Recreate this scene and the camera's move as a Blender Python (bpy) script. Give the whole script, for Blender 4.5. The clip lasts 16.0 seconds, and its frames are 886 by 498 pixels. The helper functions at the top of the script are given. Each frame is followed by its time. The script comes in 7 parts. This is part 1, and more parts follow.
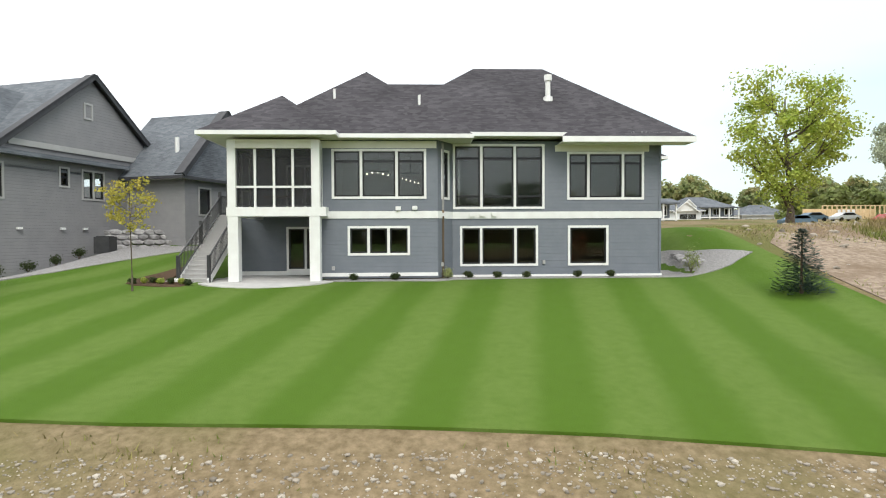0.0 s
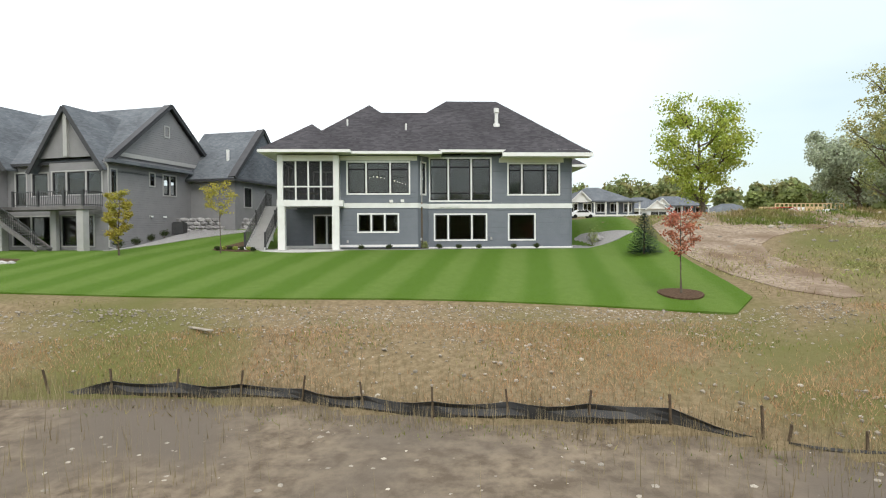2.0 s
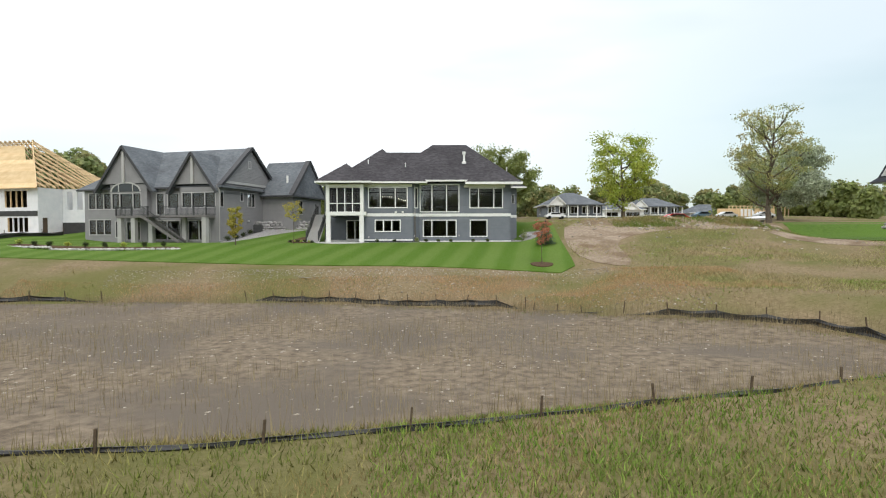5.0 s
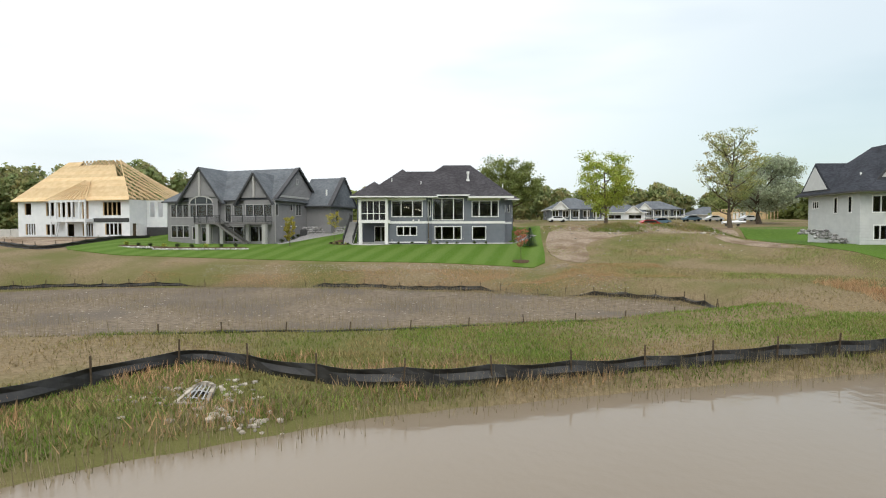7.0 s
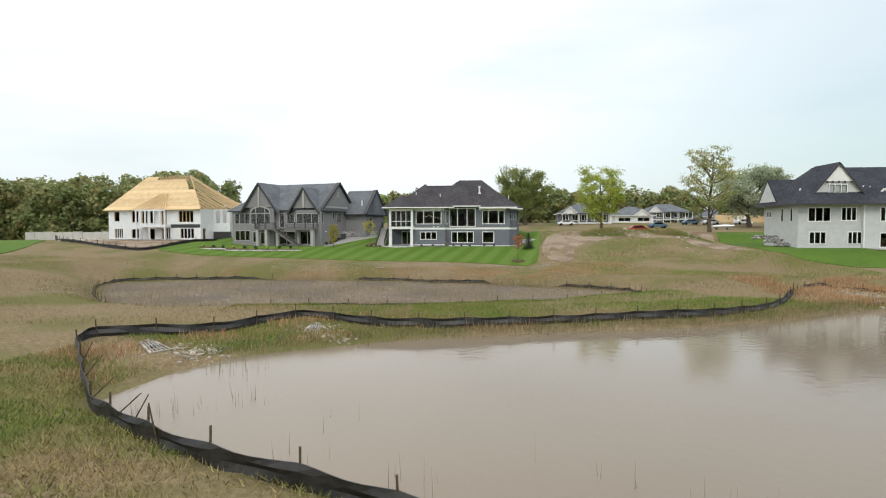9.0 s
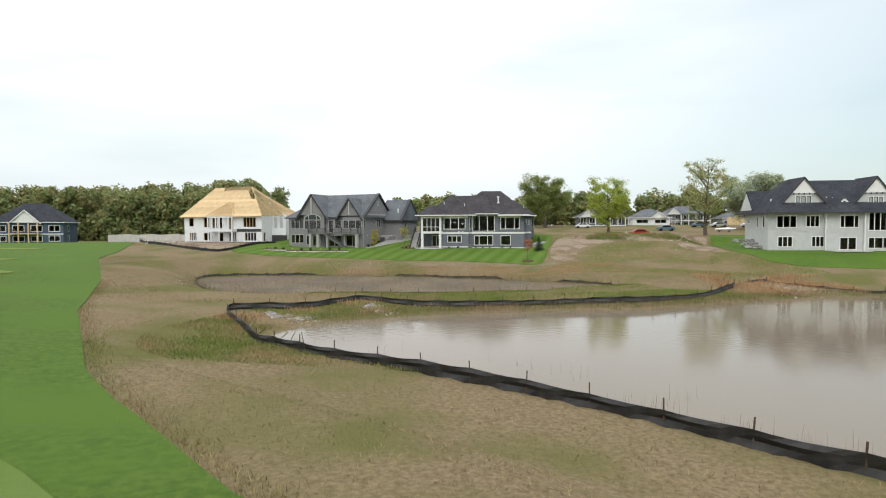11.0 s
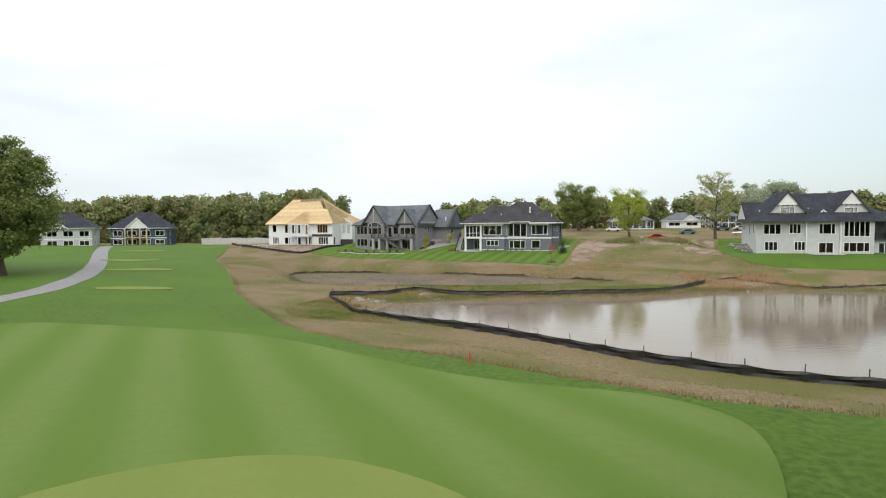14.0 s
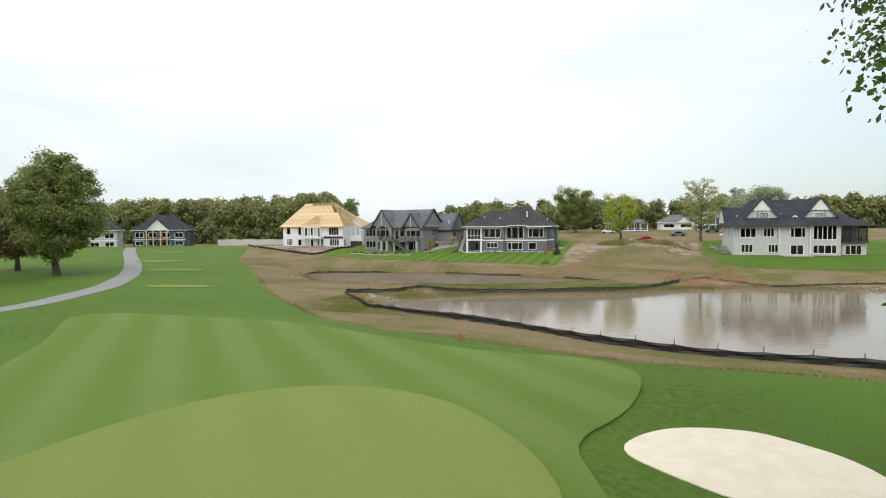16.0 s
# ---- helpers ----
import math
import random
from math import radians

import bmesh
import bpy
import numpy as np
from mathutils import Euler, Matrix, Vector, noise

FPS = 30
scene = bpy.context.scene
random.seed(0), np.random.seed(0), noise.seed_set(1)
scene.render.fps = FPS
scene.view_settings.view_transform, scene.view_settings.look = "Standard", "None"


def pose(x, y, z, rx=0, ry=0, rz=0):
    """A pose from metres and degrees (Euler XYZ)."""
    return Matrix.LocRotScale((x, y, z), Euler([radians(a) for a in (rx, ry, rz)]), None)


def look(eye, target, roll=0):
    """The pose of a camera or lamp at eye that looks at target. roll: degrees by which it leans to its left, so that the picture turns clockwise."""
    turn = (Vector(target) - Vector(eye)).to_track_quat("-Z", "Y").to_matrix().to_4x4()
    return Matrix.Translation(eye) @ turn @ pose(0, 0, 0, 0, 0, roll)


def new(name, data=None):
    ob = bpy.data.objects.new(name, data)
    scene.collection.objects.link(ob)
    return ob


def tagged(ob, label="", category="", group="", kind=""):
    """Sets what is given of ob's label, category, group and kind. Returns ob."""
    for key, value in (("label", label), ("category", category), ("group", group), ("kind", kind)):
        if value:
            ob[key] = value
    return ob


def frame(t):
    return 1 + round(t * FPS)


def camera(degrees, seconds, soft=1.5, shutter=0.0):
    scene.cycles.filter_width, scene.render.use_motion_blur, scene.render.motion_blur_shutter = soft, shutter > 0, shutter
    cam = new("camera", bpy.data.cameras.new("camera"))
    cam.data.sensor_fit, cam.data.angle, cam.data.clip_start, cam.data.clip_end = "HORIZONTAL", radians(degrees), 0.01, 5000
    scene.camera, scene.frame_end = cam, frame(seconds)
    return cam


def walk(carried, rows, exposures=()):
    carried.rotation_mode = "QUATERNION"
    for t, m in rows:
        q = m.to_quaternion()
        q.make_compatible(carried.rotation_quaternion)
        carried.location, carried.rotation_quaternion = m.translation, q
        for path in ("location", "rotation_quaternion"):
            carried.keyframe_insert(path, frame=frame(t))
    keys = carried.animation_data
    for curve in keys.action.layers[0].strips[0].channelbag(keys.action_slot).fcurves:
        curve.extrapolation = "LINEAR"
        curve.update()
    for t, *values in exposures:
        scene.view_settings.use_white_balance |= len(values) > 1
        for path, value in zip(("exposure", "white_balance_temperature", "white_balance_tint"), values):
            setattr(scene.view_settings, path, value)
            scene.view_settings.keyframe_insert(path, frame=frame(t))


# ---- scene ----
cam = camera(77.0, 16.0, soft=1.1)
# seconds, eye, yaw to the left, pitch up, roll
PATH = [
    (0, (-1.527, -26.513, 2.079), -2.146, -1.389, -0.297),
    (0.5, (-1.411, -29.186, 1.682), -2.334, -1.336, -0.311),
    (1, (-1.241, -32.159, 1.381), -2.443, -1.336, -0.316),
    (1.5, (-1.029, -35.381, 1.163), -2.491, -1.370, -0.313),
    (2, (-0.784, -38.805, 1.017), -2.508, -1.424, -0.303),
    (2.5, (-0.514, -42.385, 0.932), -2.489, -1.487, -0.289),
    (3, (-0.223, -46.085, 0.900), -2.395, -1.552, -0.271),
    (3.5, (0.085, -49.873, 0.914), -2.262, -1.614, -0.249),
    (4, (0.410, -53.723, 0.968), -2.062, -1.670, -0.227),
    (6.5, (2.326, -73.418, 1.670), 0.374, -1.849, -0.128),
    (7, (2.787, -77.409, 1.874), 0.995, -1.873, -0.117),
    (7.5, (3.283, -81.416, 2.094), 1.716, -1.897, -0.111),
    (8, (3.816, -85.440, 2.327), 2.369, -1.922, -0.110),
    (8.5, (4.390, -89.479, 2.574), 3.044, -1.950, -0.115),
    (9, (5.008, -93.529, 2.831), 3.759, -1.979, -0.125),
    (11.5, (8.741, -113.490, 4.222), 8.109, -2.144, -0.249),
    (12, (9.595, -117.273, 4.509), 9.043, -2.171, -0.284),
    (12.5, (10.467, -120.917, 4.794), 9.994, -2.193, -0.321),
    (13, (11.346, -124.390, 5.075), 10.902, -2.208, -0.357),
    (13.5, (12.217, -127.659, 5.349), 11.705, -2.217, -0.390),
    (14, (13.061, -130.698, 5.614), 12.368, -2.221, -0.419),
    (14.5, (13.856, -133.488, 5.866), 12.723, -2.222, -0.442),
    (15, (14.579, -136.023, 6.102), 12.860, -2.225, -0.455),
    (15.5, (15.199, -138.314, 6.319), 12.879, -2.238, -0.455),
    (16, (15.684, -140.398, 6.514), 12.894, -2.269, -0.440),
]


def aim(eye, yaw, pitch, roll):
    return Matrix.Translation(eye) @ pose(0, 0, 0, 90 + pitch, 0, yaw) @ pose(0, 0, 0, 0, 0, roll)


walk(cam, [(t, aim(eye, yaw, pitch, roll)) for t, eye, yaw, pitch, roll in PATH], exposures=[(0, 0.5), (1.5, 0.38), (4, 0.26), (7, 0.12), (16, 0.1)])

# ---------------------------------------------------------------- light
world = bpy.data.worlds.new("overcast_sky")
scene.world = world
world.use_nodes = True
wn, wl = world.node_tree.nodes, world.node_tree.links
wn.clear()
SUN_EL, SUN_ROT = radians(48), radians(200)
sky = wn.new("ShaderNodeTexSky")
sky.sky_type, sky.sun_disc, sky.sun_elevation, sky.sun_rotation = "NISHITA", False, SUN_EL, SUN_ROT
sky.air_density, sky.dust_density = 1.0, 2.0
sky_gain = wn.new("ShaderNodeVectorMath")
sky_gain.operation = "MULTIPLY"
sky_gain.inputs[1].default_value = (0.096, 0.104, 0.086)
wl.new(sky.outputs[0], sky_gain.inputs[0])
tc = wn.new("ShaderNodeTexCoord")
stretch = wn.new("ShaderNodeMapping")
stretch.inputs["Scale"].default_value = (1.0, 1.0, 4.0)
wl.new(tc.outputs["Generated"], stretch.inputs["Vector"])
cloud = wn.new("ShaderNodeTexNoise")
cloud.inputs["Scale"].default_value, cloud.inputs["Detail"].default_value = 1.3, 4.0
wl.new(stretch.outputs[0], cloud.inputs["Vector"])
cloud_ramp = wn.new("ShaderNodeValToRGB")
cloud_ramp.color_ramp.elements[0].position, cloud_ramp.color_ramp.elements[0].color = 0.3, (0.55, 0.55, 0.55, 1)
cloud_ramp.color_ramp.elements[1].position, cloud_ramp.color_ramp.elements[1].color = 0.6, (1, 1, 1, 1)
wl.new(cloud.outputs[0], cloud_ramp.inputs[0])
sky_mix = wn.new("ShaderNodeMix")
sky_mix.data_type = "RGBA"
# the cloud thins out towards the east
east = wn.new("ShaderNodeSeparateXYZ")
wl.new(tc.outputs["Generated"], east.inputs[0])
thin = wn.new("ShaderNodeMapRange")
thin.interpolation_type = "SMOOTHSTEP"
thin.inputs["From Min"].default_value, thin.inputs["From Max"].default_value = -0.15, 0.6
thin.inputs["To Min"].default_value, thin.inputs["To Max"].default_value = 1.0, 0.5
wl.new(east.outputs[0], thin.inputs["Value"])
cover = wn.new("ShaderNodeMath")
cover.operation = "MULTIPLY"
wl.new(cloud_ramp.outputs[0], cover.inputs[0])
wl.new(thin.outputs[0], cover.inputs[1])
wl.new(cover.outputs[0], sky_mix.inputs[0])
wl.new(sky_gain.outputs[0], sky_mix.inputs[6])
sky_mix.inputs[7].default_value = (0.86, 0.87, 0.88, 1)
# an overcast sky is dimmer and bluer towards the horizon
rise = wn.new("ShaderNodeValToRGB")
for place, tone in ((0.0, (0.55, 0.585, 0.605, 1)), (0.12, (0.66, 0.68, 0.69, 1)), (0.4, (0.97, 0.97, 0.965, 1)), (1.0, (1.3, 1.27, 1.24, 1))):
    stop = rise.color_ramp.elements[0] if place == 0 else rise.color_ramp.elements[1] if place == 1 else rise.color_ramp.elements.new(place)
    stop.position, stop.color = place, tone
wl.new(east.outputs[2], rise.inputs[0])
dome = wn.new("ShaderNodeMix")
dome.data_type, dome.blend_type = "RGBA", "MULTIPLY"
dome.inputs[0].default_value = 1.0
wl.new(sky_mix.outputs[2], dome.inputs[6])
wl.new(rise.outputs[0], dome.inputs[7])
bg = wn.new("ShaderNodeBackground")
bg.inputs[1].default_value = 1.75
wl.new(dome.outputs[2], bg.inputs[0])
wout = wn.new("ShaderNodeOutputWorld")
wl.new(bg.outputs[0], wout.inputs[0])

sun_data = bpy.data.lights.new("sun", "SUN")
sun_data.energy, sun_data.angle, sun_data.color = 1.0, radians(25), (1.0, 0.96, 0.9)
sun = new("sun", sun_data)
sun.matrix_world = look((0, 0, 0), (-math.sin(SUN_ROT) * -math.cos(SUN_EL), math.cos(SUN_ROT) * -math.cos(SUN_EL), -math.sin(SUN_EL)))

# ---------------------------------------------------------------- materials


def mat(name, base, rough=0.7, metal=0.0, second=None, scale=3.0, mixlow=0.35, mixhigh=0.65, bump=0.0, bump_scale=20.0, third=None, third_scale=0.3, island=0.0):
    """A surface with a base colour, a second one mottled into it, and fine relief, in world metres."""
    m = bpy.data.materials.new(name)
    m.use_nodes = True
    n, l = m.node_tree.nodes, m.node_tree.links
    b = n["Principled BSDF"]
    b.inputs["Base Color"].default_value = (*base, 1)
    b.inputs["Roughness"].default_value, b.inputs["Metallic"].default_value = rough, metal
    if rough >= 0.75:
        b.inputs["Specular IOR Level"].default_value = 0.12
    geo = n.new("ShaderNodeNewGeometry")
    last = None
    if second:
        no = n.new("ShaderNodeTexNoise")
        no.inputs["Scale"].default_value, no.inputs["Detail"].default_value, no.inputs["Roughness"].default_value = scale, 6, 0.6
        l.new(geo.outputs["Position"], no.inputs["Vector"])
        r = n.new("ShaderNodeValToRGB")
        r.color_ramp.elements[0].position, r.color_ramp.elements[0].color = mixlow, (*base, 1)
        r.color_ramp.elements[1].position, r.color_ramp.elements[1].color = mixhigh, (*second, 1)
        l.new(no.outputs[0], r.inputs[0])
        last = r.outputs[0]
        if third:
            no2 = n.new("ShaderNodeTexNoise")
            no2.inputs["Scale"].default_value, no2.inputs["Detail"].default_value = third_scale, 4
            l.new(geo.outputs["Position"], no2.inputs["Vector"])
            r2 = n.new("ShaderNodeValToRGB")
            r2.color_ramp.elements[0].position, r2.color_ramp.elements[1].position = 0.45, 0.62
            l.new(no2.outputs[0], r2.inputs[0])
            mx = n.new("ShaderNodeMix")
            mx.data_type = "RGBA"
            l.new(r2.outputs[0], mx.inputs[0])
            l.new(last, mx.inputs[6])
            mx.inputs[7].default_value = (*third, 1)
            last = mx.outputs[2]
        if island:
            mr = n.new("ShaderNodeMapRange")
            mr.inputs["To Min"].default_value, mr.inputs["To Max"].default_value = 1 - island, 1 + island
            l.new(geo.outputs["Random Per Island"], mr.inputs["Value"])
            sc = n.new("ShaderNodeVectorMath")
            sc.operation = "SCALE"
            l.new(last, sc.inputs[0])
            l.new(mr.outputs[0], sc.inputs["Scale"])
            last = sc.outputs[0]
        l.new(last, b.inputs["Base Color"])
    if bump:
        bn = n.new("ShaderNodeTexNoise")
        bn.inputs["Scale"].default_value, bn.inputs["Detail"].default_value = bump_scale, 5
        l.new(geo.outputs["Position"], bn.inputs["Vector"])
        bu = n.new("ShaderNodeBump")
        bu.inputs["Strength"].default_value, bu.inputs["Distance"].default_value = bump, 0.05
        l.new(bn.outputs[0], bu.inputs["Height"])
        l.new(bu.outputs[0], b.inputs["Normal"])
    return m


def lapped(name, base, second, step=0.17, depth=0.035, rough=0.6, axis="z", direction=(0, 0, 1)):
    """Lap siding, shingles or boards: a saw-tooth relief every step metres along a direction."""
    m = mat(name, base, rough, second=second, scale=1.3)
    n, l = m.node_tree.nodes, m.node_tree.links
    b = n["Principled BSDF"]
    geo = n.new("ShaderNodeNewGeometry")
    dot = n.new("ShaderNodeVectorMath")
    dot.operation = "DOT_PRODUCT"
    dot.inputs[1].default_value = direction
    l.new(geo.outputs["Position"], dot.inputs[0])
    div = n.new("ShaderNodeMath")
    div.operation = "DIVIDE"
    div.inputs[1].default_value = step
    l.new(dot.outputs["Value"], div.inputs[0])
    fr = n.new("ShaderNodeMath")
    fr.operation = "FRACT"
    l.new(div.outputs[0], fr.inputs[0])
    inv = n.new("ShaderNodeMath")
    inv.operation = "SUBTRACT"
    inv.inputs[0].default_value = 1.0
    l.new(fr.outputs[0], inv.inputs[1])
    bu = n.new("ShaderNodeBump")
    bu.inputs["Strength"].default_value, bu.inputs["Distance"].default_value = 1.0, depth
    l.new(inv.outputs[0], bu.inputs["Height"])
    l.new(bu.outputs[0], b.inputs["Normal"])
    return m


def shingled(name, a, c, d):
    """Asphalt shingles: courses every 0.14 m of height with tabs of mixed greys."""
    m = lapped(name, a, c, 0.11, 0.02, 0.9)
    n, l = m.node_tree.nodes, m.node_tree.links
    b = n["Principled BSDF"]
    geo = n.new("ShaderNodeNewGeometry")
    mp = n.new("ShaderNodeMapping")
    mp.inputs["Scale"].default_value = (3.2, 3.2, 9.1)
    l.new(geo.outputs["Position"], mp.inputs["Vector"])
    vor = n.new("ShaderNodeTexVoronoi")
    vor.inputs["Scale"].default_value = 1.0
    l.new(mp.outputs[0], vor.inputs["Vector"])
    bw = n.new("ShaderNodeRGBToBW")
    l.new(vor.outputs["Color"], bw.inputs[0])
    r = n.new("ShaderNodeValToRGB")
    r.color_ramp.elements[0].position, r.color_ramp.elements[0].color = 0.2, (*a, 1)
    r.color_ramp.elements[1].position, r.color_ramp.elements[1].color = 0.8, (*c, 1)
    e = r.color_ramp.elements.new(0.5)
    e.color = (*d, 1)
    l.new(bw.outputs[0], r.inputs[0])
    big = n.new("ShaderNodeTexNoise")
    big.inputs["Scale"].default_value = 0.5
    l.new(geo.outputs["Position"], big.inputs["Vector"])
    mr = n.new("ShaderNodeMapRange")
    mr.inputs["From Min"].default_value, mr.inputs["From Max"].default_value = 0.3, 0.7
    mr.inputs["To Min"].default_value, mr.inputs["To Max"].default_value = 0.8, 1.15
    l.new(big.outputs[0], mr.inputs["Value"])
    sc = n.new("ShaderNodeVectorMath")
    sc.operation = "SCALE"
    l.new(r.outputs[0], sc.inputs[0])
    l.new(mr.outputs[0], sc.inputs["Scale"])
    l.new(sc.outputs[0], b.inputs["Base Color"])
    return m


def striped(name, light, dark, width, direction, mottled, soft=0.12, rough=0.9, mottle=0.45):
    """Mown turf: light and dark swaths of a width along a direction, with blades and patches."""
    m = mat(name, light, rough, second=dark, scale=1.0, bump=0.7, bump_scale=45)
    n, l = m.node_tree.nodes, m.node_tree.links
    b = n["Principled BSDF"]
    geo = n.new("ShaderNodeNewGeometry")
    wob = n.new("ShaderNodeTexNoise")
    wob.inputs["Scale"].default_value, wob.inputs["Detail"].default_value = 0.5, 4
    l.new(geo.outputs["Position"], wob.inputs["Vector"])
    dot = n.new("ShaderNodeVectorMath")
    dot.operation = "DOT_PRODUCT"
    dot.inputs[1].default_value = (direction[0], direction[1], 0)
    l.new(geo.outputs["Position"], dot.inputs[0])
    wa = n.new("ShaderNodeMath")
    wa.operation = "MULTIPLY_ADD"
    wa.inputs[1].default_value = 0.5
    l.new(wob.outputs[0], wa.inputs[0])
    l.new(dot.outputs["Value"], wa.inputs[2])
    sn = n.new("ShaderNodeMath")
    sn.operation = "MULTIPLY"
    sn.inputs[1].default_value = math.pi / width
    l.new(wa.outputs[0], sn.inputs[0])
    si = n.new("ShaderNodeMath")
    si.operation = "SINE"
    l.new(sn.outputs[0], si.inputs[0])
    mr = n.new("ShaderNodeMapRange")
    mr.interpolation_type = "SMOOTHSTEP"
    mr.inputs["From Min"].default_value, mr.inputs["From Max"].default_value = -soft * 3, soft * 3
    l.new(si.outputs[0], mr.inputs["Value"])
    mx = n.new("ShaderNodeMix")
    mx.data_type = "RGBA"
    l.new(mr.outputs[0], mx.inputs[0])
    mx.inputs[6].default_value, mx.inputs[7].default_value = (*dark, 1), (*light, 1)
    fine = n.new("ShaderNodeTexNoise")
    fine.inputs["Scale"].default_value, fine.inputs["Detail"].default_value, fine.inputs["Roughness"].default_value = 2.6, 10, 0.8
    l.new(geo.outputs["Position"], fine.inputs["Vector"])
    fr = n.new("ShaderNodeMapRange")
    fr.inputs["From Min"].default_value, fr.inputs["From Max"].default_value = 0.38, 0.66
    l.new(fine.outputs[0], fr.inputs["Value"])
    mx2 = n.new("ShaderNodeMix")
    mx2.data_type = "RGBA"
    fm = n.new("ShaderNodeMath")
    fm.operation = "MULTIPLY"
    fm.inputs[1].default_value = mottle
    l.new(fr.outputs[0], fm.inputs[0])
    l.new(fm.outputs[0], mx2.inputs[0])
    l.new(mx.outputs[2], mx2.inputs[6])
    mx2.inputs[7].default_value = (*mottled, 1)
    l.new(mx2.outputs[2], b.inputs["Base Color"])
    return m


SIDING = lapped("slate_blue_siding", (0.122, 0.138, 0.16), (0.142, 0.157, 0.18))
GREY_SIDING = lapped("taupe_grey_siding", (0.2, 0.195, 0.2), (0.225, 0.22, 0.222))
PALE_SIDING = lapped("pale_grey_siding", (0.46, 0.47, 0.46), (0.52, 0.53, 0.515))
BLUE_SIDING = lapped("navy_siding", (0.05, 0.08, 0.12), (0.065, 0.095, 0.14))
WHITE = mat("white_trim_paint", (0.8, 0.8, 0.78), 0.45, second=(0.74, 0.73, 0.71), scale=2.0)
CREAM = mat("cream_soffit_paint", (0.72, 0.7, 0.62), 0.5, second=(0.66, 0.64, 0.56), scale=1.5)
GREY_TRIM = mat("light_grey_trim", (0.42, 0.41, 0.4), 0.5, second=(0.38, 0.37, 0.36), scale=2)
SHINGLE = shingled("charcoal_shingles", (0.048, 0.045, 0.05), (0.074, 0.07, 0.075), (0.06, 0.056, 0.062))
SHINGLE_GREY = shingled("grey_shingles", (0.118, 0.13, 0.144), (0.16, 0.172, 0.187), (0.137, 0.149, 0.164))
SHINGLE_DARK = shingled("dark_slate_shingles", (0.036, 0.039, 0.048), (0.057, 0.061, 0.072), (0.046, 0.05, 0.06))
BLACK = mat("black_frame", (0.012, 0.012, 0.014), 0.4)
DARK_METAL = mat("dark_bronze_rail", (0.03, 0.03, 0.032), 0.45, second=(0.045, 0.045, 0.045))
CONCRETE = mat("pale_concrete", (0.42, 0.41, 0.4), 0.85, second=(0.5, 0.49, 0.47), scale=1.5, bump=0.2, bump_scale=60)
DECKING = mat("weathered_dark_decking", (0.13, 0.12, 0.118), 0.7, second=(0.18, 0.17, 0.165), scale=4)
STONE = mat("grey_fieldstone", (0.2, 0.19, 0.19), 0.9, second=(0.36, 0.35, 0.34), scale=3, bump=0.6, bump_scale=9, island=0.25)
TAN_STONE = mat("tan_ledgestone", (0.3, 0.25, 0.19), 0.9, second=(0.42, 0.38, 0.32), scale=3, bump=0.6, bump_scale=9)
GRAVEL = mat("grey_gravel", (0.2, 0.19, 0.19), 0.95, second=(0.4, 0.39, 0.38), scale=14, bump=1.0, bump_scale=25)
MULCH = mat("brown_mulch", (0.06, 0.035, 0.022), 0.95, second=(0.13, 0.085, 0.055), scale=12, bump=1.0, bump_scale=30)
ROOM = mat("room_wall_paint", (0.32, 0.31, 0.3), 0.8, second=(0.28, 0.27, 0.26), scale=1)
# brown darkened to stand in for the shade inside unlit rooms, floors too
ROOM_DARK = mat("room_painted_shade", (0.1, 0.075, 0.05), 0.8, second=(0.13, 0.1, 0.07), scale=1)
WOOD_FLOOR = mat("brown_wood", (0.2, 0.12, 0.07), 0.5, second=(0.26, 0.17, 0.1), scale=5)
LUMBER = mat("pale_framing_lumber", (0.6, 0.43, 0.24), 0.8, second=(0.68, 0.52, 0.32), scale=4)
def varied(m, amount):
    """Boards or blocks that differ a little from one another in tone."""
    n, l = m.node_tree.nodes, m.node_tree.links
    b = n["Principled BSDF"]
    info, span, sc = n.new("ShaderNodeObjectInfo"), n.new("ShaderNodeMapRange"), n.new("ShaderNodeVectorMath")
    span.inputs["To Min"].default_value, span.inputs["To Max"].default_value = 1 - amount, 1 + amount
    l.new(info.outputs["Random"], span.inputs["Value"])
    sc.operation = "SCALE"
    l.new(b.inputs["Base Color"].links[0].from_socket, sc.inputs[0])
    l.new(span.outputs[0], sc.inputs["Scale"])
    l.new(sc.outputs[0], b.inputs["Base Color"])
    return m


OSB = lapped("strand_board_sheathing", (0.56, 0.4, 0.22), (0.66, 0.5, 0.3), 1.05, 0.015, 0.85)
WRAP = mat("white_house_wrap", (0.78, 0.79, 0.8), 0.55, second=(0.7, 0.72, 0.74), scale=1.2, bump=0.25, bump_scale=2)
SCREEN = mat("dark_insect_screen", (0.02, 0.02, 0.022), 0.6)
SCREEN.node_tree.nodes["Principled BSDF"].inputs["Alpha"].default_value = 0.55
SILT = mat("black_silt_fabric", (0.012, 0.012, 0.013), 0.55, second=(0.03, 0.028, 0.026), scale=2.5, bump=0.5, bump_scale=4)
POST = mat("weathered_stake", (0.07, 0.05, 0.035), 0.85, second=(0.12, 0.09, 0.06), scale=8)
RED = mat("red_marker_paint", (0.55, 0.06, 0.03), 0.5)
BARK = mat("grey_brown_bark", (0.09, 0.07, 0.055), 0.95, second=(0.16, 0.13, 0.1), scale=6, bump=0.8, bump_scale=12)
SAND = mat("pale_bunker_sand", (0.68, 0.6, 0.46), 0.95, second=(0.74, 0.67, 0.54), scale=1.5, bump=0.3, bump_scale=8)
ASPHALT = mat("grey_cart_path", (0.22, 0.215, 0.22), 0.9, second=(0.27, 0.265, 0.27), scale=2, bump=0.3, bump_scale=50)
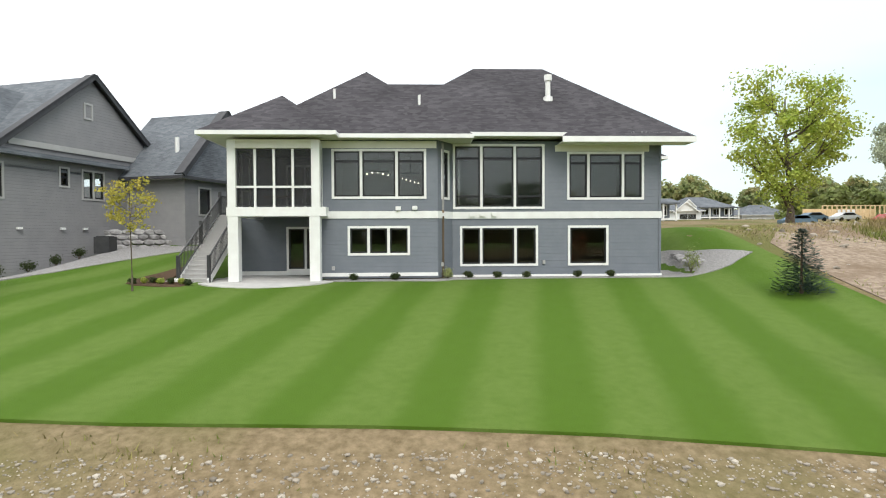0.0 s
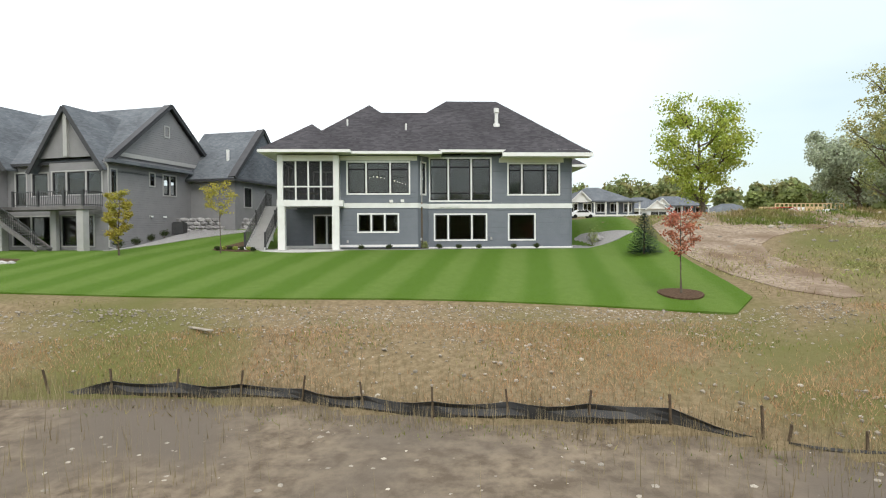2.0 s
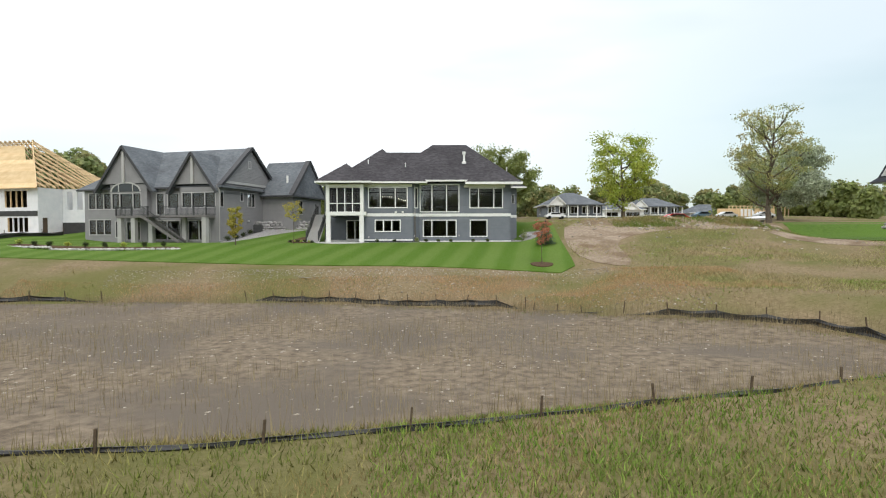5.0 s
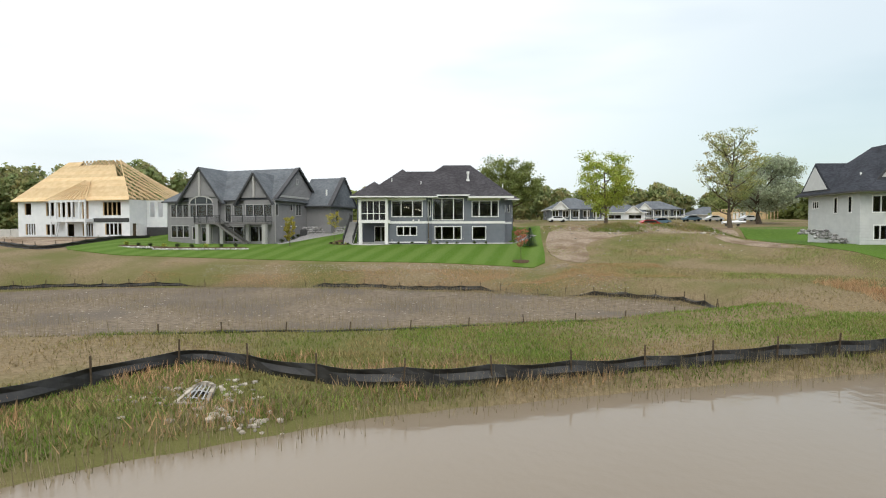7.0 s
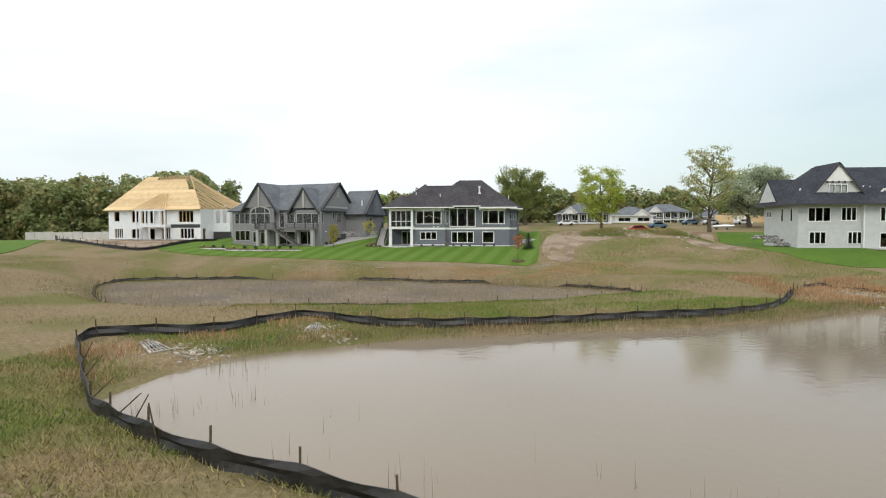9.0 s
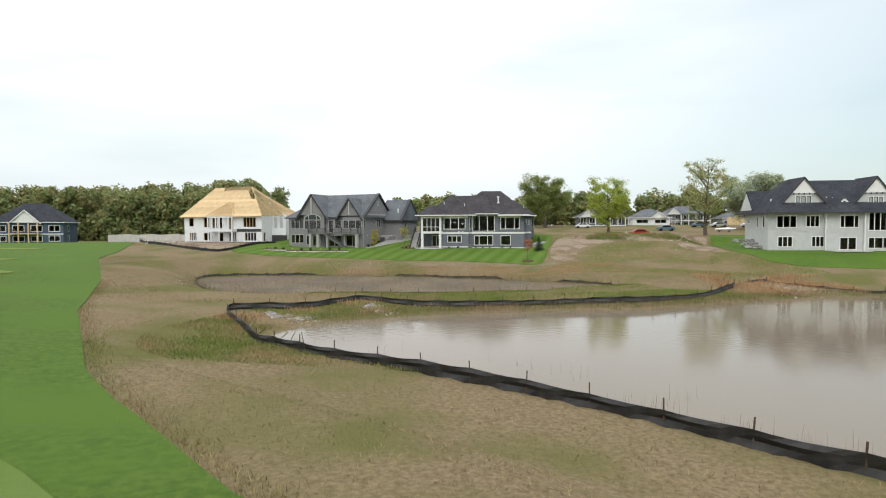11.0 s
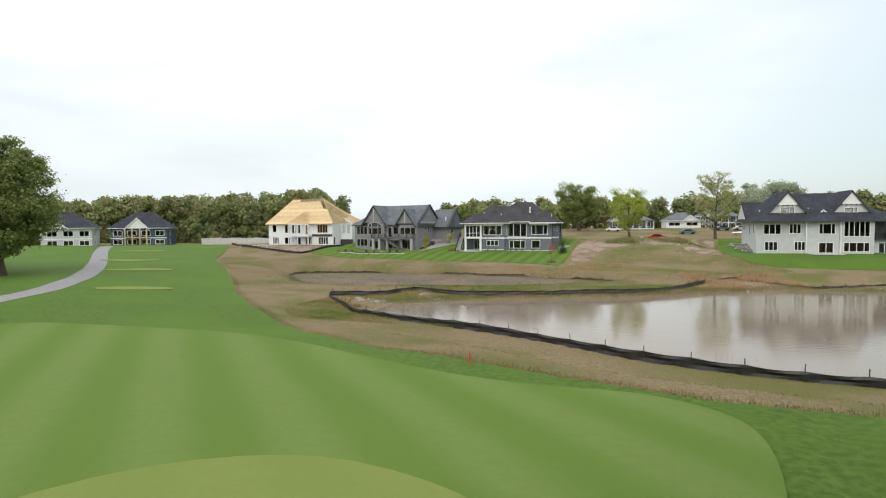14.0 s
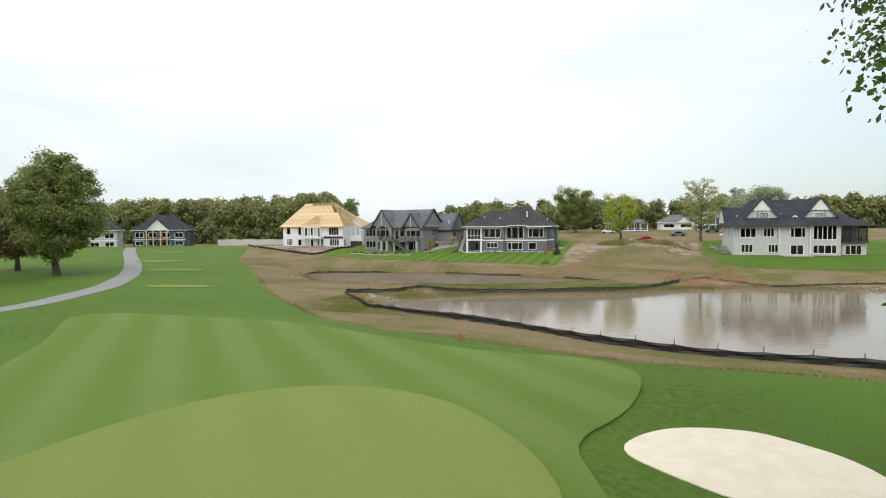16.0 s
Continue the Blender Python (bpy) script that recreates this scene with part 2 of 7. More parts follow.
STONE_PALE = mat("pale_limestone", (0.24, 0.21, 0.17), 0.95, second=(0.42, 0.38, 0.32), scale=2, bump=0.4, bump_scale=20, island=0.35)
CAR_WHITE = mat("white_car_paint", (0.75, 0.76, 0.78), 0.25)
CAR_RED = mat("red_car_paint", (0.4, 0.03, 0.025), 0.25)
CAR_BLUE = mat("blue_car_paint", (0.1, 0.16, 0.22), 0.25)
RUBBER = mat("black_rubber", (0.015, 0.015, 0.015), 0.8)
STEEL = mat("galvanised_steel", (0.5, 0.5, 0.5), 0.45, 0.7, second=(0.4, 0.4, 0.4), scale=6)
varied(OSB, 0.14)
varied(STONE, 0.2)
BLOCK = mat("precast_concrete_block", (0.45, 0.44, 0.41), 0.9, second=(0.55, 0.53, 0.5), scale=0.7, bump=0.3, bump_scale=5)

GLASS = bpy.data.materials.new("window_glass")
GLASS.use_nodes = True
gp = GLASS.node_tree.nodes["Principled BSDF"]
gp.inputs["Base Color"].default_value = (0.72, 0.78, 0.78, 1)
gp.inputs["Roughness"].default_value, gp.inputs["Transmission Weight"].default_value, gp.inputs["IOR"].default_value = 0.01, 1.0, 1.5

# opaque pane: the dimness of a room behind is put into its dark colour
DARK_GLASS = mat("dark_room_glass", (0.03, 0.035, 0.04), 0.03)

LAMP = bpy.data.materials.new("lit_bulb")
LAMP.use_nodes = True
lp = LAMP.node_tree.nodes["Principled BSDF"]
lp.inputs["Emission Color"].default_value, lp.inputs["Emission Strength"].default_value = (1.0, 0.85, 0.62, 1), 6.0

WATER = bpy.data.materials.new("silty_pond_water")
WATER.use_nodes = True
wt, wlk = WATER.node_tree.nodes, WATER.node_tree.links
wp = wt["Principled BSDF"]
wp.inputs["Base Color"].default_value = (0.215, 0.175, 0.13, 1)
wp.inputs["Roughness"].default_value, wp.inputs["IOR"].default_value = 0.06, 1.33
wg = wt.new("ShaderNodeNewGeometry")
wno = wt.new("ShaderNodeTexNoise")
wno.inputs["Scale"].default_value, wno.inputs["Detail"].default_value = 2.2, 3
wlk.new(wg.outputs["Position"], wno.inputs["Vector"])
wbu = wt.new("ShaderNodeBump")
wbu.inputs["Strength"].default_value, wbu.inputs["Distance"].default_value = 0.2, 0.05
wlk.new(wno.outputs[0], wbu.inputs["Height"])
wlk.new(wbu.outputs[0], wp.inputs["Normal"])

TURF = striped("mown_lawn_turf", (0.116, 0.18, 0.037), (0.074, 0.14, 0.015), 1.4, (0.978, -0.208), (0.066, 0.122, 0.012), 0.26, mottle=0.6)
TURF_PLAIN = mat("rough_golf_turf", (0.054, 0.108, 0.013), 0.8, second=(0.1, 0.165, 0.026), scale=3.0, third=(0.085, 0.155, 0.019), third_scale=0.09, bump=0.9, bump_scale=30)
FAIRWAY = striped("mown_fairway_turf", (0.142, 0.206, 0.054), (0.11, 0.18, 0.033), 2.1, (0.79, 0.613), (0.098, 0.16, 0.026), 0.36, mottle=0.4)
GREEN_TURF = striped("putting_green_turf", (0.188, 0.236, 0.062), (0.178, 0.228, 0.058), 2.0, (0.8, 0.6), (0.16, 0.2, 0.048), 0.3)
EARTH = mat("dry_grass_earth", (0.145, 0.11, 0.06), 0.95, second=(0.255, 0.195, 0.118), scale=5.0, third=(0.125, 0.122, 0.042), third_scale=0.11, bump=1.0, bump_scale=14)
MUD = mat("dried_pond_mud", (0.108, 0.084, 0.06), 0.9, second=(0.23, 0.185, 0.135), scale=2.2, third=(0.13, 0.108, 0.086), third_scale=0.15, bump=0.35, bump_scale=26)
DIRT = mat("bare_brown_dirt", (0.2, 0.15, 0.11), 0.95, second=(0.36, 0.29, 0.22), scale=4.0, third=(0.17, 0.12, 0.08), third_scale=0.3, bump=1.0, bump_scale=12)
EDGE_STONE = varied(mat("pale_edging_boulder", (0.27, 0.265, 0.26), 0.95, second=(0.44, 0.43, 0.41), scale=2, bump=0.4, bump_scale=12, island=0.25), 0.25)
STRAW = mat("straw_grass_blades", (0.31, 0.24, 0.125), 0.9, second=(0.24, 0.175, 0.09), scale=0.35, third=(0.17, 0.165, 0.06), third_scale=0.1, island=0.35)
RUST_GRASS = mat("rusty_grass_blades", (0.4, 0.235, 0.12), 0.9, second=(0.42, 0.29, 0.17), scale=0.5, island=0.35)
GREEN_BLADES = mat("green_weed_blades", (0.105, 0.16, 0.03), 0.85, second=(0.185, 0.2, 0.055), scale=0.6, third=(0.28, 0.215, 0.1), third_scale=0.25, island=0.35)
FRESH_BLADES = mat("fresh_green_blades", (0.13, 0.22, 0.035), 0.85, second=(0.2, 0.26, 0.06), scale=0.6, island=0.35)
LOT_BLADES = mat("lot_weed_blades", (0.19, 0.25, 0.06), 0.85, second=(0.3, 0.27, 0.12), scale=0.4, third=(0.36, 0.28, 0.16), third_scale=0.15, island=0.3)
ROUGH_BLADES = mat("rough_turf_blades", (0.036, 0.078, 0.009), 0.85, second=(0.075, 0.125, 0.02), scale=0.5, third=(0.05, 0.1, 0.013), third_scale=0.2, island=0.35)
REED = mat("dry_reed_stalks", (0.2, 0.155, 0.09), 0.9, second=(0.3, 0.25, 0.15), scale=0.5, island=0.3)


def leaves(name, a, c, third=None):
    m = mat(name, a, 0.65, second=c, scale=0.5, third=third, third_scale=0.25, island=0.35)
    b = m.node_tree.nodes["Principled BSDF"]
    n, l = m.node_tree.nodes, m.node_tree.links
    tr, mx = n.new("ShaderNodeBsdfTranslucent"), n.new("ShaderNodeMixShader")
    l.new(b.inputs["Base Color"].links[0].from_socket, tr.inputs["Color"])
    mx.inputs[0].default_value = 0.5
    l.new(b.outputs[0], mx.inputs[1])
    l.new(tr.outputs[0], mx.inputs[2])
    l.new(mx.outputs[0], n["Material Output"].inputs["Surface"])
    return m


LEAF_OAK = leaves("dull_green_leaves", (0.19, 0.24, 0.07), (0.27, 0.3, 0.095))
LEAF_WOOD = leaves("far_wood_leaves", (0.2, 0.26, 0.1), (0.28, 0.31, 0.12), (0.3, 0.27, 0.11))
LEAF_LIME = leaves("yellow_green_leaves", (0.32, 0.42, 0.07), (0.45, 0.47, 0.09))
LEAF_GOLD = leaves("tan_gold_leaves", (0.46, 0.4, 0.16), (0.35, 0.38, 0.16), (0.3, 0.35, 0.14))
LEAF_SILVER = leaves("silver_green_leaves", (0.36, 0.41, 0.28), (0.46, 0.5, 0.36))
LEAF_RED = leaves("red_maple_leaves", (0.4, 0.12, 0.085), (0.46, 0.2, 0.11))
LEAF_YELLOW = leaves("yellow_birch_leaves", (0.5, 0.4, 0.08), (0.38, 0.36, 0.07))
LEAF_BROWN = leaves("brown_oak_leaves", (0.19, 0.15, 0.07), (0.23, 0.195, 0.08))
LEAF_NEAR = leaves("dark_maple_leaves", (0.09, 0.15, 0.04), (0.13, 0.2, 0.055))
NEEDLE = leaves("blue_spruce_needles", (0.045, 0.08, 0.06), (0.075, 0.115, 0.09))
SHRUB = leaves("shrub_leaves", (0.035, 0.055, 0.015), (0.06, 0.08, 0.02))

# ---------------------------------------------------------------- mesh helpers


def obj(name, mesh, parent=None, label="", category="", group="", kind=""):
    ob = new(name, mesh)
    if parent:
        ob.parent = parent
    return tagged(ob, label, category, group, kind)


def part(name, bm, material, parent=None, label="", category="", group="", kind=""):
    """Links a bmesh as one mesh object, under a thing or a part."""
    me = bpy.data.meshes.new(name)
    bm.to_mesh(me)
    bm.free()
    me.materials.append(material)
    return obj(name, me, parent, label, category, group, kind)


def thing(name, label, category, at=(0, 0, 0), turn=0.0, group=""):
    e = new(name)
    e.location, e.rotation_euler = at, (0, 0, radians(turn))
    return tagged(e, label, category, group)


def bx(bm, x0, x1, y0, y1, z0, z1, m=None):
    vs = [bm.verts.new((x, y, z)) for x in (x0, x1) for y in (y0, y1) for z in (z0, z1)]
    for q in ((0, 1, 3, 2), (4, 6, 7, 5), (0, 4, 5, 1), (2, 3, 7, 6), (0, 2, 6, 4), (1, 5, 7, 3)):
        bm.faces.new([vs[i] for i in q])
    if m:
        bmesh.ops.transform(bm, matrix=m, verts=vs)
    return vs


def box_part(name, dims, material, parent=None, label="", bevel=0.0, **tags):
    bm = bmesh.new()
    bx(bm, *dims)
    if bevel:
        bmesh.ops.bevel(bm, geom=bm.edges[:], offset=bevel, segments=2, affect="EDGES")
    return part(name, bm, material, parent, label, **tags)


def beam(bm, a, b, w, h=None):
    """A square bar from a to b."""
    a, b = Vector(a), Vector(b)
    h = h or w
    m = Matrix.Translation(a) @ (b - a).to_track_quat("X", "Z").to_matrix().to_4x4()
    bx(bm, 0, (b - a).length, -w / 2, w / 2, -h / 2, h / 2, m)


def tube(bm, pts, radii, sides=7):
    rings = []
    pts = [Vector(p) for p in pts]
    for i, (p, r) in enumerate(zip(pts, radii)):
        d = (pts[min(i + 1, len(pts) - 1)] - pts[max(i - 1, 0)]).normalized()
        q = d.to_track_quat("Z", "Y")
        rings.append([bm.verts.new(p + q @ Vector((r * math.cos(a), r * math.sin(a), 0))) for a in [2 * math.pi * k / sides for k in range(sides)]])
    for a, b in zip(rings, rings[1:]):
        for k in range(sides):
            bm.faces.new((a[k], a[(k + 1) % sides], b[(k + 1) % sides], b[k]))
    bm.faces.new(list(reversed(rings[0])))
    bm.faces.new(rings[-1])


def mesh_from(name, verts, faces, material, parent=None, **tags):
    me = bpy.data.meshes.new(name)
    me.from_pydata(verts, [], faces)
    me.materials.append(material)
    return obj(name, me, parent, **tags)


def quads_mesh(name, centres, us, vs, material, parent=None, tri=False, **tags):
    """Many small leaves or blades: rhombs (or triangles) at centres, spanned by half-axes us and vs."""
    n = len(centres)
    if tri:
        verts = np.stack([centres - us, centres + us, centres + vs], 1).reshape(-1, 3)
        k = 3
    else:
        verts = np.stack([centres - us, centres - 0.6 * vs, centres + us, centres + vs], 1).reshape(-1, 3)
        k = 4
    me = bpy.data.meshes.new(name)
    me.vertices.add(len(verts))
    me.vertices.foreach_set("co", verts.astype(np.float32).ravel())
    me.loops.add(n * k)
    me.loops.foreach_set("vertex_index", np.arange(n * k, dtype=np.int32))
    me.polygons.add(n)
    me.polygons.foreach_set("loop_start", np.arange(0, n * k, k, dtype=np.int32))
    me.polygons.foreach_set("loop_total", np.full(n, k, dtype=np.int32))
    me.update(calc_edges=True)
    me.materials.append(material)
    return obj(name, me, parent, **tags)


# ---------------------------------------------------------------- the lie of the land


def smooth(a, b, v):
    t = np.clip((v - a) / (b - a), 0, 1)
    return t * t * (3 - 2 * t)


def rounded(poly, rounds=2):
    """Corner-cut outline."""
    p = np.array(poly, float)
    for _ in range(rounds):
        q = np.roll(p, -1, 0)
        p = np.stack([0.75 * p + 0.25 * q, 0.25 * p + 0.75 * q], 1).reshape(-1, 2)
    return p


def outside(poly, x, y):
    """Distance from an outline, negative inside."""
    x, y = np.asarray(x, float), np.asarray(y, float)
    best, odd = np.full(x.shape, 1e9), np.zeros(x.shape, bool)
    for (ax, ay), (bx_, by) in zip(poly, np.roll(poly, -1, 0)):
        ex, ey = bx_ - ax, by - ay
        k = np.clip(((x - ax) * ex + (y - ay) * ey) / (ex * ex + ey * ey), 0, 1)
        best = np.minimum(best, (x - ax - k * ex) ** 2 + (y - ay - k * ey) ** 2)
        cross = ((ay > y) != (by > y)) & (x < (bx_ - ax) * (y - ay) / (by - ay + 1e-12) + ax)
        odd ^= cross
    return np.where(odd, -1, 1) * np.sqrt(best)


WATER_Z = -3.68
POND = rounded([(-9.8, -74.2), (-9.6, -71), (-8.6, -67.6), (-7.4, -65.6), (-5, -64), (-2.2, -62.4), (-0.4, -61.2), (2, -60.3), (5, -59.4), (9, -58.1), (13.5, -56.9), (20, -55.4), (27, -52.4), (31, -49.6), (35.5, -46.8), (41.5, -44), (45.8, -43.4), (53, -43.8), (75, -44.5), (92, -62), (88, -90), (70, -99), (52, -98), (39, -96.8), (25, -94.2), (18, -91), (15.3, -88.6), (12.2, -86.3), (8.6, -84), (4.2, -81.6), (0.4, -79.7), (-4.4, -77.3), (-7.6, -75.4)])
BASIN = rounded([(-41.5, -27), (-36, -23.2), (-27, -21.4), (-18, -20.9), (-11, -21.6), (-5, -22.4), (0, -24.3), (5, -25.2), (8, -26.8), (12, -28.6), (17, -30.2), (20, -32.2), (21.2, -36), (20.6, -40.6), (17, -43.2), (11, -45.2), (0, -47.8), (-8, -49.3), (-20, -50), (-27, -48), (-33.6, -40), (-38.5, -33)])


def height(x, y):
    x, y = np.asarray(x, float), np.asarray(y, float)
    mid = np.interp(y, [-400, -140, -112, -100, -90, -58, -48, -24, -20, -16, -3, 7, 14, 40, 75, 140, 1500], [-1.0, -1.0, -1.1, -1.6, -2.6, -2.95, -2.98, -3.1, -2.6, -1.65, 0, 0, 2.9, 3.2, 4.8, 4.5, 4.0])
    east = np.interp(y, [-60, -48, -24, -16, -10, -5, 0, 5, 10, 15, 30, 45, 75, 140, 1500], [-2.5, -2.6, -2.2, -1.4, -0.6, 0.3, 1.3, 2.3, 2.5, 2.1, 2.2, 3.0, 4.8, 4.5, 4.0])
    gap = np.interp(y, [-400, -60, -20, -12, -6, 0, 4, 8, 12, 40, 75, 140, 1500], [-1.0, -2.5, -2.6, -1.0, -0.2, 0.35, 0.95, 1.45, 2.6, 3.2, 4.8, 4.5, 4.0])
    h = np.where(y > -60, mid + (east - mid) * smooth(10.6, 15, x), mid)
    right = smooth(38, 45, x) * smooth(-30, -16, y) * (1 - smooth(8, 16, y))
    h = h + (np.interp(y, [-30, -24, -13, 8, 14], [-1.2, -0.7, 0.2, 0.3, 2.6]) - h) * right
    between = smooth(-22.5, -19, x) * (1 - smooth(-12.6, -11.2, x)) * smooth(-14, -4, y)
    h = h + (gap - h) * between
    west = np.interp(y, [-60, -45, -20, -8, 4, 14, 60, 140, 1500], [-1.8, -1.8, -1.3, -0.2, 0.75, 0.95, 0.5, 0.3, 0.3]) - 0.5 * smooth(-80, -110, x)
    h = h + (west - h) * smooth(-36, -48, x) * smooth(-62, -45, y)
    u = np.clip((x - 5) * -0.66 + (y + 110) * 0.75, 0, 200)
    fair = -1.3 + 2.1 * (u / 166) ** 2
    side = smooth(-6, -40, x + 0.45 * (y + 90)) * (1 - smooth(-25, 5, y + 0.25 * (x + 60)))
    h = h + (np.maximum(fair, h) - h) * side
    # folds of the rough
    h = h + 0.10 * np.sin(x * 0.31 + 1.3) * np.sin(y * 0.27) * smooth(-15, -22, y) * (1 - smooth(-98, -106, y))
    heap = np.exp(-(((x - 33) / 13) ** 4 + ((y - 5.5) / 4.0) ** 2)) * (0.42 + 0.16 * np.sin(x * 1.3) * np.sin(y * 1.1 + x * 0.4) + 0.1 * np.sin(x * 2.9 + y))
    h = h + heap
    d = outside(BASIN, x, y)
    h = np.minimum(h, np.where(d > 0, -3.85 + 0.45 * d, -3.85 - 0.25 * np.clip(-d / 5, 0, 1)))
    d = outside(POND, x, y)
    return np.minimum(h, np.where(d > 0, WATER_Z + 0.02 + np.where(d < 8, np.minimum(0.42 * d, 0.3 + 0.045 * d), 0.66 + 0.42 * (d - 8)), WATER_Z + 0.02 + 0.2 * np.maximum(d, -6)))


def ground_at(x, y):
    return float(height(np.array([x]), np.array([y]))[0])


def axis_steps(lo, hi, step, reach, growth=1.25):
    v = list(np.arange(lo, hi + 1e-6, step))
    s, a, b = step, v[0], v[-1]
    while a > -reach or b < reach:
        s *= growth
        a, b = a - s, b + s
        v = [a] + v + [b]
    return np.array(v)


gx, gy = axis_steps(-75, 95, 1.0, 2500), axis_steps(-145, 22, 1.0, 2500)
GX, GY = np.meshgrid(gx, gy)
GZ = height(GX, GY)
nx = len(gx)
gv = np.stack([GX, GY, GZ], -1).reshape(-1, 3)
gi = (np.arange(len(gy) - 1)[:, None] * nx + np.arange(nx - 1)[None]).ravel()
gf = np.stack([gi, gi + 1, gi + nx + 1, gi + nx], 1)
ground = mesh_from("ground", gv.tolist(), gf.tolist(), EARTH, label="dry brown meadow earth with tufts and green patches", category="ground", kind="structure")
ground.data.polygons.foreach_set("use_smooth", np.ones(len(gf), bool))

from mathutils.geometry import delaunay_2d_cdt


def drape(name, outline, material, lift, step, label, category="ground", edge=0.12):
    """A patch of the ground inside an outline, with a small lip round it."""
    p = np.array(outline, float)
    seg = np.linalg.norm(np.roll(p, -1, 0) - p, axis=1)
    ring = np.concatenate([p[i] + (p[(i + 1) % len(p)] - p[i]) * np.linspace(0, 1, max(1, int(seg[i] / step)), endpoint=False)[:, None] for i in range(len(p))])
    xs, ys = np.arange(p[:, 0].min(), p[:, 0].max(), step), np.arange(p[:, 1].min(), p[:, 1].max(), step)
    X, Y = np.meshgrid(xs, ys)
    inner = np.stack([X.ravel(), Y.ravel()], 1)
    inner = inner[outside(ring, inner[:, 0], inner[:, 1]) < -0.35 * step]
    pts = [Vector(q) for q in np.concatenate([ring, inner])]
    n = len(ring)
    vs, _, fs, *_ = delaunay_2d_cdt(pts, [(i, (i + 1) % n) for i in range(n)], [], 1, 1e-5)
    v = np.array([q[:] for q in vs])
    z = height(v[:, 0], v[:, 1]) + lift
    verts = [(*q, h) for q, h in zip(v.tolist(), z)]
    faces = [tuple(f) for f in fs]
    base = len(verts)
    low = height(ring[:, 0], ring[:, 1]) + lift
    verts += [(*q, float(h) - lift - edge) for q, h in zip(ring.tolist(), low)]
    top = len(verts)
    verts += [(*q, float(h)) for q, h in zip(ring.tolist(), low)]
    faces += [(top + i, base + i, base + (i + 1) % n, top + (i + 1) % n) for i in range(n)]
    ob = mesh_from(name, verts, faces, material, label=label, category=category, kind="structure")
    ob.data.polygons.foreach_set("use_smooth", np.ones(len(faces), bool))
    return ob

# ---------------------------------------------------------------- ground cover
LAWN = rounded([(-46.2, 8), (-46.6, -2), (-46.8, -8.6), (-40, -10.6), (-34, -11.6), (-22, -13.6), (-10, -15.4), (0, -16), (8, -17.2), (12.6, -18.2), (13.6, -12), (14.4, -5), (15.5, 4), (17.5, 16), (17, 24), (-18, 24), (-44, 18)], 1)
drape("lawn", LAWN, TURF, 0.07, 1.2, "green lawn mown in light and dark stripes", "lawn")
RIGHT_LAWN = rounded([(43, -13), (46, -24.5), (60, -26), (130, -27), (130, 28), (52, 28), (47, 6)], 1)
drape("neighbour_lawn", RIGHT_LAWN, TURF_PLAIN, 0.07, 2.0, "plain mown green lawn behind the pale house", "lawn")
DIRT_LOT = rounded([(14.5, -6), (14.2, -15), (16.5, -18.5), (18.5, -14), (19.5, -6), (24, -1.5), (30, 0.5), (30, 3.0), (22, 3.5), (17, 4)], 1)
drape("dirt_lot", DIRT_LOT, DIRT, 0.03, 1.0, "bare brown dirt at the edge of the empty building lot")
drape("dirt_track", rounded([(37, -3), (41.5, -10), (45.5, -22), (42.3, -12), (45, 0), (48, 14), (43, 14), (41, 2)], 1), DIRT, 0.03, 1.0, "bare dirt track down the empty lot")
drape("dirt_heap", rounded([(19, 1.5), (24, 0.6), (36, 0.2), (44, 1.0), (45, 6), (42, 9.5), (28, 9.5), (20, 8)], 1), DIRT, 0.03, 0.8, "lumpy heap of bare dirt and rubble on the empty lot")
drape("building_site", rounded([(-78, 20), (-72, 5), (-63.4, 0), (-54, -6.5), (-47.6, -9.4), (-46.9, -3), (-46.6, 6), (-44, 14), (-46, 26), (-76, 30)], 1), DIRT, 0.04, 1.6, "bare dirt round the unfinished house")
drape("basin_bed", BASIN, MUD, 0.04, 1.5, "dried mud bed of the empty basin")
ROUGH = [(-116, 44), (-78, 8), (-58, -28), (-40, -50), (-26, -70), (-12, -86), (2, -98.5), (11.5, -104), (18.5, -107.6), (30.5, -110), (60, -113), (140, -116), (140, -190), (-230, -190), (-230, 44)]
drape("golf_rough", ROUGH, TURF_PLAIN, 0.1, 3.0, "thick green rough of the golf course", "grass")
APPROACH = rounded([(-21.5, -107), (-26.5, -101.6), (-26.5, -97.2), (-20, -95.2), (-11.5, -95), (-4, -97.6), (2.8, -102.6), (8.2, -105.8), (12.4, -107), (16.2, -107.2), (18.9, -109.6), (19.1, -113), (17.9, -117.6), (15.7, -121), (16.4, -124), (20, -136), (6, -146), (-11, -138), (-12.5, -121), (-16.5, -113)])
drape("approach", APPROACH, FAIRWAY, 0.19, 1.5, "closely mown striped approach before the green", "grass")
PUTT = rounded([(-2, -128), (-1.2, -122.5), (1.2, -118), (5.7, -115.9), (10.3, -117.2), (12.8, -119.8), (14.7, -122.6), (15.8, -126), (15, -134), (6, -139), (-2, -135)])
drape("putting_green", PUTT, GREEN_TURF, 0.24, 1.2, "very smooth pale putting green", "grass")
drape("bunker", rounded([(17.2, -121.4), (18, -119.8), (19.6, -118.6), (22.1, -118.5), (23.2, -119.4), (24.4, -120.6), (24.9, -122.6), (24, -124.6), (20.5, -124.6), (18.6, -123)]), SAND, 0.14, 0.6, "pale raked sand bunker beside the green", "bunker")
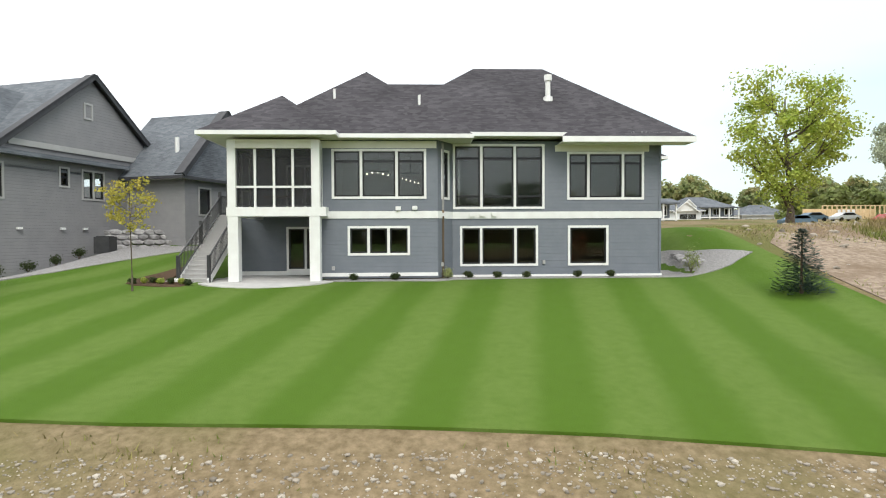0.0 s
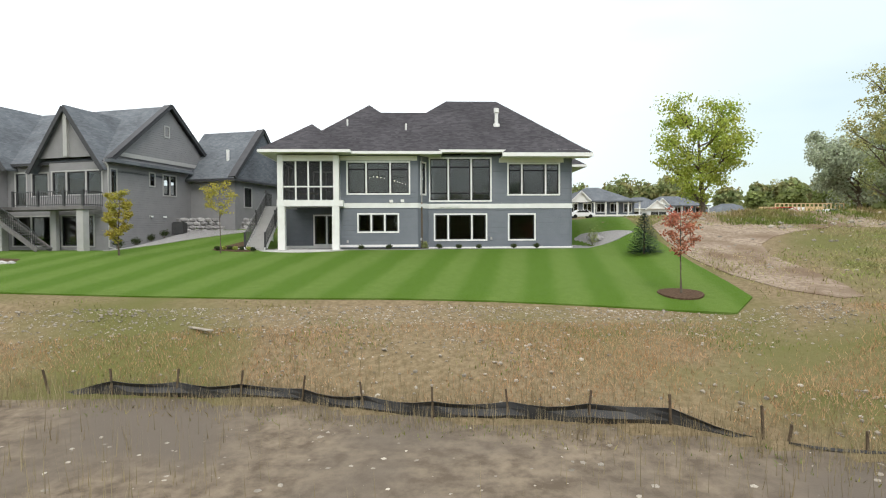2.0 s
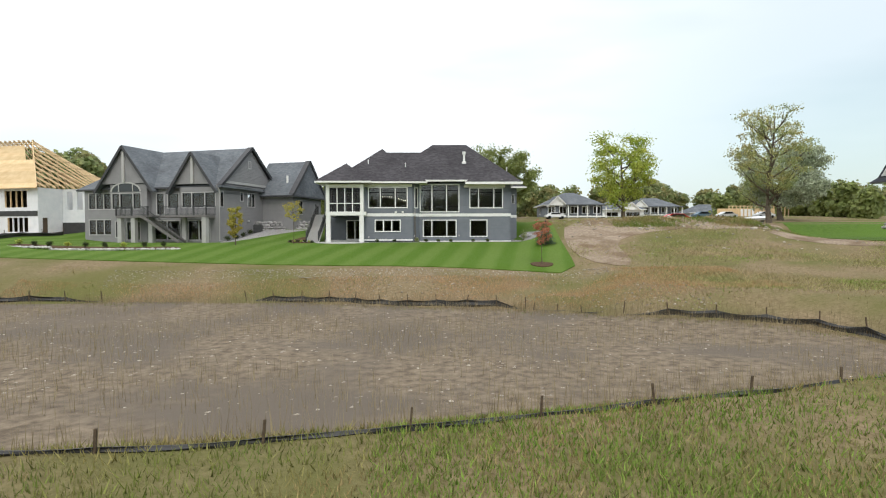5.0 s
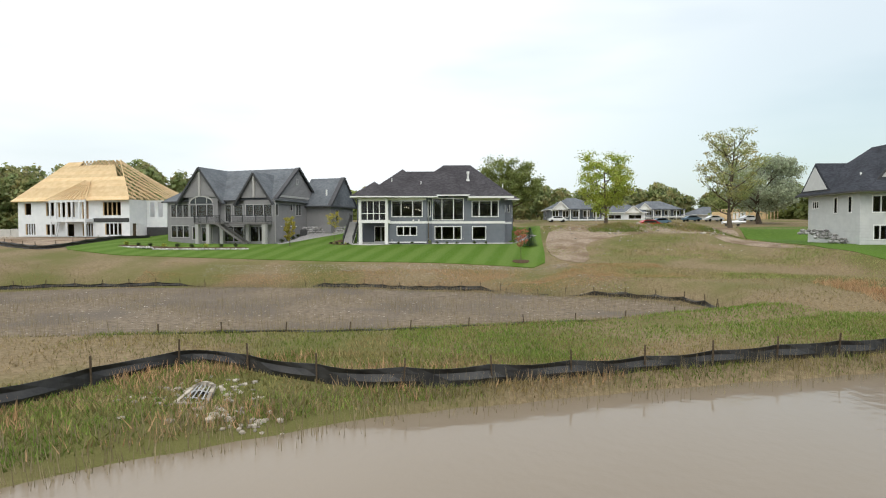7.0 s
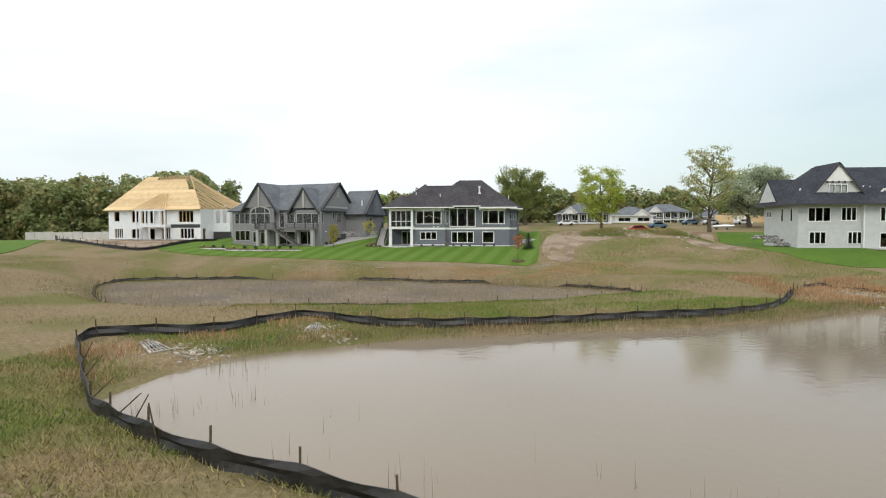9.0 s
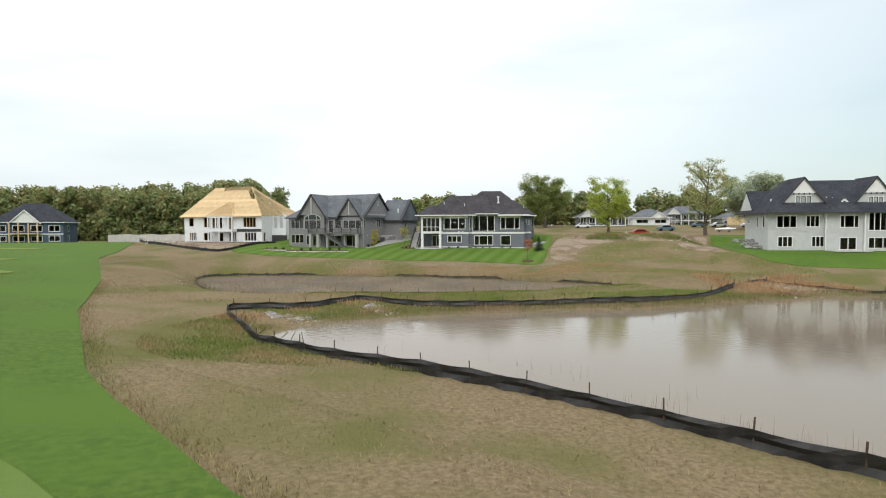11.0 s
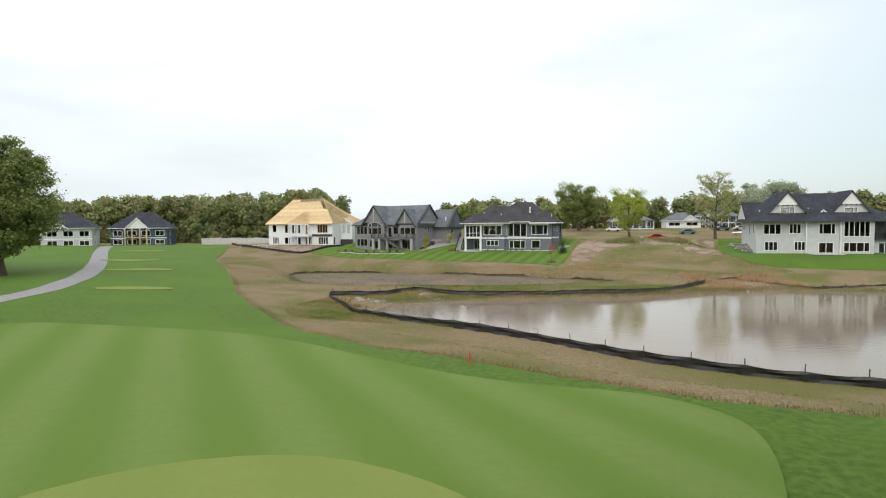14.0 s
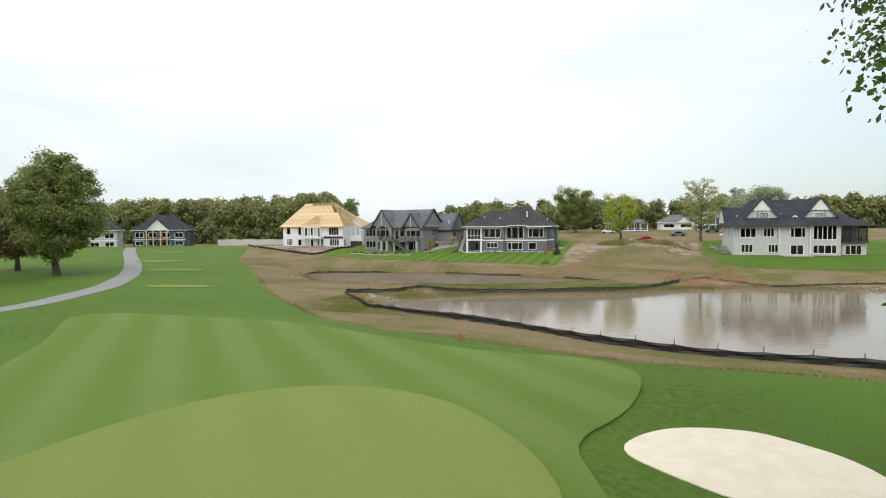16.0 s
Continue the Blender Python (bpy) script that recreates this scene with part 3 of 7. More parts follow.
for tee in ([(-95.5, -12.5), (-86, -9.6), (-87, -5.6), (-96.5, -8.5)], [(-75.5, -40), (-64, -37.8), (-64.8, -34.8), (-76.2, -37)], [(-56.8, -58.4), (-47.6, -55.2), (-48.6, -52), (-57.8, -55.2)], [(-39.6, -77.8), (-32.6, -73.4), (-34, -70.4), (-41, -74.8)]):
    drape("tee_box", rounded(tee), GREEN_TURF, 0.2, 1.5, "flat mown tee box on the fairway", "grass")


def ribbon(pts, width):
    p = np.array(pts, float)
    t = np.linspace(0, len(p) - 1, len(p) * 6)
    c = np.stack([np.interp(t, range(len(p)), p[:, k]) for k in (0, 1)], 1)
    for _ in range(10):
        c[1:-1] = (c[:-2] + 2 * c[1:-1] + c[2:]) / 4
    d = np.gradient(c, axis=0)
    d /= np.linalg.norm(d, axis=1)[:, None]
    nrm = np.stack([-d[:, 1], d[:, 0]], 1) * width / 2
    return np.concatenate([c + nrm, (c - nrm)[::-1]])


drape("cart_path", ribbon([(-52, -126), (-40, -110), (-37.6, -99), (-38.4, -90.5), (-44.6, -77), (-55.2, -62), (-72, -43), (-92, -22), (-112, 0), (-122, 12)], 3.0), ASPHALT, 0.14, 1.5, "grey asphalt cart path winding up the course", "path")

# pond water, a sheet a little larger than its bank
wv = [(x, y, WATER_Z) for x, y in POND]
cx, cy = POND.mean(0)
water = mesh_from("water", [(cx, cy, WATER_Z)] + [(cx + (x - cx) * 1.02, cy + (y - cy) * 1.03, WATER_Z) for x, y in POND], [(0, i + 1, (i + 1) % len(POND) + 1) for i in range(len(POND))], WATER, label="still brown silty pond water", category="water", kind="structure")

# ---------------------------------------------------------------- houses


def lattice(bm, us, zs, y0, y1, solid):
    """One closed shape out of the solid cells of a grid in u and z, y0 to y1 deep."""
    nu, nz = len(us) - 1, len(zs) - 1
    on = {(i, k): solid((us[i] + us[i + 1]) / 2, (zs[k] + zs[k + 1]) / 2) for i in range(nu) for k in range(nz)}
    seen = {}

    def v(i, k, y):
        if (i, k, y) not in seen:
            seen[i, k, y] = bm.verts.new((us[i], y, zs[k]))
        return seen[i, k, y]

    for (i, k), full in on.items():
        if not full:
            continue
        bm.faces.new((v(i, k, y0), v(i + 1, k, y0), v(i + 1, k + 1, y0), v(i, k + 1, y0)))
        bm.faces.new((v(i, k + 1, y1), v(i + 1, k + 1, y1), v(i + 1, k, y1), v(i, k, y1)))
        if not on.get((i - 1, k)):
            bm.faces.new((v(i, k, y1), v(i, k, y0), v(i, k + 1, y0), v(i, k + 1, y1)))
        if not on.get((i + 1, k)):
            bm.faces.new((v(i + 1, k, y0), v(i + 1, k, y1), v(i + 1, k + 1, y1), v(i + 1, k + 1, y0)))
        if not on.get((i, k - 1)):
            bm.faces.new((v(i, k, y1), v(i + 1, k, y1), v(i + 1, k, y0), v(i, k, y0)))
        if not on.get((i, k + 1)):
            bm.faces.new((v(i, k + 1, y0), v(i + 1, k + 1, y0), v(i + 1, k + 1, y1), v(i, k + 1, y1)))


def wall(parent, a, b, z0, z1, material, holes=(), thick=0.25, label="", name="wall"):
    """A wall from a to b (plan), outside on its right-hand side, with openings (u0, u1, z0, z1)."""
    a, b = Vector((*a, 0)), Vector((*b, 0))
    length = (b - a).length
    us = sorted({0.004, length - 0.004, *(u for h in holes for u in h[:2])})
    zs = sorted({z0, z1, *(z for h in holes for z in h[2:])})
    bm = bmesh.new()
    lattice(bm, us, zs, 0, thick, lambda u, z: not any(h[0] < u < h[1] and h[2] < z < h[3] for h in holes))
    ang = math.atan2(b.y - a.y, b.x - a.x)
    bmesh.ops.transform(bm, matrix=Matrix.Translation(a) @ Matrix.Rotation(ang, 4, "Z"), verts=bm.verts[:])
    return part(name, bm, material, parent, label)


def window(parent, a, b, hole, splits=(0.5,), rails=(), trim=WHITE, frame=BLACK, casing=0.11, sash=0.075, glass=GLASS, deep=0.1, name="window"):
    """A window in the hole of a wall from a to b: casing, dark sashes, panes; splits and rails as fractions."""
    a3, b3 = Vector((*a, 0)), Vector((*b, 0))
    m = Matrix.Translation(a3) @ Matrix.Rotation(math.atan2(b3.y - a3.y, b3.x - a3.x), 4, "Z")
    u0, u1, z0, z1 = hole
    bm = bmesh.new()
    c = casing
    edges = [u0 + c] + [u0 + (u1 - u0) * s for s in splits] + [u1 - c]
    us = sorted({u0, u0 + c, u1 - c, u1, *(e + d for e in edges[1:-1] for d in (-0.06, 0.06))})
    mids = edges[1:-1]
    lattice(bm, us, [z0, z0 + c, z1 - c, z1], -0.035, 0.05, lambda u, z: z < z0 + c or z > z1 - c or u < u0 + c or u > u1 - c or any(abs(u - e) < 0.06 for e in mids))
    bmesh.ops.transform(bm, matrix=m, verts=bm.verts[:])
    w = part(name, bm, trim, parent)
    for k, (p0, p1) in enumerate(zip(edges, edges[1:])):
        q0, q1 = p0 + (0.06 if k else 0), p1 - (0.06 if k < len(edges) - 2 else 0)
        bm = bmesh.new()
        s = sash
        r0, r1 = z0 + c, z1 - c
        bars = [r0 + (r1 - r0) * r for r in rails]
        lattice(bm, [q0, q0 + s, q1 - s, q1], sorted([r0, r0 + s, r1 - s, r1] + [z + d for z in bars for d in (-0.05, 0.05)]), 0.005, deep, lambda u, z: u < q0 + s or u > q1 - s or z < r0 + s or z > r1 - s or any(abs(z - e) < 0.05 for e in bars))
        bmesh.ops.transform(bm, matrix=m, verts=bm.verts[:])
        part("sash", bm, frame, w, "dark sash")
        if glass:
            bm = bmesh.new()
            bx(bm, q0 + s, q1 - s, 0.05, 0.062, r0 + s, r1 - s)
            bmesh.ops.transform(bm, matrix=m, verts=bm.verts[:])
            pane = part("pane", bm, glass, w, "clear glass pane")
            pane.visible_shadow = False
    return w


def facade(parent, a, b, z0, z1, material, openings, **kw):
    """A wall with its windows: openings are (hole, splits, rails)."""
    w = wall(parent, a, b, z0, z1, material, [o[0] for o in openings])
    for hole, splits, rails in openings:
        window(parent, a, b, hole, splits, rails, **kw)
    return w


def hip(parent, x0, x1, y0, y1, z, top, material, ridge="x", ends=(True, True), board=WHITE, soffit=CREAM, drop=0.19, name="roof", span=None):
    """A hip or gable roof over an eave rectangle. ends: whether the low and high ends of the ridge are hipped. Roof, fascia and soffit."""
    inset = (y1 - y0) / 2 if ridge == "x" else (x1 - x0) / 2
    if ridge == "x":
        ym = (y0 + y1) / 2
        r0, r1 = (x0 + (inset if ends[0] else 0), ym, top), (x1 - (inset if ends[1] else 0), ym, top)
    else:
        xm = (x0 + x1) / 2
        r0, r1 = (xm, y0 + (inset if ends[0] else 0), top), (xm, y1 - (inset if ends[1] else 0), top)
    if span:
        r0, r1 = (span[0], r0[1], top), (span[1], r1[1], top)
    bm = bmesh.new()
    t = 0.07
    c = [bm.verts.new(p) for p in ((x0, y0, z), (x1, y0, z), (x1, y1, z), (x0, y1, z))]
    d = [bm.verts.new((v.co.x, v.co.y, z - t)) for v in c]
    same = (Vector(r0) - Vector(r1)).length < 0.05
    a = bm.verts.new(r0)
    b = a if same else bm.verts.new(r1)
    if ridge == "x":
        sides = [(c[0], c[1], b, a), (c[2], c[3], a, b), (c[3], c[0], a), (c[1], c[2], b)]
    else:
        sides = [(c[1], c[2], b, a), (c[3], c[0], a, b), (c[0], c[1], a), (c[2], c[3], b)]
    for s in sides:
        s = [v for i, v in enumerate(s) if v not in s[:i]]
        bm.faces.new(s)
    for i in range(4):
        bm.faces.new((c[i], d[i], d[(i + 1) % 4], c[(i + 1) % 4]))
    bm.faces.new(list(reversed(d)))
    rf = part(name, bm, material, parent)
    bm = bmesh.new()
    f = 0.05
    for q in ((x0 - f, x1 + f, y0 - f, y0), (x0 - f, x1 + f, y1, y1 + f), (x0 - f, x0, y0, y1), (x1, x1 + f, y0, y1)):
        bx(bm, *q, z - drop, z - 0.01)
    part("fascia", bm, board, rf, "painted fascia board")
    bm = bmesh.new()
    bx(bm, x0, x1, y0, y1, z - drop + 0.02, z - drop + 0.06)
    part("soffit", bm, soffit, rf, "pale boarded soffit")
    return rf


def front_gable(parent, xc, half, y0, y1, z, top, roof_mat, wall_mat, board, over=0.35, face=0.3, name="gable"):
    """A gable that faces the garden, over x = xc +- half, its ridge running back to y1; barge boards, gable wall."""
    slope = (top - z) / half
    bm = bmesh.new()
    ov = half + over
    zl = z - slope * over
    for s in (-1, 1):
        p = [(xc, y0, top), (xc + s * ov, y0, zl), (xc + s * ov, y1, zl), (xc, y1, top)]
        lo = [bm.verts.new((x, y, h - 0.12)) for x, y, h in p]
        hi = [bm.verts.new((x, y, h)) for x, y, h in p]
        bm.faces.new(hi)
        bm.faces.new(lo[::-1])
        for i in range(4):
            bm.faces.new((hi[i], lo[i], lo[(i + 1) % 4], hi[(i + 1) % 4]))
    g = part(name, bm, roof_mat, parent)
    bm = bmesh.new()
    v = [bm.verts.new(p) for p in ((xc - half, y0 + face, z), (xc + half, y0 + face, z), (xc, y0 + face, top - 0.13), (xc - half, y0 + face + 0.15, z), (xc + half, y0 + face + 0.15, z), (xc, y0 + face + 0.15, top - 0.13))]
    bm.faces.new(v[:3])
    bm.faces.new(v[3:][::-1])
    bm.faces.new((v[0], v[3], v[4], v[1]))
    part("gable_wall", bm, wall_mat, g)
    bm = bmesh.new()
    for s in (-1, 1):
        beam(bm, (xc, y0 - 0.03, top - 0.16), (xc + s * ov, y0 - 0.03, zl - 0.16), 0.07, 0.26)
    part("barge_board", bm, board, g, "sloping barge board")
    return g


def room(parent, x0, x1, y0, y1, z0, z1, wall_mat=ROOM, floor_mat=WOOD_FLOOR, name="room_lining"):
    """The inside of a storey seen through the panes: floor, ceiling, back and side walls."""
    bm = bmesh.new()
    bx(bm, x0, x1, y1, y1 + 0.12, z0, z1)
    bx(bm, x0 - 0.1, x0, y0, y1 + 0.12, z0, z1)
    bx(bm, x1, x1 + 0.1, y0, y1 + 0.12, z0, z1)
    bx(bm, x0 - 0.1, x1 + 0.1, y0, y1 + 0.12, z1, z1 + 0.12)
    r = part(name, bm, wall_mat, parent, "painted walls and ceiling of a room, darkened by colour where dim")
    bm = bmesh.new()
    bx(bm, x0 - 0.1, x1 + 0.1, y0, y1, z0 - 0.12, z0)
    part("room_floor", bm, floor_mat, r)
    return r


def stair(parent, x0, x1, y0, z0, y1, z1, rail_mat, tread_mat, cheek_mat, rails=(True, True)):
    """A straight flight along y from (y0, z0) up to (y1, z1): cheeks, treads, posts, top rails and balusters."""
    n = max(3, round((z1 - z0) / 0.18))
    d = 1 if y1 > y0 else -1
    going = (y1 - y0) / n
    for k in range(n):
        z, y = z0 + (k + 1) * (z1 - z0) / n, y0 + k * going
        bm = bmesh.new()
        bx(bm, x0, x1, min(y, y + going), max(y, y + going) + 0.02, z - 0.05, z)
        bx(bm, x0 + 0.02, x1 - 0.02, y + 0.02 * d, y + 0.045 * d, z - (z1 - z0) / n, z - 0.052)
        part("tread", bm, tread_mat, parent)
    for x in (x0, x1):
        bm = bmesh.new()
        beam(bm, (x, y0 - 0.1 * d, z0 + 0.02), (x, y1, z1 - 0.12), 0.06, 0.3)
        part("stringer", bm, cheek_mat, parent)
    for x, on in zip((x0, x1), rails):
        if not on:
            continue
        bm = bmesh.new()
        for h in (0.12, 0.95):
            beam(bm, (x, y0, z0 + h + 0.15), (x, y1, z1 + h), 0.06, 0.05)
        m = 2 * n
        for k in range(m):
            f = (k + 0.5) / m
            y, z = y0 + (y1 - y0) * f, z0 + (z1 - z0) * f
            bx(bm, x - 0.012, x + 0.012, y - 0.012, y + 0.012, z + 0.2, z + 1.0)
        part("balustrade", bm, rail_mat, parent)
        for f in (0.0, 0.5, 1.0):
            y, z = y0 + (y1 - y0) * f, z0 + (z1 - z0) * f
            bm = bmesh.new()
            bx(bm, x - 0.06, x + 0.06, y - 0.06, y + 0.06, z - 0.05, z + 1.2)
            part("newel_post", bm, rail_mat, parent)


def rail(parent, a, b, z, rail_mat, tall=1.0, gap=0.13):
    """A level guard rail with balusters."""
    a, b = Vector((*a, z)), Vector((*b, z))
    bm = bmesh.new()
    up = Vector((0, 0, 1))
    for h in (0.1, tall):
        beam(bm, a + up * h, b + up * h, 0.06, 0.05)
    n = max(2, int((b - a).length / gap))
    for k in range(n + 1):
        p = a.lerp(b, k / n)
        w = 0.05 if k % 14 == 0 else 0.011
        bx(bm, p.x - w, p.x + w, p.y - w, p.y + w, z, z + tall + (0.08 if w > 0.02 else 0))
    part("guard_rail", bm, rail_mat, parent, "dark metal guard rail")


# ---- the slate-blue house
home = thing("house", "slate-blue two-storey walkout house with white trim and charcoal roof", "house")
UP3 = ((0.31, 0.685), (0.78,))
A = [((-5.6 + 6.15, -1.315 + 6.15, 3.755, 6.02), *UP3), ((-4.9 + 6.15, -2.076 + 6.15, 1.185, 2.53), (0.335, 0.655), ())]
facade(home, (-6.15, -1.08), (-0.8, -1.08), 0.15, 6.45, SIDING, A)
dl = math.hypot(0.72, 1.08)
facade(home, (-0.8, -1.08), (-0.08, 0.0), 0.15, 6.45, SIDING, [((0.3, dl - 0.3, 3.75, 6.05), (), (0.78,))])
C = [((0.03, 4.42, 3.33, 6.42), (0.31, 0.675), (0.17, 0.8)), ((5.51, 9.245, 3.76, 6.05), (0.275, 0.725), (0.79,)), ((0.36, 4.107, 0.605, 2.53), (0.27, 0.71), ()), ((5.55, 7.52, 0.605, 2.53), (), ())]
facade(home, (-0.08, 0), (10.0, 0), 0.05, 6.55, SIDING, C)
facade(home, (10.0, 0), (10.0, 6.0), 0.05, 6.5, SIDING, [])
facade(home, (10.0, 6.0), (11.6, 6.0), 0.05, 6.5, SIDING, [((0.35, 0.65, 4.6, 5.7), (), ()), ((1.0, 1.3, 4.6, 5.7), (), ())], casing=0.05, sash=0.02)
wall(home, (11.6, 6.0), (11.6, 11.0), 0.05, 6.5, SIDING)
facade(home, (11.6, 11.0), (12.3, 11.0), 2.0, 6.5, SIDING, [((0.15, 0.6, 3.9, 6.0), (), ())], casing=0.06, sash=0.03)
wall(home, (12.3, 11.0), (12.3, 17.0), 2.0, 6.5, SIDING)
wall(home, (12.3, 17.0), (-10.9, 17.0), 2.0, 6.5, SIDING)
wall(home, (-10.9, 17.0), (-10.9, 2.2), 0.05, 6.5, SIDING)
# under the screened porch
wall(home, (-10.9, 2.2), (-6.15, 2.2), 0.05, 6.4, SIDING, [(2.46, 4.4, 0.3, 2.56), (2.46, 4.4, 3.3, 5.7)])
window(home, (-10.9, 2.2), (-6.15, 2.2), (2.46, 4.4, 0.3, 2.56), (0.5,), (), name="patio_door")
window(home, (-10.9, 2.2), (-6.15, 2.2), (2.46, 4.4, 3.3, 5.7), (0.5,), (), name="porch_door")
wall(home, (-6.15, 2.2), (-6.15, -1.08), 0.15, 6.4, SIDING, [(0.6, 2.4, 3.9, 5.9)])
for q in ((-6.2, -0.8, -1.125, -1.09), (-0.08, 10.04, -0.045, -0.01)):
    box_part("belly_band", (*q, 2.87, 3.2), WHITE, home, "white belly band")
    box_part("base_trim", (*q, 0.24 if q[0] < -1 else 0.06, 0.4 if q[0] < -1 else 0.2), WHITE, home, "white base board")
bm = bmesh.new()
beam(bm, (-0.82, -1.11, 3.035), (-0.08, -0.03, 3.035), 0.04, 0.33)
part("belly_band", bm, WHITE, home)
box_part("belly_band", (10.01, 10.045, 0, 6.0, 2.87, 3.2), WHITE, home)
box_part("belly_band", (10.05, 11.6, 5.96, 5.99, 2.87, 3.2), WHITE, home)
box_part("base_trim", (-10.9, -6.2, 2.16, 2.19, 0.06, 0.3), WHITE, home)
for x0, x1, y0, y1 in ((-6.15, -6.05, -1.12, -1.09), (9.9, 10.0, -0.04, -0.01)):
    box_part("corner_board", (x0, x1, y0, y1, 0.4, 6.3), SIDING, home)
# rooms; the lower and porch ones have their dimness put into the colour
room(home, -5.9, -0.6, -0.8, 4.6, 3.25, 6.2)
room(home, 0.3, 9.7, 0.28, 5.4, 3.25, 6.35)
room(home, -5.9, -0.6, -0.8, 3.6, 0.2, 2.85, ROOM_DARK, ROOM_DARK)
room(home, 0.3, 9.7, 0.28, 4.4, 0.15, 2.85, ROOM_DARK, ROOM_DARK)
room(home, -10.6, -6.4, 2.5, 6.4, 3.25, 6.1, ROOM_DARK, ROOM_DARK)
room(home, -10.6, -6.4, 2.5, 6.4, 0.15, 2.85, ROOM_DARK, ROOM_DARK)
# roofs, each a hip
hip(home, -4.6, 10.85, -0.78, 11.4, 6.85, 11.55, SHINGLE, span=(1.45, 5.4))
hip(home, -9.6, 0.75, -1.72, 14.0, 6.6, 10.8, SHINGLE, ridge="y")
hip(home, -11.0, -5.2, -2.6, 12.0, 6.58, 8.75, SHINGLE, ridge="y")
hip(home, 3.6, 12.6, 5.2, 17.6, 6.6, 9.9, SHINGLE, ridge="y")
bm = bmesh.new()
zt = 10.65
v = [bm.verts.new(p) for p in ((-5, 0.2, 6.6), (2.2, 0.2, 6.6), (2.2, 10.4, 6.6), (-5, 10.4, 6.6), (-5, 5.3, zt), (2.2, 5.3, zt))]
for q in ((0, 1, 5, 4), (2, 3, 4, 5), (3, 0, 4), (1, 2, 5), (3, 2, 1, 0)):
    bm.faces.new([v[i] for i in q])
part("roof", bm, SHINGLE, home)
# lower right-hand eave, which reaches further out
bm = bmesh.new()
sl = 4.75 / 6.09
v = [bm.verts.new(p) for p in ((4.95, -1.12, 6.85 - 0.34 * sl + 0.03), (11.15, -1.12, 6.85 - 0.34 * sl + 0.03), (10.85, -0.76, 6.89), (5.3, 0.6, 6.89 + 1.36 * sl), (5.3, -0.76, 6.9))]
w = [bm.verts.new((p.co.x, p.co.y, p.co.z - 0.06)) for p in v]
bm.faces.new((v[0], v[1], v[2], v[4]))
bm.faces.new((w[4], w[2], w[1], w[0]))
for i, j in ((0, 1), (1, 2), (4, 0)):
    bm.faces.new((v[i], w[i], w[j], v[j]))
bmesh.ops.delete(bm, geom=[v[3], w[3]], context="VERTS")
part("roof_skirt", bm, SHINGLE, home)
box_part("fascia", (4.93, 11.17, -1.17, -1.12, 6.34, 6.6), WHITE, home)
box_part("soffit", (4.95, 11.15, -1.12, -0.02, 6.36, 6.4), CREAM, home)
box_part("frieze_board", (4.85, 9.4, -0.05, -0.01, 6.06, 6.36), CREAM, home)
box_part("frieze_board", (-6.1, -0.85, -1.13, -1.09, 6.05, 6.36), CREAM, home)
# flue and roof pipes
bm = bmesh.new()
tube(bm, [(4.98, 2.07, 8.9), (4.98, 2.07, 9.15), (4.98, 2.07, 9.2), (4.98, 2.07, 10.0)], [0.26, 0.24, 0.13, 0.13], 12)
tube(bm, [(4.98, 2.07, 9.98), (4.98, 2.07, 10.28)], [0.2, 0.2], 12)
part("flue", bm, WHITE, home, "white capped metal flue")
for x, y, z in ((-5.75, 1.0, 8.6), (-1.62, 0.5, 8.2), (10.0, 3.2, 8.0)):
    bm = bmesh.new()
    tube(bm, [(x, y, z), (x, y, z + 0.65)], [0.065, 0.065], 8)
    part("vent_pipe", bm, WHITE, home, "short white vent pipe")
# utility boxes on the band, taps and lights
for x, y, z in ((-2.6, -1.16, 3.32), (-1.85, -1.16, 3.34), (0.85, -0.1, 3.05), (1.35, -0.1, 3.06), (1.9, -0.1, 3.06)):
    box_part("wall_box", (x - 0.12, x + 0.12, y - 0.06, y + 0.07, z - 0.09, z + 0.09), WHITE, home, "small white wall box", 0.015)
for x, y, z in ((-5.55, -1.13, 0.62), (-0.6, -0.85, 0.75), (4.3, -0.05, 0.78)):
    box_part("outlet_cover", (x - 0.06, x + 0.06, y - 0.05, y + 0.04, z - 0.09, z + 0.09), GREY_TRIM, home)
# lit lamps inside, over the table and the island
for x, y, z in [(-4.2 + 0.26 * k, 0.9, 5.1 + 0.08 * math.sin(k)) for k in range(5)] + [(-2.5 + 0.2 * k, 1.6, 4.95 - 0.06 * k) for k in range(5)]:
    bm = bmesh.new()
    bmesh.ops.create_icosphere(bm, subdivisions=1, radius=0.032, matrix=Matrix.Translation((x, y, z)))
    bulb = part("bulb", bm, LAMP, home, "lit glass bulb")
for x0, x1, y in ((-4.1, -3.1, 0.9), (-2.6, -1.6, 1.6)):
    bm = bmesh.new()
    bx(bm, x0, x1, y - 0.02, y + 0.02, 5.2, 5.24)
    bx(bm, (x0 + x1) / 2 - 0.015, (x0 + x1) / 2 + 0.015, y - 0.015, y + 0.015, 5.24, 6.19)
    part("pendant_bar", bm, BLACK, home)
# porch: columns, beam, floor, screens
for x in (-9.98, -6.45):
    box_part("column", (x, x + 0.46, -1.95, -1.49, 0.08, 2.95), WHITE, home, "square white column", 0.01)
    box_part("corner_post", (x + (0.0 if x < -8 else 0.1), x + (0.36 if x < -8 else 0.46), -1.93, -1.57, 3.36, 6.3), WHITE, home, "", 0.01)
box_part("porch_beam", (-10.02, -5.72, -1.97, -1.5, 2.95, 3.36), WHITE, home, "white porch beam", 0.01)
box_part("porch_beam", (-10.0, -9.6, -1.5, 2.2, 2.95, 3.36), WHITE, home)
box_part("porch_beam", (-6.15, -5.74, -1.5, -1.1, 2.95, 3.36), WHITE, home)
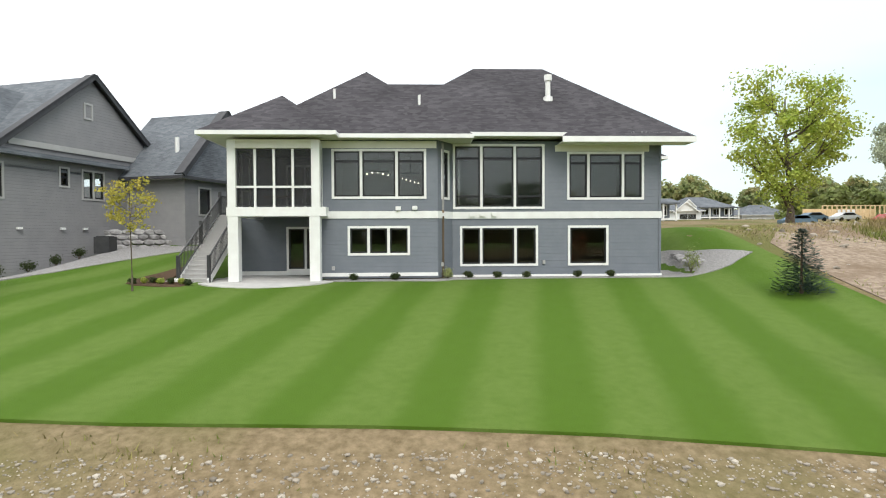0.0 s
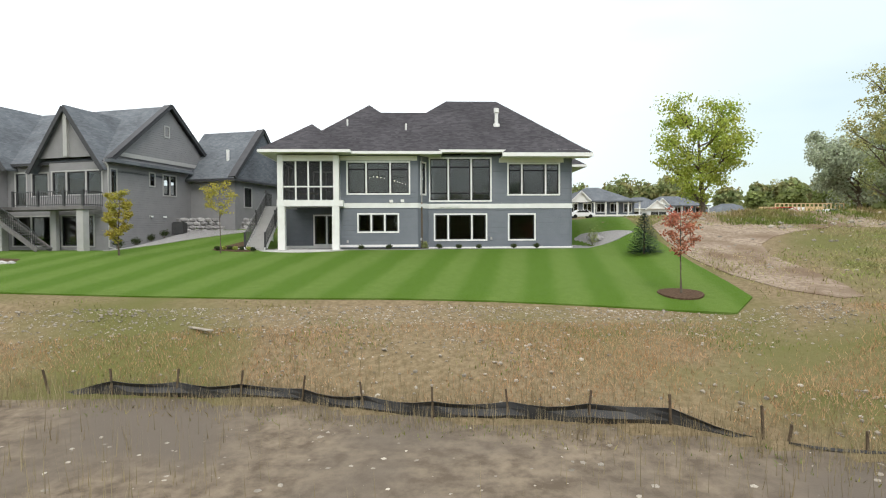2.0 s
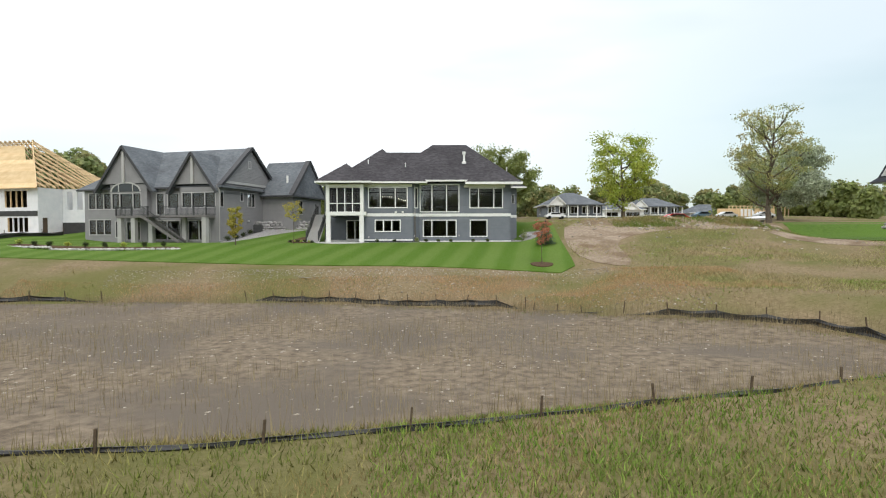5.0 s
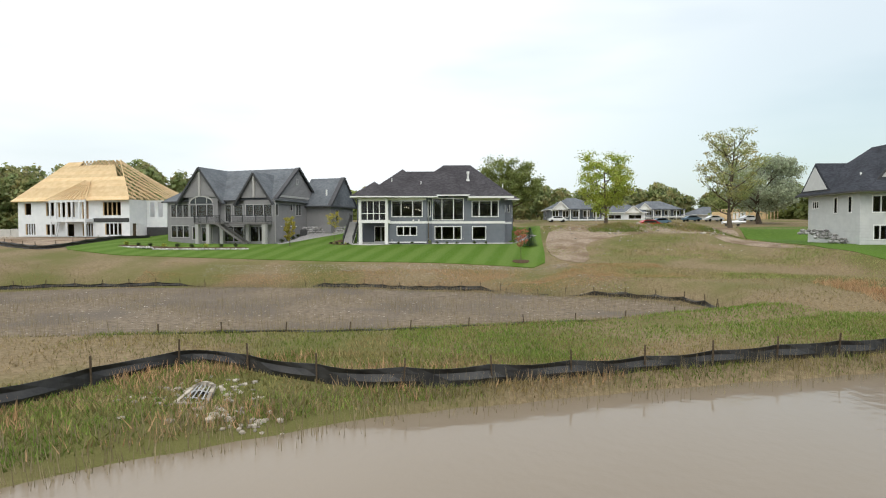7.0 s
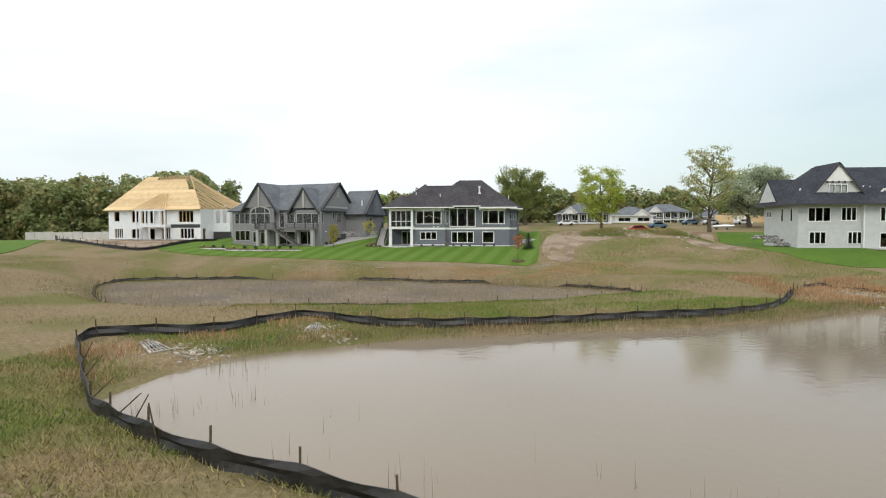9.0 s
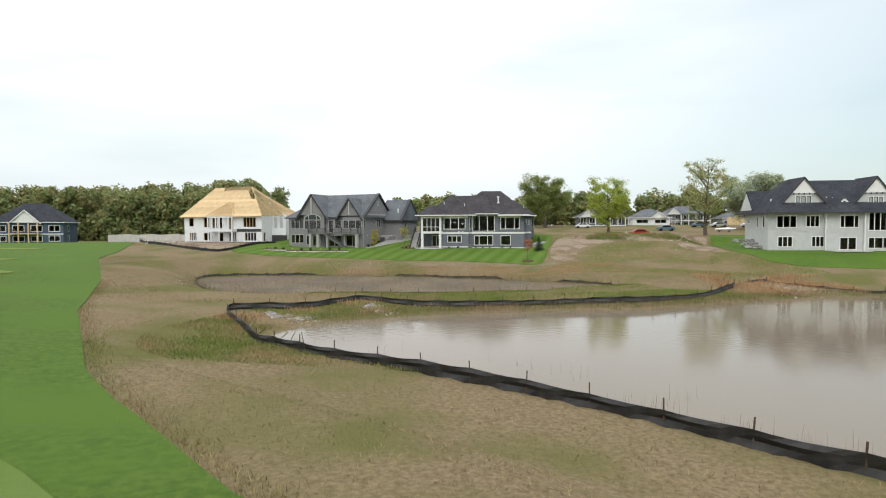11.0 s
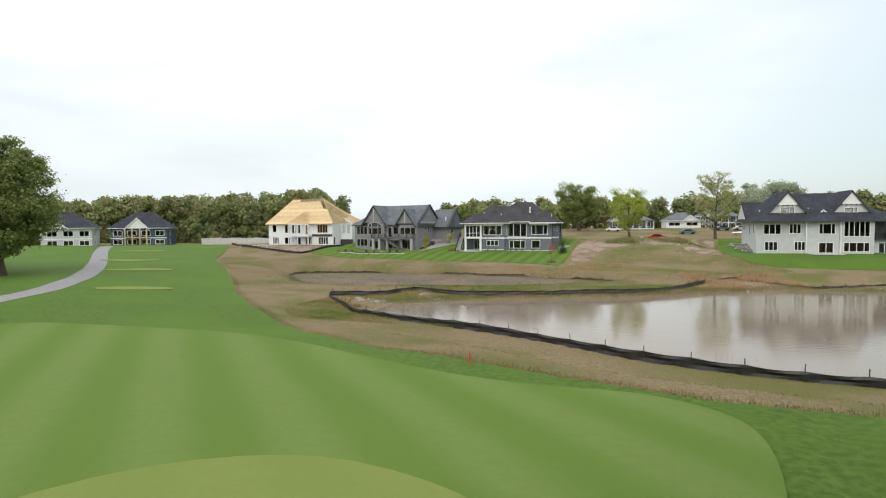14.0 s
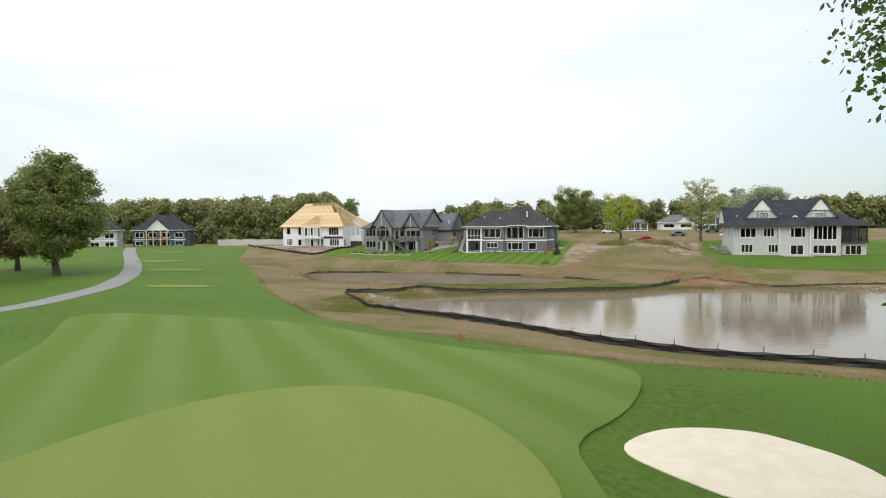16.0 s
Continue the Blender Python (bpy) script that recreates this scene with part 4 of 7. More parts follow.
box_part("porch_floor", (-9.6, -6.16, -1.5, 2.19, 3.05, 3.2), GREY_TRIM, home)
box_part("porch_ceiling", (-9.9, -6.16, -1.9, 2.19, 6.1, 6.2), CREAM, home)
box_part("porch_head", (-9.62, -6.35, -1.93, -1.57, 5.92, 6.3), CREAM, home)
for k in range(4):
    x0 = -9.62 + k * 0.8175
    for z0, z1 in ((3.4, 4.2), (4.28, 5.9)):
        bm = bmesh.new()
        x1 = x0 + 0.8175
        for q in ((x0 + 0.03, x1 - 0.03, z0, z0 + 0.05), (x0 + 0.03, x1 - 0.03, z1 - 0.05, z1), (x0 + 0.03, x0 + 0.08, z0 + 0.05, z1 - 0.05), (x1 - 0.08, x1 - 0.03, z0 + 0.05, z1 - 0.05)):
            bx(bm, q[0], q[1], -1.8, -1.74, q[2], q[3])
        fr = part("screen_frame", bm, BLACK, home, "dark screen frame")
        bm = bmesh.new()
        bx(bm, x0 + 0.08, x1 - 0.08, -1.772, -1.768, z0 + 0.05, z1 - 0.05)
        part("mesh", bm, SCREEN, fr, "dark insect mesh")
    if k:
        box_part("mullion", (x0 - 0.05, x0 + 0.05, -1.86, -1.7, 3.36, 5.92), WHITE, home)
box_part("transom_rail", (-9.62, -6.35, -1.84, -1.72, 4.2, 4.29), WHITE, home)
# the short right-hand return and the left side of the porch
box_part("mullion", (-6.12, -6.0, -1.3, -1.12, 3.36, 6.2), WHITE, home)
for z0, z1 in ((3.4, 4.2), (4.28, 5.9)):
    box_part("screen", (-6.03, -6.01, -1.56, -1.3, z0, z1), SCREEN, home)
for y0, y1 in ((-1.5, -0.3), (-0.3, 0.9), (0.9, 2.1)):
    bm = bmesh.new()
    for z in (3.36, 4.2, 5.85):
        bx(bm, -9.95, -9.85, y0, y1, z, z + 0.09)
    bx(bm, -9.95, -9.85, y0, y0 + 0.09, 3.45, 5.85)
    s = part("side_frame", bm, WHITE, home)
    bm = bmesh.new()
    bx(bm, -9.91, -9.906, y0 + 0.09, y1, 3.45, 5.85)
    part("mesh", bm, SCREEN, s)
box_part("table", (-8.9, -7.6, -0.3, 0.6, 3.9, 3.96), WOOD_FLOOR, home)
# outside stair
stair(home, -12.05, -10.75, -2.1, 0.08, 3.0, 3.2, DARK_METAL, GREY_TRIM, WHITE)
box_part("landing", (-12.1, -10.9, 3.0, 4.6, 3.02, 3.2), GREY_TRIM, home)
for x in (-12.0, -10.98):
    box_part("landing_post", (x - 0.08, x + 0.08, 4.4, 4.56, 0.6, 3.02), WHITE, home)
rail(home, (-12.05, 3.0), (-12.05, 4.6), 3.2, DARK_METAL)

# patio, beds and planting at the foot of the house
PATIO = [(-12.4, -2.6), (-12.2, 2.15), (-6.2, 2.15), (-6.2, -1.3)] + [(-8.3 + 2.9 * math.cos(a), -2.0 + 1.75 * math.sin(a)) for a in np.linspace(0.15, -math.pi + 0.1, 14)]
drape("patio", PATIO, CONCRETE, 0.1, 0.8, "pale concrete patio with a rounded front edge", "patio", 0.1)
drape("gravel_bed", [(-6.0, -1.05), (-5.6, -2.0), (-3, -1.9), (-0.9, -2.2), (0.2, -1.3), (3, -1.0), (9.8, -1.0), (12.8, -1.1), (14.3, -0.4), (13, 3), (12.4, 7), (10.1, 7), (10.1, 0.1), (-0.1, 0.1), (-0.8, -1.0)], GRAVEL, 0.1, 0.6, "grey gravel strip along the house wall", "gravel bed")
drape("mulch_bed", rounded([(-14.0, -1.6), (-13.8, -3.4), (-11.5, -3.7), (-11.2, -2.7), (-12.6, -2.4), (-12.5, 1.5), (-13.3, 1.5)], 1), MULCH, 0.09, 0.5, "brown mulch bed beside the stair", "garden bed")

# ---- the grey gabled house next door (its right-hand front corner is the local origin)
grey = thing("house", "taupe-grey walkout house with steep front gables and timber deck", "house", (-23.55, 1.75, 0.0), -17)
grey.scale = (1.196, 1, 1)
LT = GREY_TRIM
gk = dict(trim=GREY_TRIM, casing=0.1)
facade(grey, (-15.0, 0), (-11.2, 0), 0.0, 6.3, GREY_SIDING, [((0.5, 3.4, 3.95, 5.95), (0.33, 0.67), ()), ((0.5, 3.4, 0.9, 2.8), (0.33, 0.67), ())], **gk)
facade(grey, (-11.2, -0.6), (-6.8, -0.6), 0.0, 6.8, GREY_SIDING, [((0.15, 3.75, 3.9, 5.85), (0.28, 0.72), ()), ((0.5, 1.5, 0.6, 2.6), (), ()), ((1.9, 3.6, 0.3, 2.5), (0.5,), ())], **gk)
bm = bmesh.new()
arc = [(-9.25 + 1.75 * math.cos(a), 5.98 + 1.05 * math.sin(a)) for a in np.linspace(0, math.pi, 15)]
front = [bm.verts.new((x, -0.66, z)) for x, z in arc]
back = [bm.verts.new((x, -0.58, z)) for x, z in arc]
bm.faces.new(front[::-1])
for i in range(14):
    bm.faces.new((front[i], front[i + 1], back[i + 1], back[i]))
bm.faces.new((front[0], back[0], back[-1], front[-1]))
archwin = part("arch_window", bm, DARK_GLASS, grey, "half-round window over three panes")
bm = bmesh.new()
for p, q in zip(arc, arc[1:]):
    beam(bm, (p[0], -0.68, p[1]), (q[0], -0.68, q[1]), 0.1, 0.16)
for x in (-10.1, -8.4):
    bx(bm, x - 0.05, x + 0.05, -0.72, -0.6, 5.98, 6.85)
part("arch_frame", bm, LT, archwin)
wall(grey, (-11.2, 0), (-11.2, -0.6), 0.0, 6.8, GREY_SIDING)
wall(grey, (-6.8, -0.6), (-6.8, 0), 0.0, 6.8, GREY_SIDING)
facade(grey, (-6.8, 0), (-3.1, 0), 0.0, 6.3, GREY_SIDING, [((0.6, 1.6, 3.2, 5.8), (), ()), ((1.9, 3.3, 3.95, 5.75), (), ()), ((0.3, 3.4, 0.3, 2.6), (0.5,), ())], **gk)
facade(grey, (-3.1, -0.4), (1.15, -0.4), 0.0, 6.3, GREY_SIDING, [((0.15, 3.95, 3.95, 5.75), (0.3, 0.68), ()), ((0.8, 3.3, 0.3, 2.6), (0.5,), ())], **gk)
wall(grey, (-3.1, 0), (-3.1, -0.4), 0.0, 6.3, GREY_SIDING)
facade(grey, (1.15, -0.4), (1.15, 8.0), 0.0, 6.5, GREY_SIDING, [((0.2, 0.85, 4.0, 5.85), (), ()), ((3.8, 4.45, 4.82, 5.95), (), (0.5,)), ((5.2, 6.75, 4.2, 5.94), (0.5,), ())], **gk)
facade(grey, (1.15, 8.0), (4.7, 8.0), 1.0, 5.7, GREY_SIDING, [])
facade(grey, (4.7, 8.0), (4.7, 15.2), 1.0, 5.7, GREY_SIDING, [((1.2, 2.4, 3.4, 5.2), (), ())], **gk)
wall(grey, (4.7, 15.2), (-15.0, 15.2), 1.0, 6.1, GREY_SIDING)
wall(grey, (-15.0, 15.2), (-15.0, 0), 0.0, 6.3, GREY_SIDING)
# both storeys lined in the dark colour that imitates indoor shade
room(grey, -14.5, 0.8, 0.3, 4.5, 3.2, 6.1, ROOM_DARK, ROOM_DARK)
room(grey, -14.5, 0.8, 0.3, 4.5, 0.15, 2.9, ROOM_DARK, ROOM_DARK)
DARK_BOARD = mat("charcoal_barge_paint", (0.035, 0.035, 0.04), 0.6, second=(0.05, 0.05, 0.055))
hip(grey, -15.7, 1.1, -0.3, 11.3, 6.4, 11.35, SHINGLE_GREY, ends=(True, False), board=DARK_BOARD, soffit=GREY_TRIM, drop=0.2)
hip(grey, 0.0, 5.0, 7.4, 15.9, 5.75, 10.3, SHINGLE_GREY, ends=(False, False), board=DARK_BOARD, soffit=GREY_TRIM, drop=0.2)


def end_gable(parent, x, y0, y1, z, top, material, board, trim_z):
    """Gable wall over a side wall that faces +x, with barge boards and a trim board."""
    ym = (y0 + y1) / 2
    bm = bmesh.new()
    v = [bm.verts.new((xx, y, h)) for xx in (x, x + 0.12) for y, h in ((y0 + 0.5, z + 0.1), (y1 - 0.5, z + 0.1), (ym, top - 0.25))]
    bm.faces.new(v[:3])
    bm.faces.new(v[3:][::-1])
    for i in range(3):
        bm.faces.new((v[i], v[(i + 1) % 3], v[3 + (i + 1) % 3], v[3 + i]))
    g = part("gable_wall", bm, material, parent)
    bm = bmesh.new()
    for y in (y0, y1):
        beam(bm, (x + 0.35, ym, top + 0.0), (x + 0.35, y, z + 0.02), 0.1, 0.3)
        beam(bm, (x + 0.1, ym, top + 0.08), (x + 0.1, y, z + 0.1), 0.6, 0.06)
    part("barge_board", bm, board, g, "dark sloping barge board")
    bm = bmesh.new()
    bx(bm, x + 0.12, x + 0.2, y0 + 0.9, y1 - 0.9, trim_z, trim_z + 0.3)
    part("trim_board", bm, GREY_TRIM, g)
    return g


end_gable(grey, 1.1, -0.3, 11.3, 6.4, 11.35, GREY_SIDING, DARK_BOARD, 6.75)
end_gable(grey, 4.72, 7.4, 15.9, 5.75, 10.3, GREY_SIDING, DARK_BOARD, 6.1)
window(grey, (1.22, 4.4), (1.22, 6.0), (0.55, 1.15, 8.8, 9.75), (), (), trim=GREY_TRIM)
box_part("gutter_skirt", (1.15, 1.6, -0.6, 7.7, 6.2, 6.42), SHINGLE_GREY, grey)
front_gable(grey, -9.4, 2.9, -1.0, 6.0, 6.9, 11.35, SHINGLE_GREY, GREY_SIDING, DARK_BOARD, 0.6)
front_gable(grey, -1.6, 2.2, -0.8, 5.0, 6.65, 10.3, SHINGLE_GREY, GREY_SIDING, DARK_BOARD, 0.55)
for x, z0, z1 in ((-9.4, 7.1, 10.6), (-1.6, 6.7, 9.7)):
    box_part("king_post", (x - 0.14, x + 0.14, -0.9 if x < -5 else -0.7, -0.68 if x < -5 else -0.48, z0, z1), LT, grey)
box_part("deck", (-9.3, 0.9, -2.1, -0.62, 2.88, 3.12), DECKING, grey, "grey timber deck on posts", 0.01)
for x in (-9.0, -7.4, -5.4, 0.55):
    box_part("deck_post", (x - 0.24, x + 0.24, -2.0, -1.52, 0.05, 2.88), LT, grey, "square light-grey deck post", 0.01)
box_part("deck_post", (-2.6, -2.2, -0.9, -0.62, 0.05, 2.88), LT, grey)
rail(grey, (-9.3, -2.05), (-5.5, -2.05), 3.12, DARK_METAL)
rail(grey, (-4.2, -2.05), (0.85, -2.05), 3.12, DARK_METAL)
rail(grey, (0.85, -2.05), (0.85, -0.5), 3.12, DARK_METAL)
rail(grey, (-9.3, -2.05), (-9.3, -0.7), 3.12, DARK_METAL)
bm = bmesh.new()
for dy in (-2.2, -3.2):
    beam(bm, (-5.3, dy, 2.95), (-1.3, dy, 0.15), 0.06, 0.32)
part("stair_stringer", bm, DECKING, grey)
for k in range(15):
    f = (k + 0.5) / 15
    box_part("tread", (-5.3 + 4 * f - 0.14, -5.3 + 4 * f + 0.14, -3.2, -2.2, 3.0 - 2.8 * f - 0.04, 3.0 - 2.8 * f), DECKING, grey)
bm = bmesh.new()
beam(bm, (-5.3, -3.22, 4.05), (-1.3, -3.22, 1.25), 0.06, 0.05)
for k in range(28):
    f = k / 27
    bx(bm, -5.3 + 4 * f - 0.012, -5.3 + 4 * f + 0.012, -3.23, -3.21, 3.0 - 2.8 * f, 4.05 - 2.8 * f)
part("balustrade", bm, DARK_METAL, grey)
box_part("stair_landing", (-5.6, -4.2, -3.2, -2.1, 2.9, 3.1), DECKING, grey)
bm = bmesh.new()
tube(bm, [(1.2, -0.6, 6.2), (1.26, -0.45, 5.9), (1.24, -0.45, 0.3), (1.9, -0.5, 0.15)], [0.05] * 4, 6)
part("downpipe", bm, LT, grey)
bm = bmesh.new()
tube(bm, [(3.6, 9.0, 7.0), (3.6, 9.0, 8.3)], [0.12, 0.12], 8)
part("flue", bm, WHITE, grey, "white roof flue")
for y in (1.0, 3.4, 4.8):
    box_part("wall_vent", (1.16, 1.27, y, y + 0.25, 2.5, 2.62), WHITE, grey, "small white wall vent")

# ---- the unfinished house
site = thing("house", "unfinished house in white wrap with bare board roof and open rafters", "house", (-50.4, 10.4, 1.05), -12.3)
site.scale = (0.86, 1, 1)
opens = [((1.6, 3.2, 3.6, 5.5), (), ()), ((6.7, 8.6, 3.4, 5.6), (), ()), ((1.7, 4.1, 0.3, 2.1), (), ()), ((6.6, 8.7, 0.3, 2.0), (), ()), ((9.6, 11.2, 3.2, 5.6), (), ()), ((11.6, 13.4, 3.2, 5.6), (), ()), ((15.1, 16.6, 2.9, 5.7), (), ()), ((19.8, 23.8, 3.4, 5.5), (), ()), ((11.5, 13.2, 0.1, 2.0), (), ()), ((15.1, 17.5, 0.1, 2.1), (), ()), ((20.2, 23.9, 0.3, 2.1), (), ())]
wall(site, (-23.2, 0), (2.5, 0), 0, 5.9, WRAP, [o[0] for o in opens])
for (u0, u1, z0, z1), _, _ in opens:
    if u1 - u0 > 2.2:
        for f in (0.25, 0.5, 0.75):
            x = -23.2 + u0 + (u1 - u0) * f
            box_part("stud", (x - 0.07, x + 0.07, 0.05, 0.2, z0, z1), WRAP if z0 < 1 else LUMBER, site)
    for x in (-23.2 + u0, -23.2 + u1 - 0.1):
        box_part("stud", (x, x + 0.1, 0.06, 0.22, z0, z1), LUMBER, site, "bare lumber stud")
box_part("door_panel", (-8.0, -6.7, 0.12, 0.18, 2.9, 5.7), WOOD_FLOOR, site, "brown sheathed door opening")
wall(site, (2.5, 0), (2.5, 13), 0, 5.9, WRAP, [(0.6, 1.5, 0.1, 2.1)])
wall(site, (2.5, 13), (-23.2, 13), 0, 5.9, WRAP)
wall(site, (-23.2, 13), (-23.2, 0), 0, 5.9, WRAP, [(3.0, 4.2, 3.4, 5.4), (8.5, 10.0, 3.4, 5.4)])
room(site, -22.8, 2.1, 0.4, 5.0, 3.0, 5.8, ROOM_DARK, LUMBER)
room(site, -22.8, 2.1, 0.4, 5.0, 0.05, 2.8, ROOM_DARK, CONCRETE)
box_part("ledger_strip", (-5.6, 2.4, -0.06, -0.01, 2.3, 2.95), DARK_METAL, site, "dark membrane strip")
box_part("basement_step", (2.8, 7.3, 3.3, 3.55, 0.0, 1.5), DARK_METAL, site, "dark foundation membrane")
EAVE, RIDGE, MID = 5.85, 13.0, 6.5
X0, X1, Y0, Y1 = -24.0, 3.2, -0.7, 13.7


def slope_at(x, f, back=False):
    """A point of the front or back slope, f of the way up."""
    return (x, Y0 + (MID - Y0) * f if not back else Y1 + (MID - Y1) * f, EAVE + (RIDGE - EAVE) * f)


def sheet(corners, depth=0.12):
    bm = bmesh.new()
    hi = [bm.verts.new(p) for p in corners]
    lo = [bm.verts.new((p[0], p[1], p[2] - depth)) for p in corners]
    bm.faces.new(hi)
    bm.faces.new(lo[::-1])
    for i in range(len(hi)):
        j = (i + 1) % len(hi)
        bm.faces.new((hi[i], lo[i], lo[j], hi[j]))
    return bm


def hip_x(f):
    return X1 + (-6.4 - X1) * f


# boards in courses up the slope, each course lapping the one below
courses = 11
for k in range(courses):
    f0, f1 = 0.9 * k / courses, 0.9 * (k + 1) / courses
    step = 0.0 if k < 7 else 1.5
    bm = sheet([slope_at(X0 + 5.0 * f0, f0), slope_at(hip_x(f0) - step, f0), slope_at(hip_x(f1) - step, f1), slope_at(X0 + 5.0 * f1, f1)], 0.1 + 0.02 * (k % 2))
    part("roof_sheathing", bm, OSB, site, "bare strand-board roof sheathing")
part("roof_sheathing", sheet([slope_at(X0 + 4.5, 0.9), slope_at(-15.5, 0.9), slope_at(-15.5, 1.0), slope_at(-19.0, 1.0)]), OSB, site)
part("roof_sheathing", sheet([slope_at(X0, 0, True), slope_at(X0, 0), slope_at(-19.0, 1.0)]), OSB, site)
part("roof_sheathing", sheet([slope_at(-13.0, 0, True), slope_at(X0, 0, True), slope_at(-19.0, 1.0), slope_at(-15.5, 1.0, True)]), OSB, site)
for k in range(12):
    x = -12.4 + 0.9 * k
    bm = bmesh.new()
    beam(bm, slope_at(x, 0, True), slope_at(min(x, -6.4), 1.0 if x < -6.4 else 0.55, True), 0.09, 0.16)
    part("rafter", bm, LUMBER, site, "bare rafter")
for k in range(11):
    x = -15.3 + 0.9 * k
    bm = bmesh.new()
    beam(bm, slope_at(x, 0.84), slope_at(x, 1.02), 0.09, 0.13)
    beam(bm, slope_at(x, 1.02, True), slope_at(x, 0.84, True), 0.09, 0.13)
    beam(bm, (x, MID, RIDGE), (x, MID, RIDGE - 1.1), 0.07, 0.09)
    part("ridge_truss", bm, LUMBER, site, "bare roof truss")
# the right-hand end, over a set-back wing, is still open: jack rafters and brace strips
WING = 7.6


def jack(f):
    """Foot and head of the jack rafter at f of the way back, and how far up the hip its head is."""
    y, g = Y0 + (Y1 - Y0) * f, 2 * min(f, 1 - f)
    return Vector((X1 + (WING - X1) * min(1.0, 3.2 * f), y, EAVE)), Vector((hip_x(g), y, EAVE + (RIDGE - EAVE) * g)), g


for k in range(1, 19):
    foot, head, g = jack(k / 19)
    bm = bmesh.new()
    beam(bm, foot, head, 0.11, 0.2)
    if k % 3 == 0:
        beam(bm, (head.x, head.y, EAVE), head, 0.09, 0.1)
    part("rafter", bm, LUMBER, site, "bare rafter")
for k in range(0, 7):
    level = 0.03 + k / 7.5
    bm = bmesh.new()
    row = [foot.lerp(head, level / g) + Vector((0, 0, 0.12)) for foot, head, g in (jack(j / 19) for j in range(1, 19)) if g > level]
    for p, q in zip(row, row[1:]):
        beam(bm, p, q, 0.12, 0.06)
    part("brace_strip", bm, LUMBER, site, "pale brace strip")
wall(site, (2.52, 3.6), (7.0, 3.6), 0, 5.9, WRAP, [(0.8, 1.8, 3.2, 5.6), (2.6, 3.6, 3.2, 5.6)])
wall(site, (7.0, 3.6), (7.0, 13), 0, 5.9, WRAP)
wall(site, (7.0, 13), (2.52, 13), 0, 5.9, WRAP)
for y in (slope_at(0, 0)[1], slope_at(0, 0, True)[1]):
    bm = bmesh.new()
    beam(bm, (X1, y, EAVE), (-6.4, MID, RIDGE), 0.13, 0.24)
    part("hip_rafter", bm, LUMBER, site)
# the bay with its open rafters
box_part("bay_floor", (-13.6, -5.4, -1.7, -0.02, 2.35, 2.85), WRAP, site, "wrapped bay floor")
box_part("bay_beam", (-13.6, -5.4, -1.7, -1.45, 5.5, 5.85), WRAP, site)
for x in (-13.6, -12.3, -11.0, -9.8, -8.6, -6.9, -5.65):
    box_part("bay_post", (x, x + 0.28, -1.68, -1.46, 2.85, 5.5), WRAP, site, "white wrapped post")
for x in (-13.5, -9.9, -5.7):
    box_part("bay_post", (x, x + 0.26, -1.66, -1.44, 0, 2.35), WRAP, site)
for k in range(11):
    x = -14.0 + k * 0.9
    bm = bmesh.new()
    beam(bm, (x, -1.95, 5.85), (-9.5 + 0.12 * (k - 5), 2.4, 9.3), 0.1, 0.13)
    part("bay_rafter", bm, LUMBER, site)
for k in range(3):
    f = 0.22 + 0.24 * k
    w = 4.5 * (1 - f)
    bm = bmesh.new()
    beam(bm, (-9.5 - w, -1.95 + 4.35 * f, 5.95 + 3.45 * f), (-9.5 + w, -1.95 + 4.35 * f, 5.95 + 3.45 * f), 0.06, 0.1)
    part("bay_batten", bm, LUMBER, site)
bm = bmesh.new()
for e in (-0.25, 0.25):
    beam(bm, (-11.2 + e, -2.3, 0.05), (-11.2 + e, -1.75, 2.5), 0.05, 0.07)
for k in range(7):
    beam(bm, (-11.45, -2.25 + 0.07 * k, 0.25 + 0.32 * k), (-10.95, -2.25 + 0.07 * k, 0.25 + 0.32 * k), 0.04, 0.05)
part("ladder", bm, STEEL, site, "aluminium ladder")

# ---- the pale house across the pond
pale = thing("house", "pale grey two-storey house with dark roof and white gabled dormers", "house", (48.8, -13.6, 0.12), 0)
facade(pale, (0, 0), (8.6, 0), 0, 6.1, PALE_SIDING, [((1.3, 4.35, 3.7, 5.7), (0.33, 0.66), ()), ((5.7, 7.75, 3.8, 5.7), (0.33, 0.66), ()), ((1.5, 3.8, 0.6, 2.35), (0.33, 0.66), ()), ((6.6, 8.5, 0.6, 2.35), (0.33, 0.66), ())])
facade(pale, (8.6, -0.3), (14.2, -0.3), 0, 6.1, PALE_SIDING, [((2.0, 4.8, 3.7, 5.7), (0.25, 0.75), ()), ((2.0, 4.5, 0.15, 2.2), (0.5,), ())])
box_part("corner_board", (8.46, 8.62, -0.34, 0.02, 0, 6.1), WHITE, pale)
facade(pale, (14.2, -0.6), (19.6, -0.6), 0, 6.4, PALE_SIDING, [((0.4, 4.7, 3.2, 6.1), (0.2, 0.4, 0.6, 0.8), (0.2,)), ((0.4, 4.7, 0.4, 2.2), (0.22, 0.5, 0.78), ())])
box_part("corner_board", (14.06, 14.22, -0.64, -0.28, 0, 6.1), WHITE, pale)
wall(pale, (19.6, -0.6), (19.6, 14), 0, 6.1, PALE_SIDING)
facade(pale, (20.4, 1.0), (24.8, 1.0), 0, 2.8, PALE_SIDING, [((0.6, 3.6, 0.1, 2.1), (0.33, 0.66), ())])
wall(pale, (24.8, 1.0), (24.8, 8), 0, 2.8, PALE_SIDING)
for x in (20.4, 21.8, 23.2, 24.6):
    box_part("porch_post", (x, x + 0.2, 0.6, 0.8, 2.8, 6.1), DARK_METAL, pale)
for x in (20.6, 22.0, 23.4):
    box_part("screen", (x, x + 1.2, 0.69, 0.71, 2.9, 6.0), SCREEN, pale)
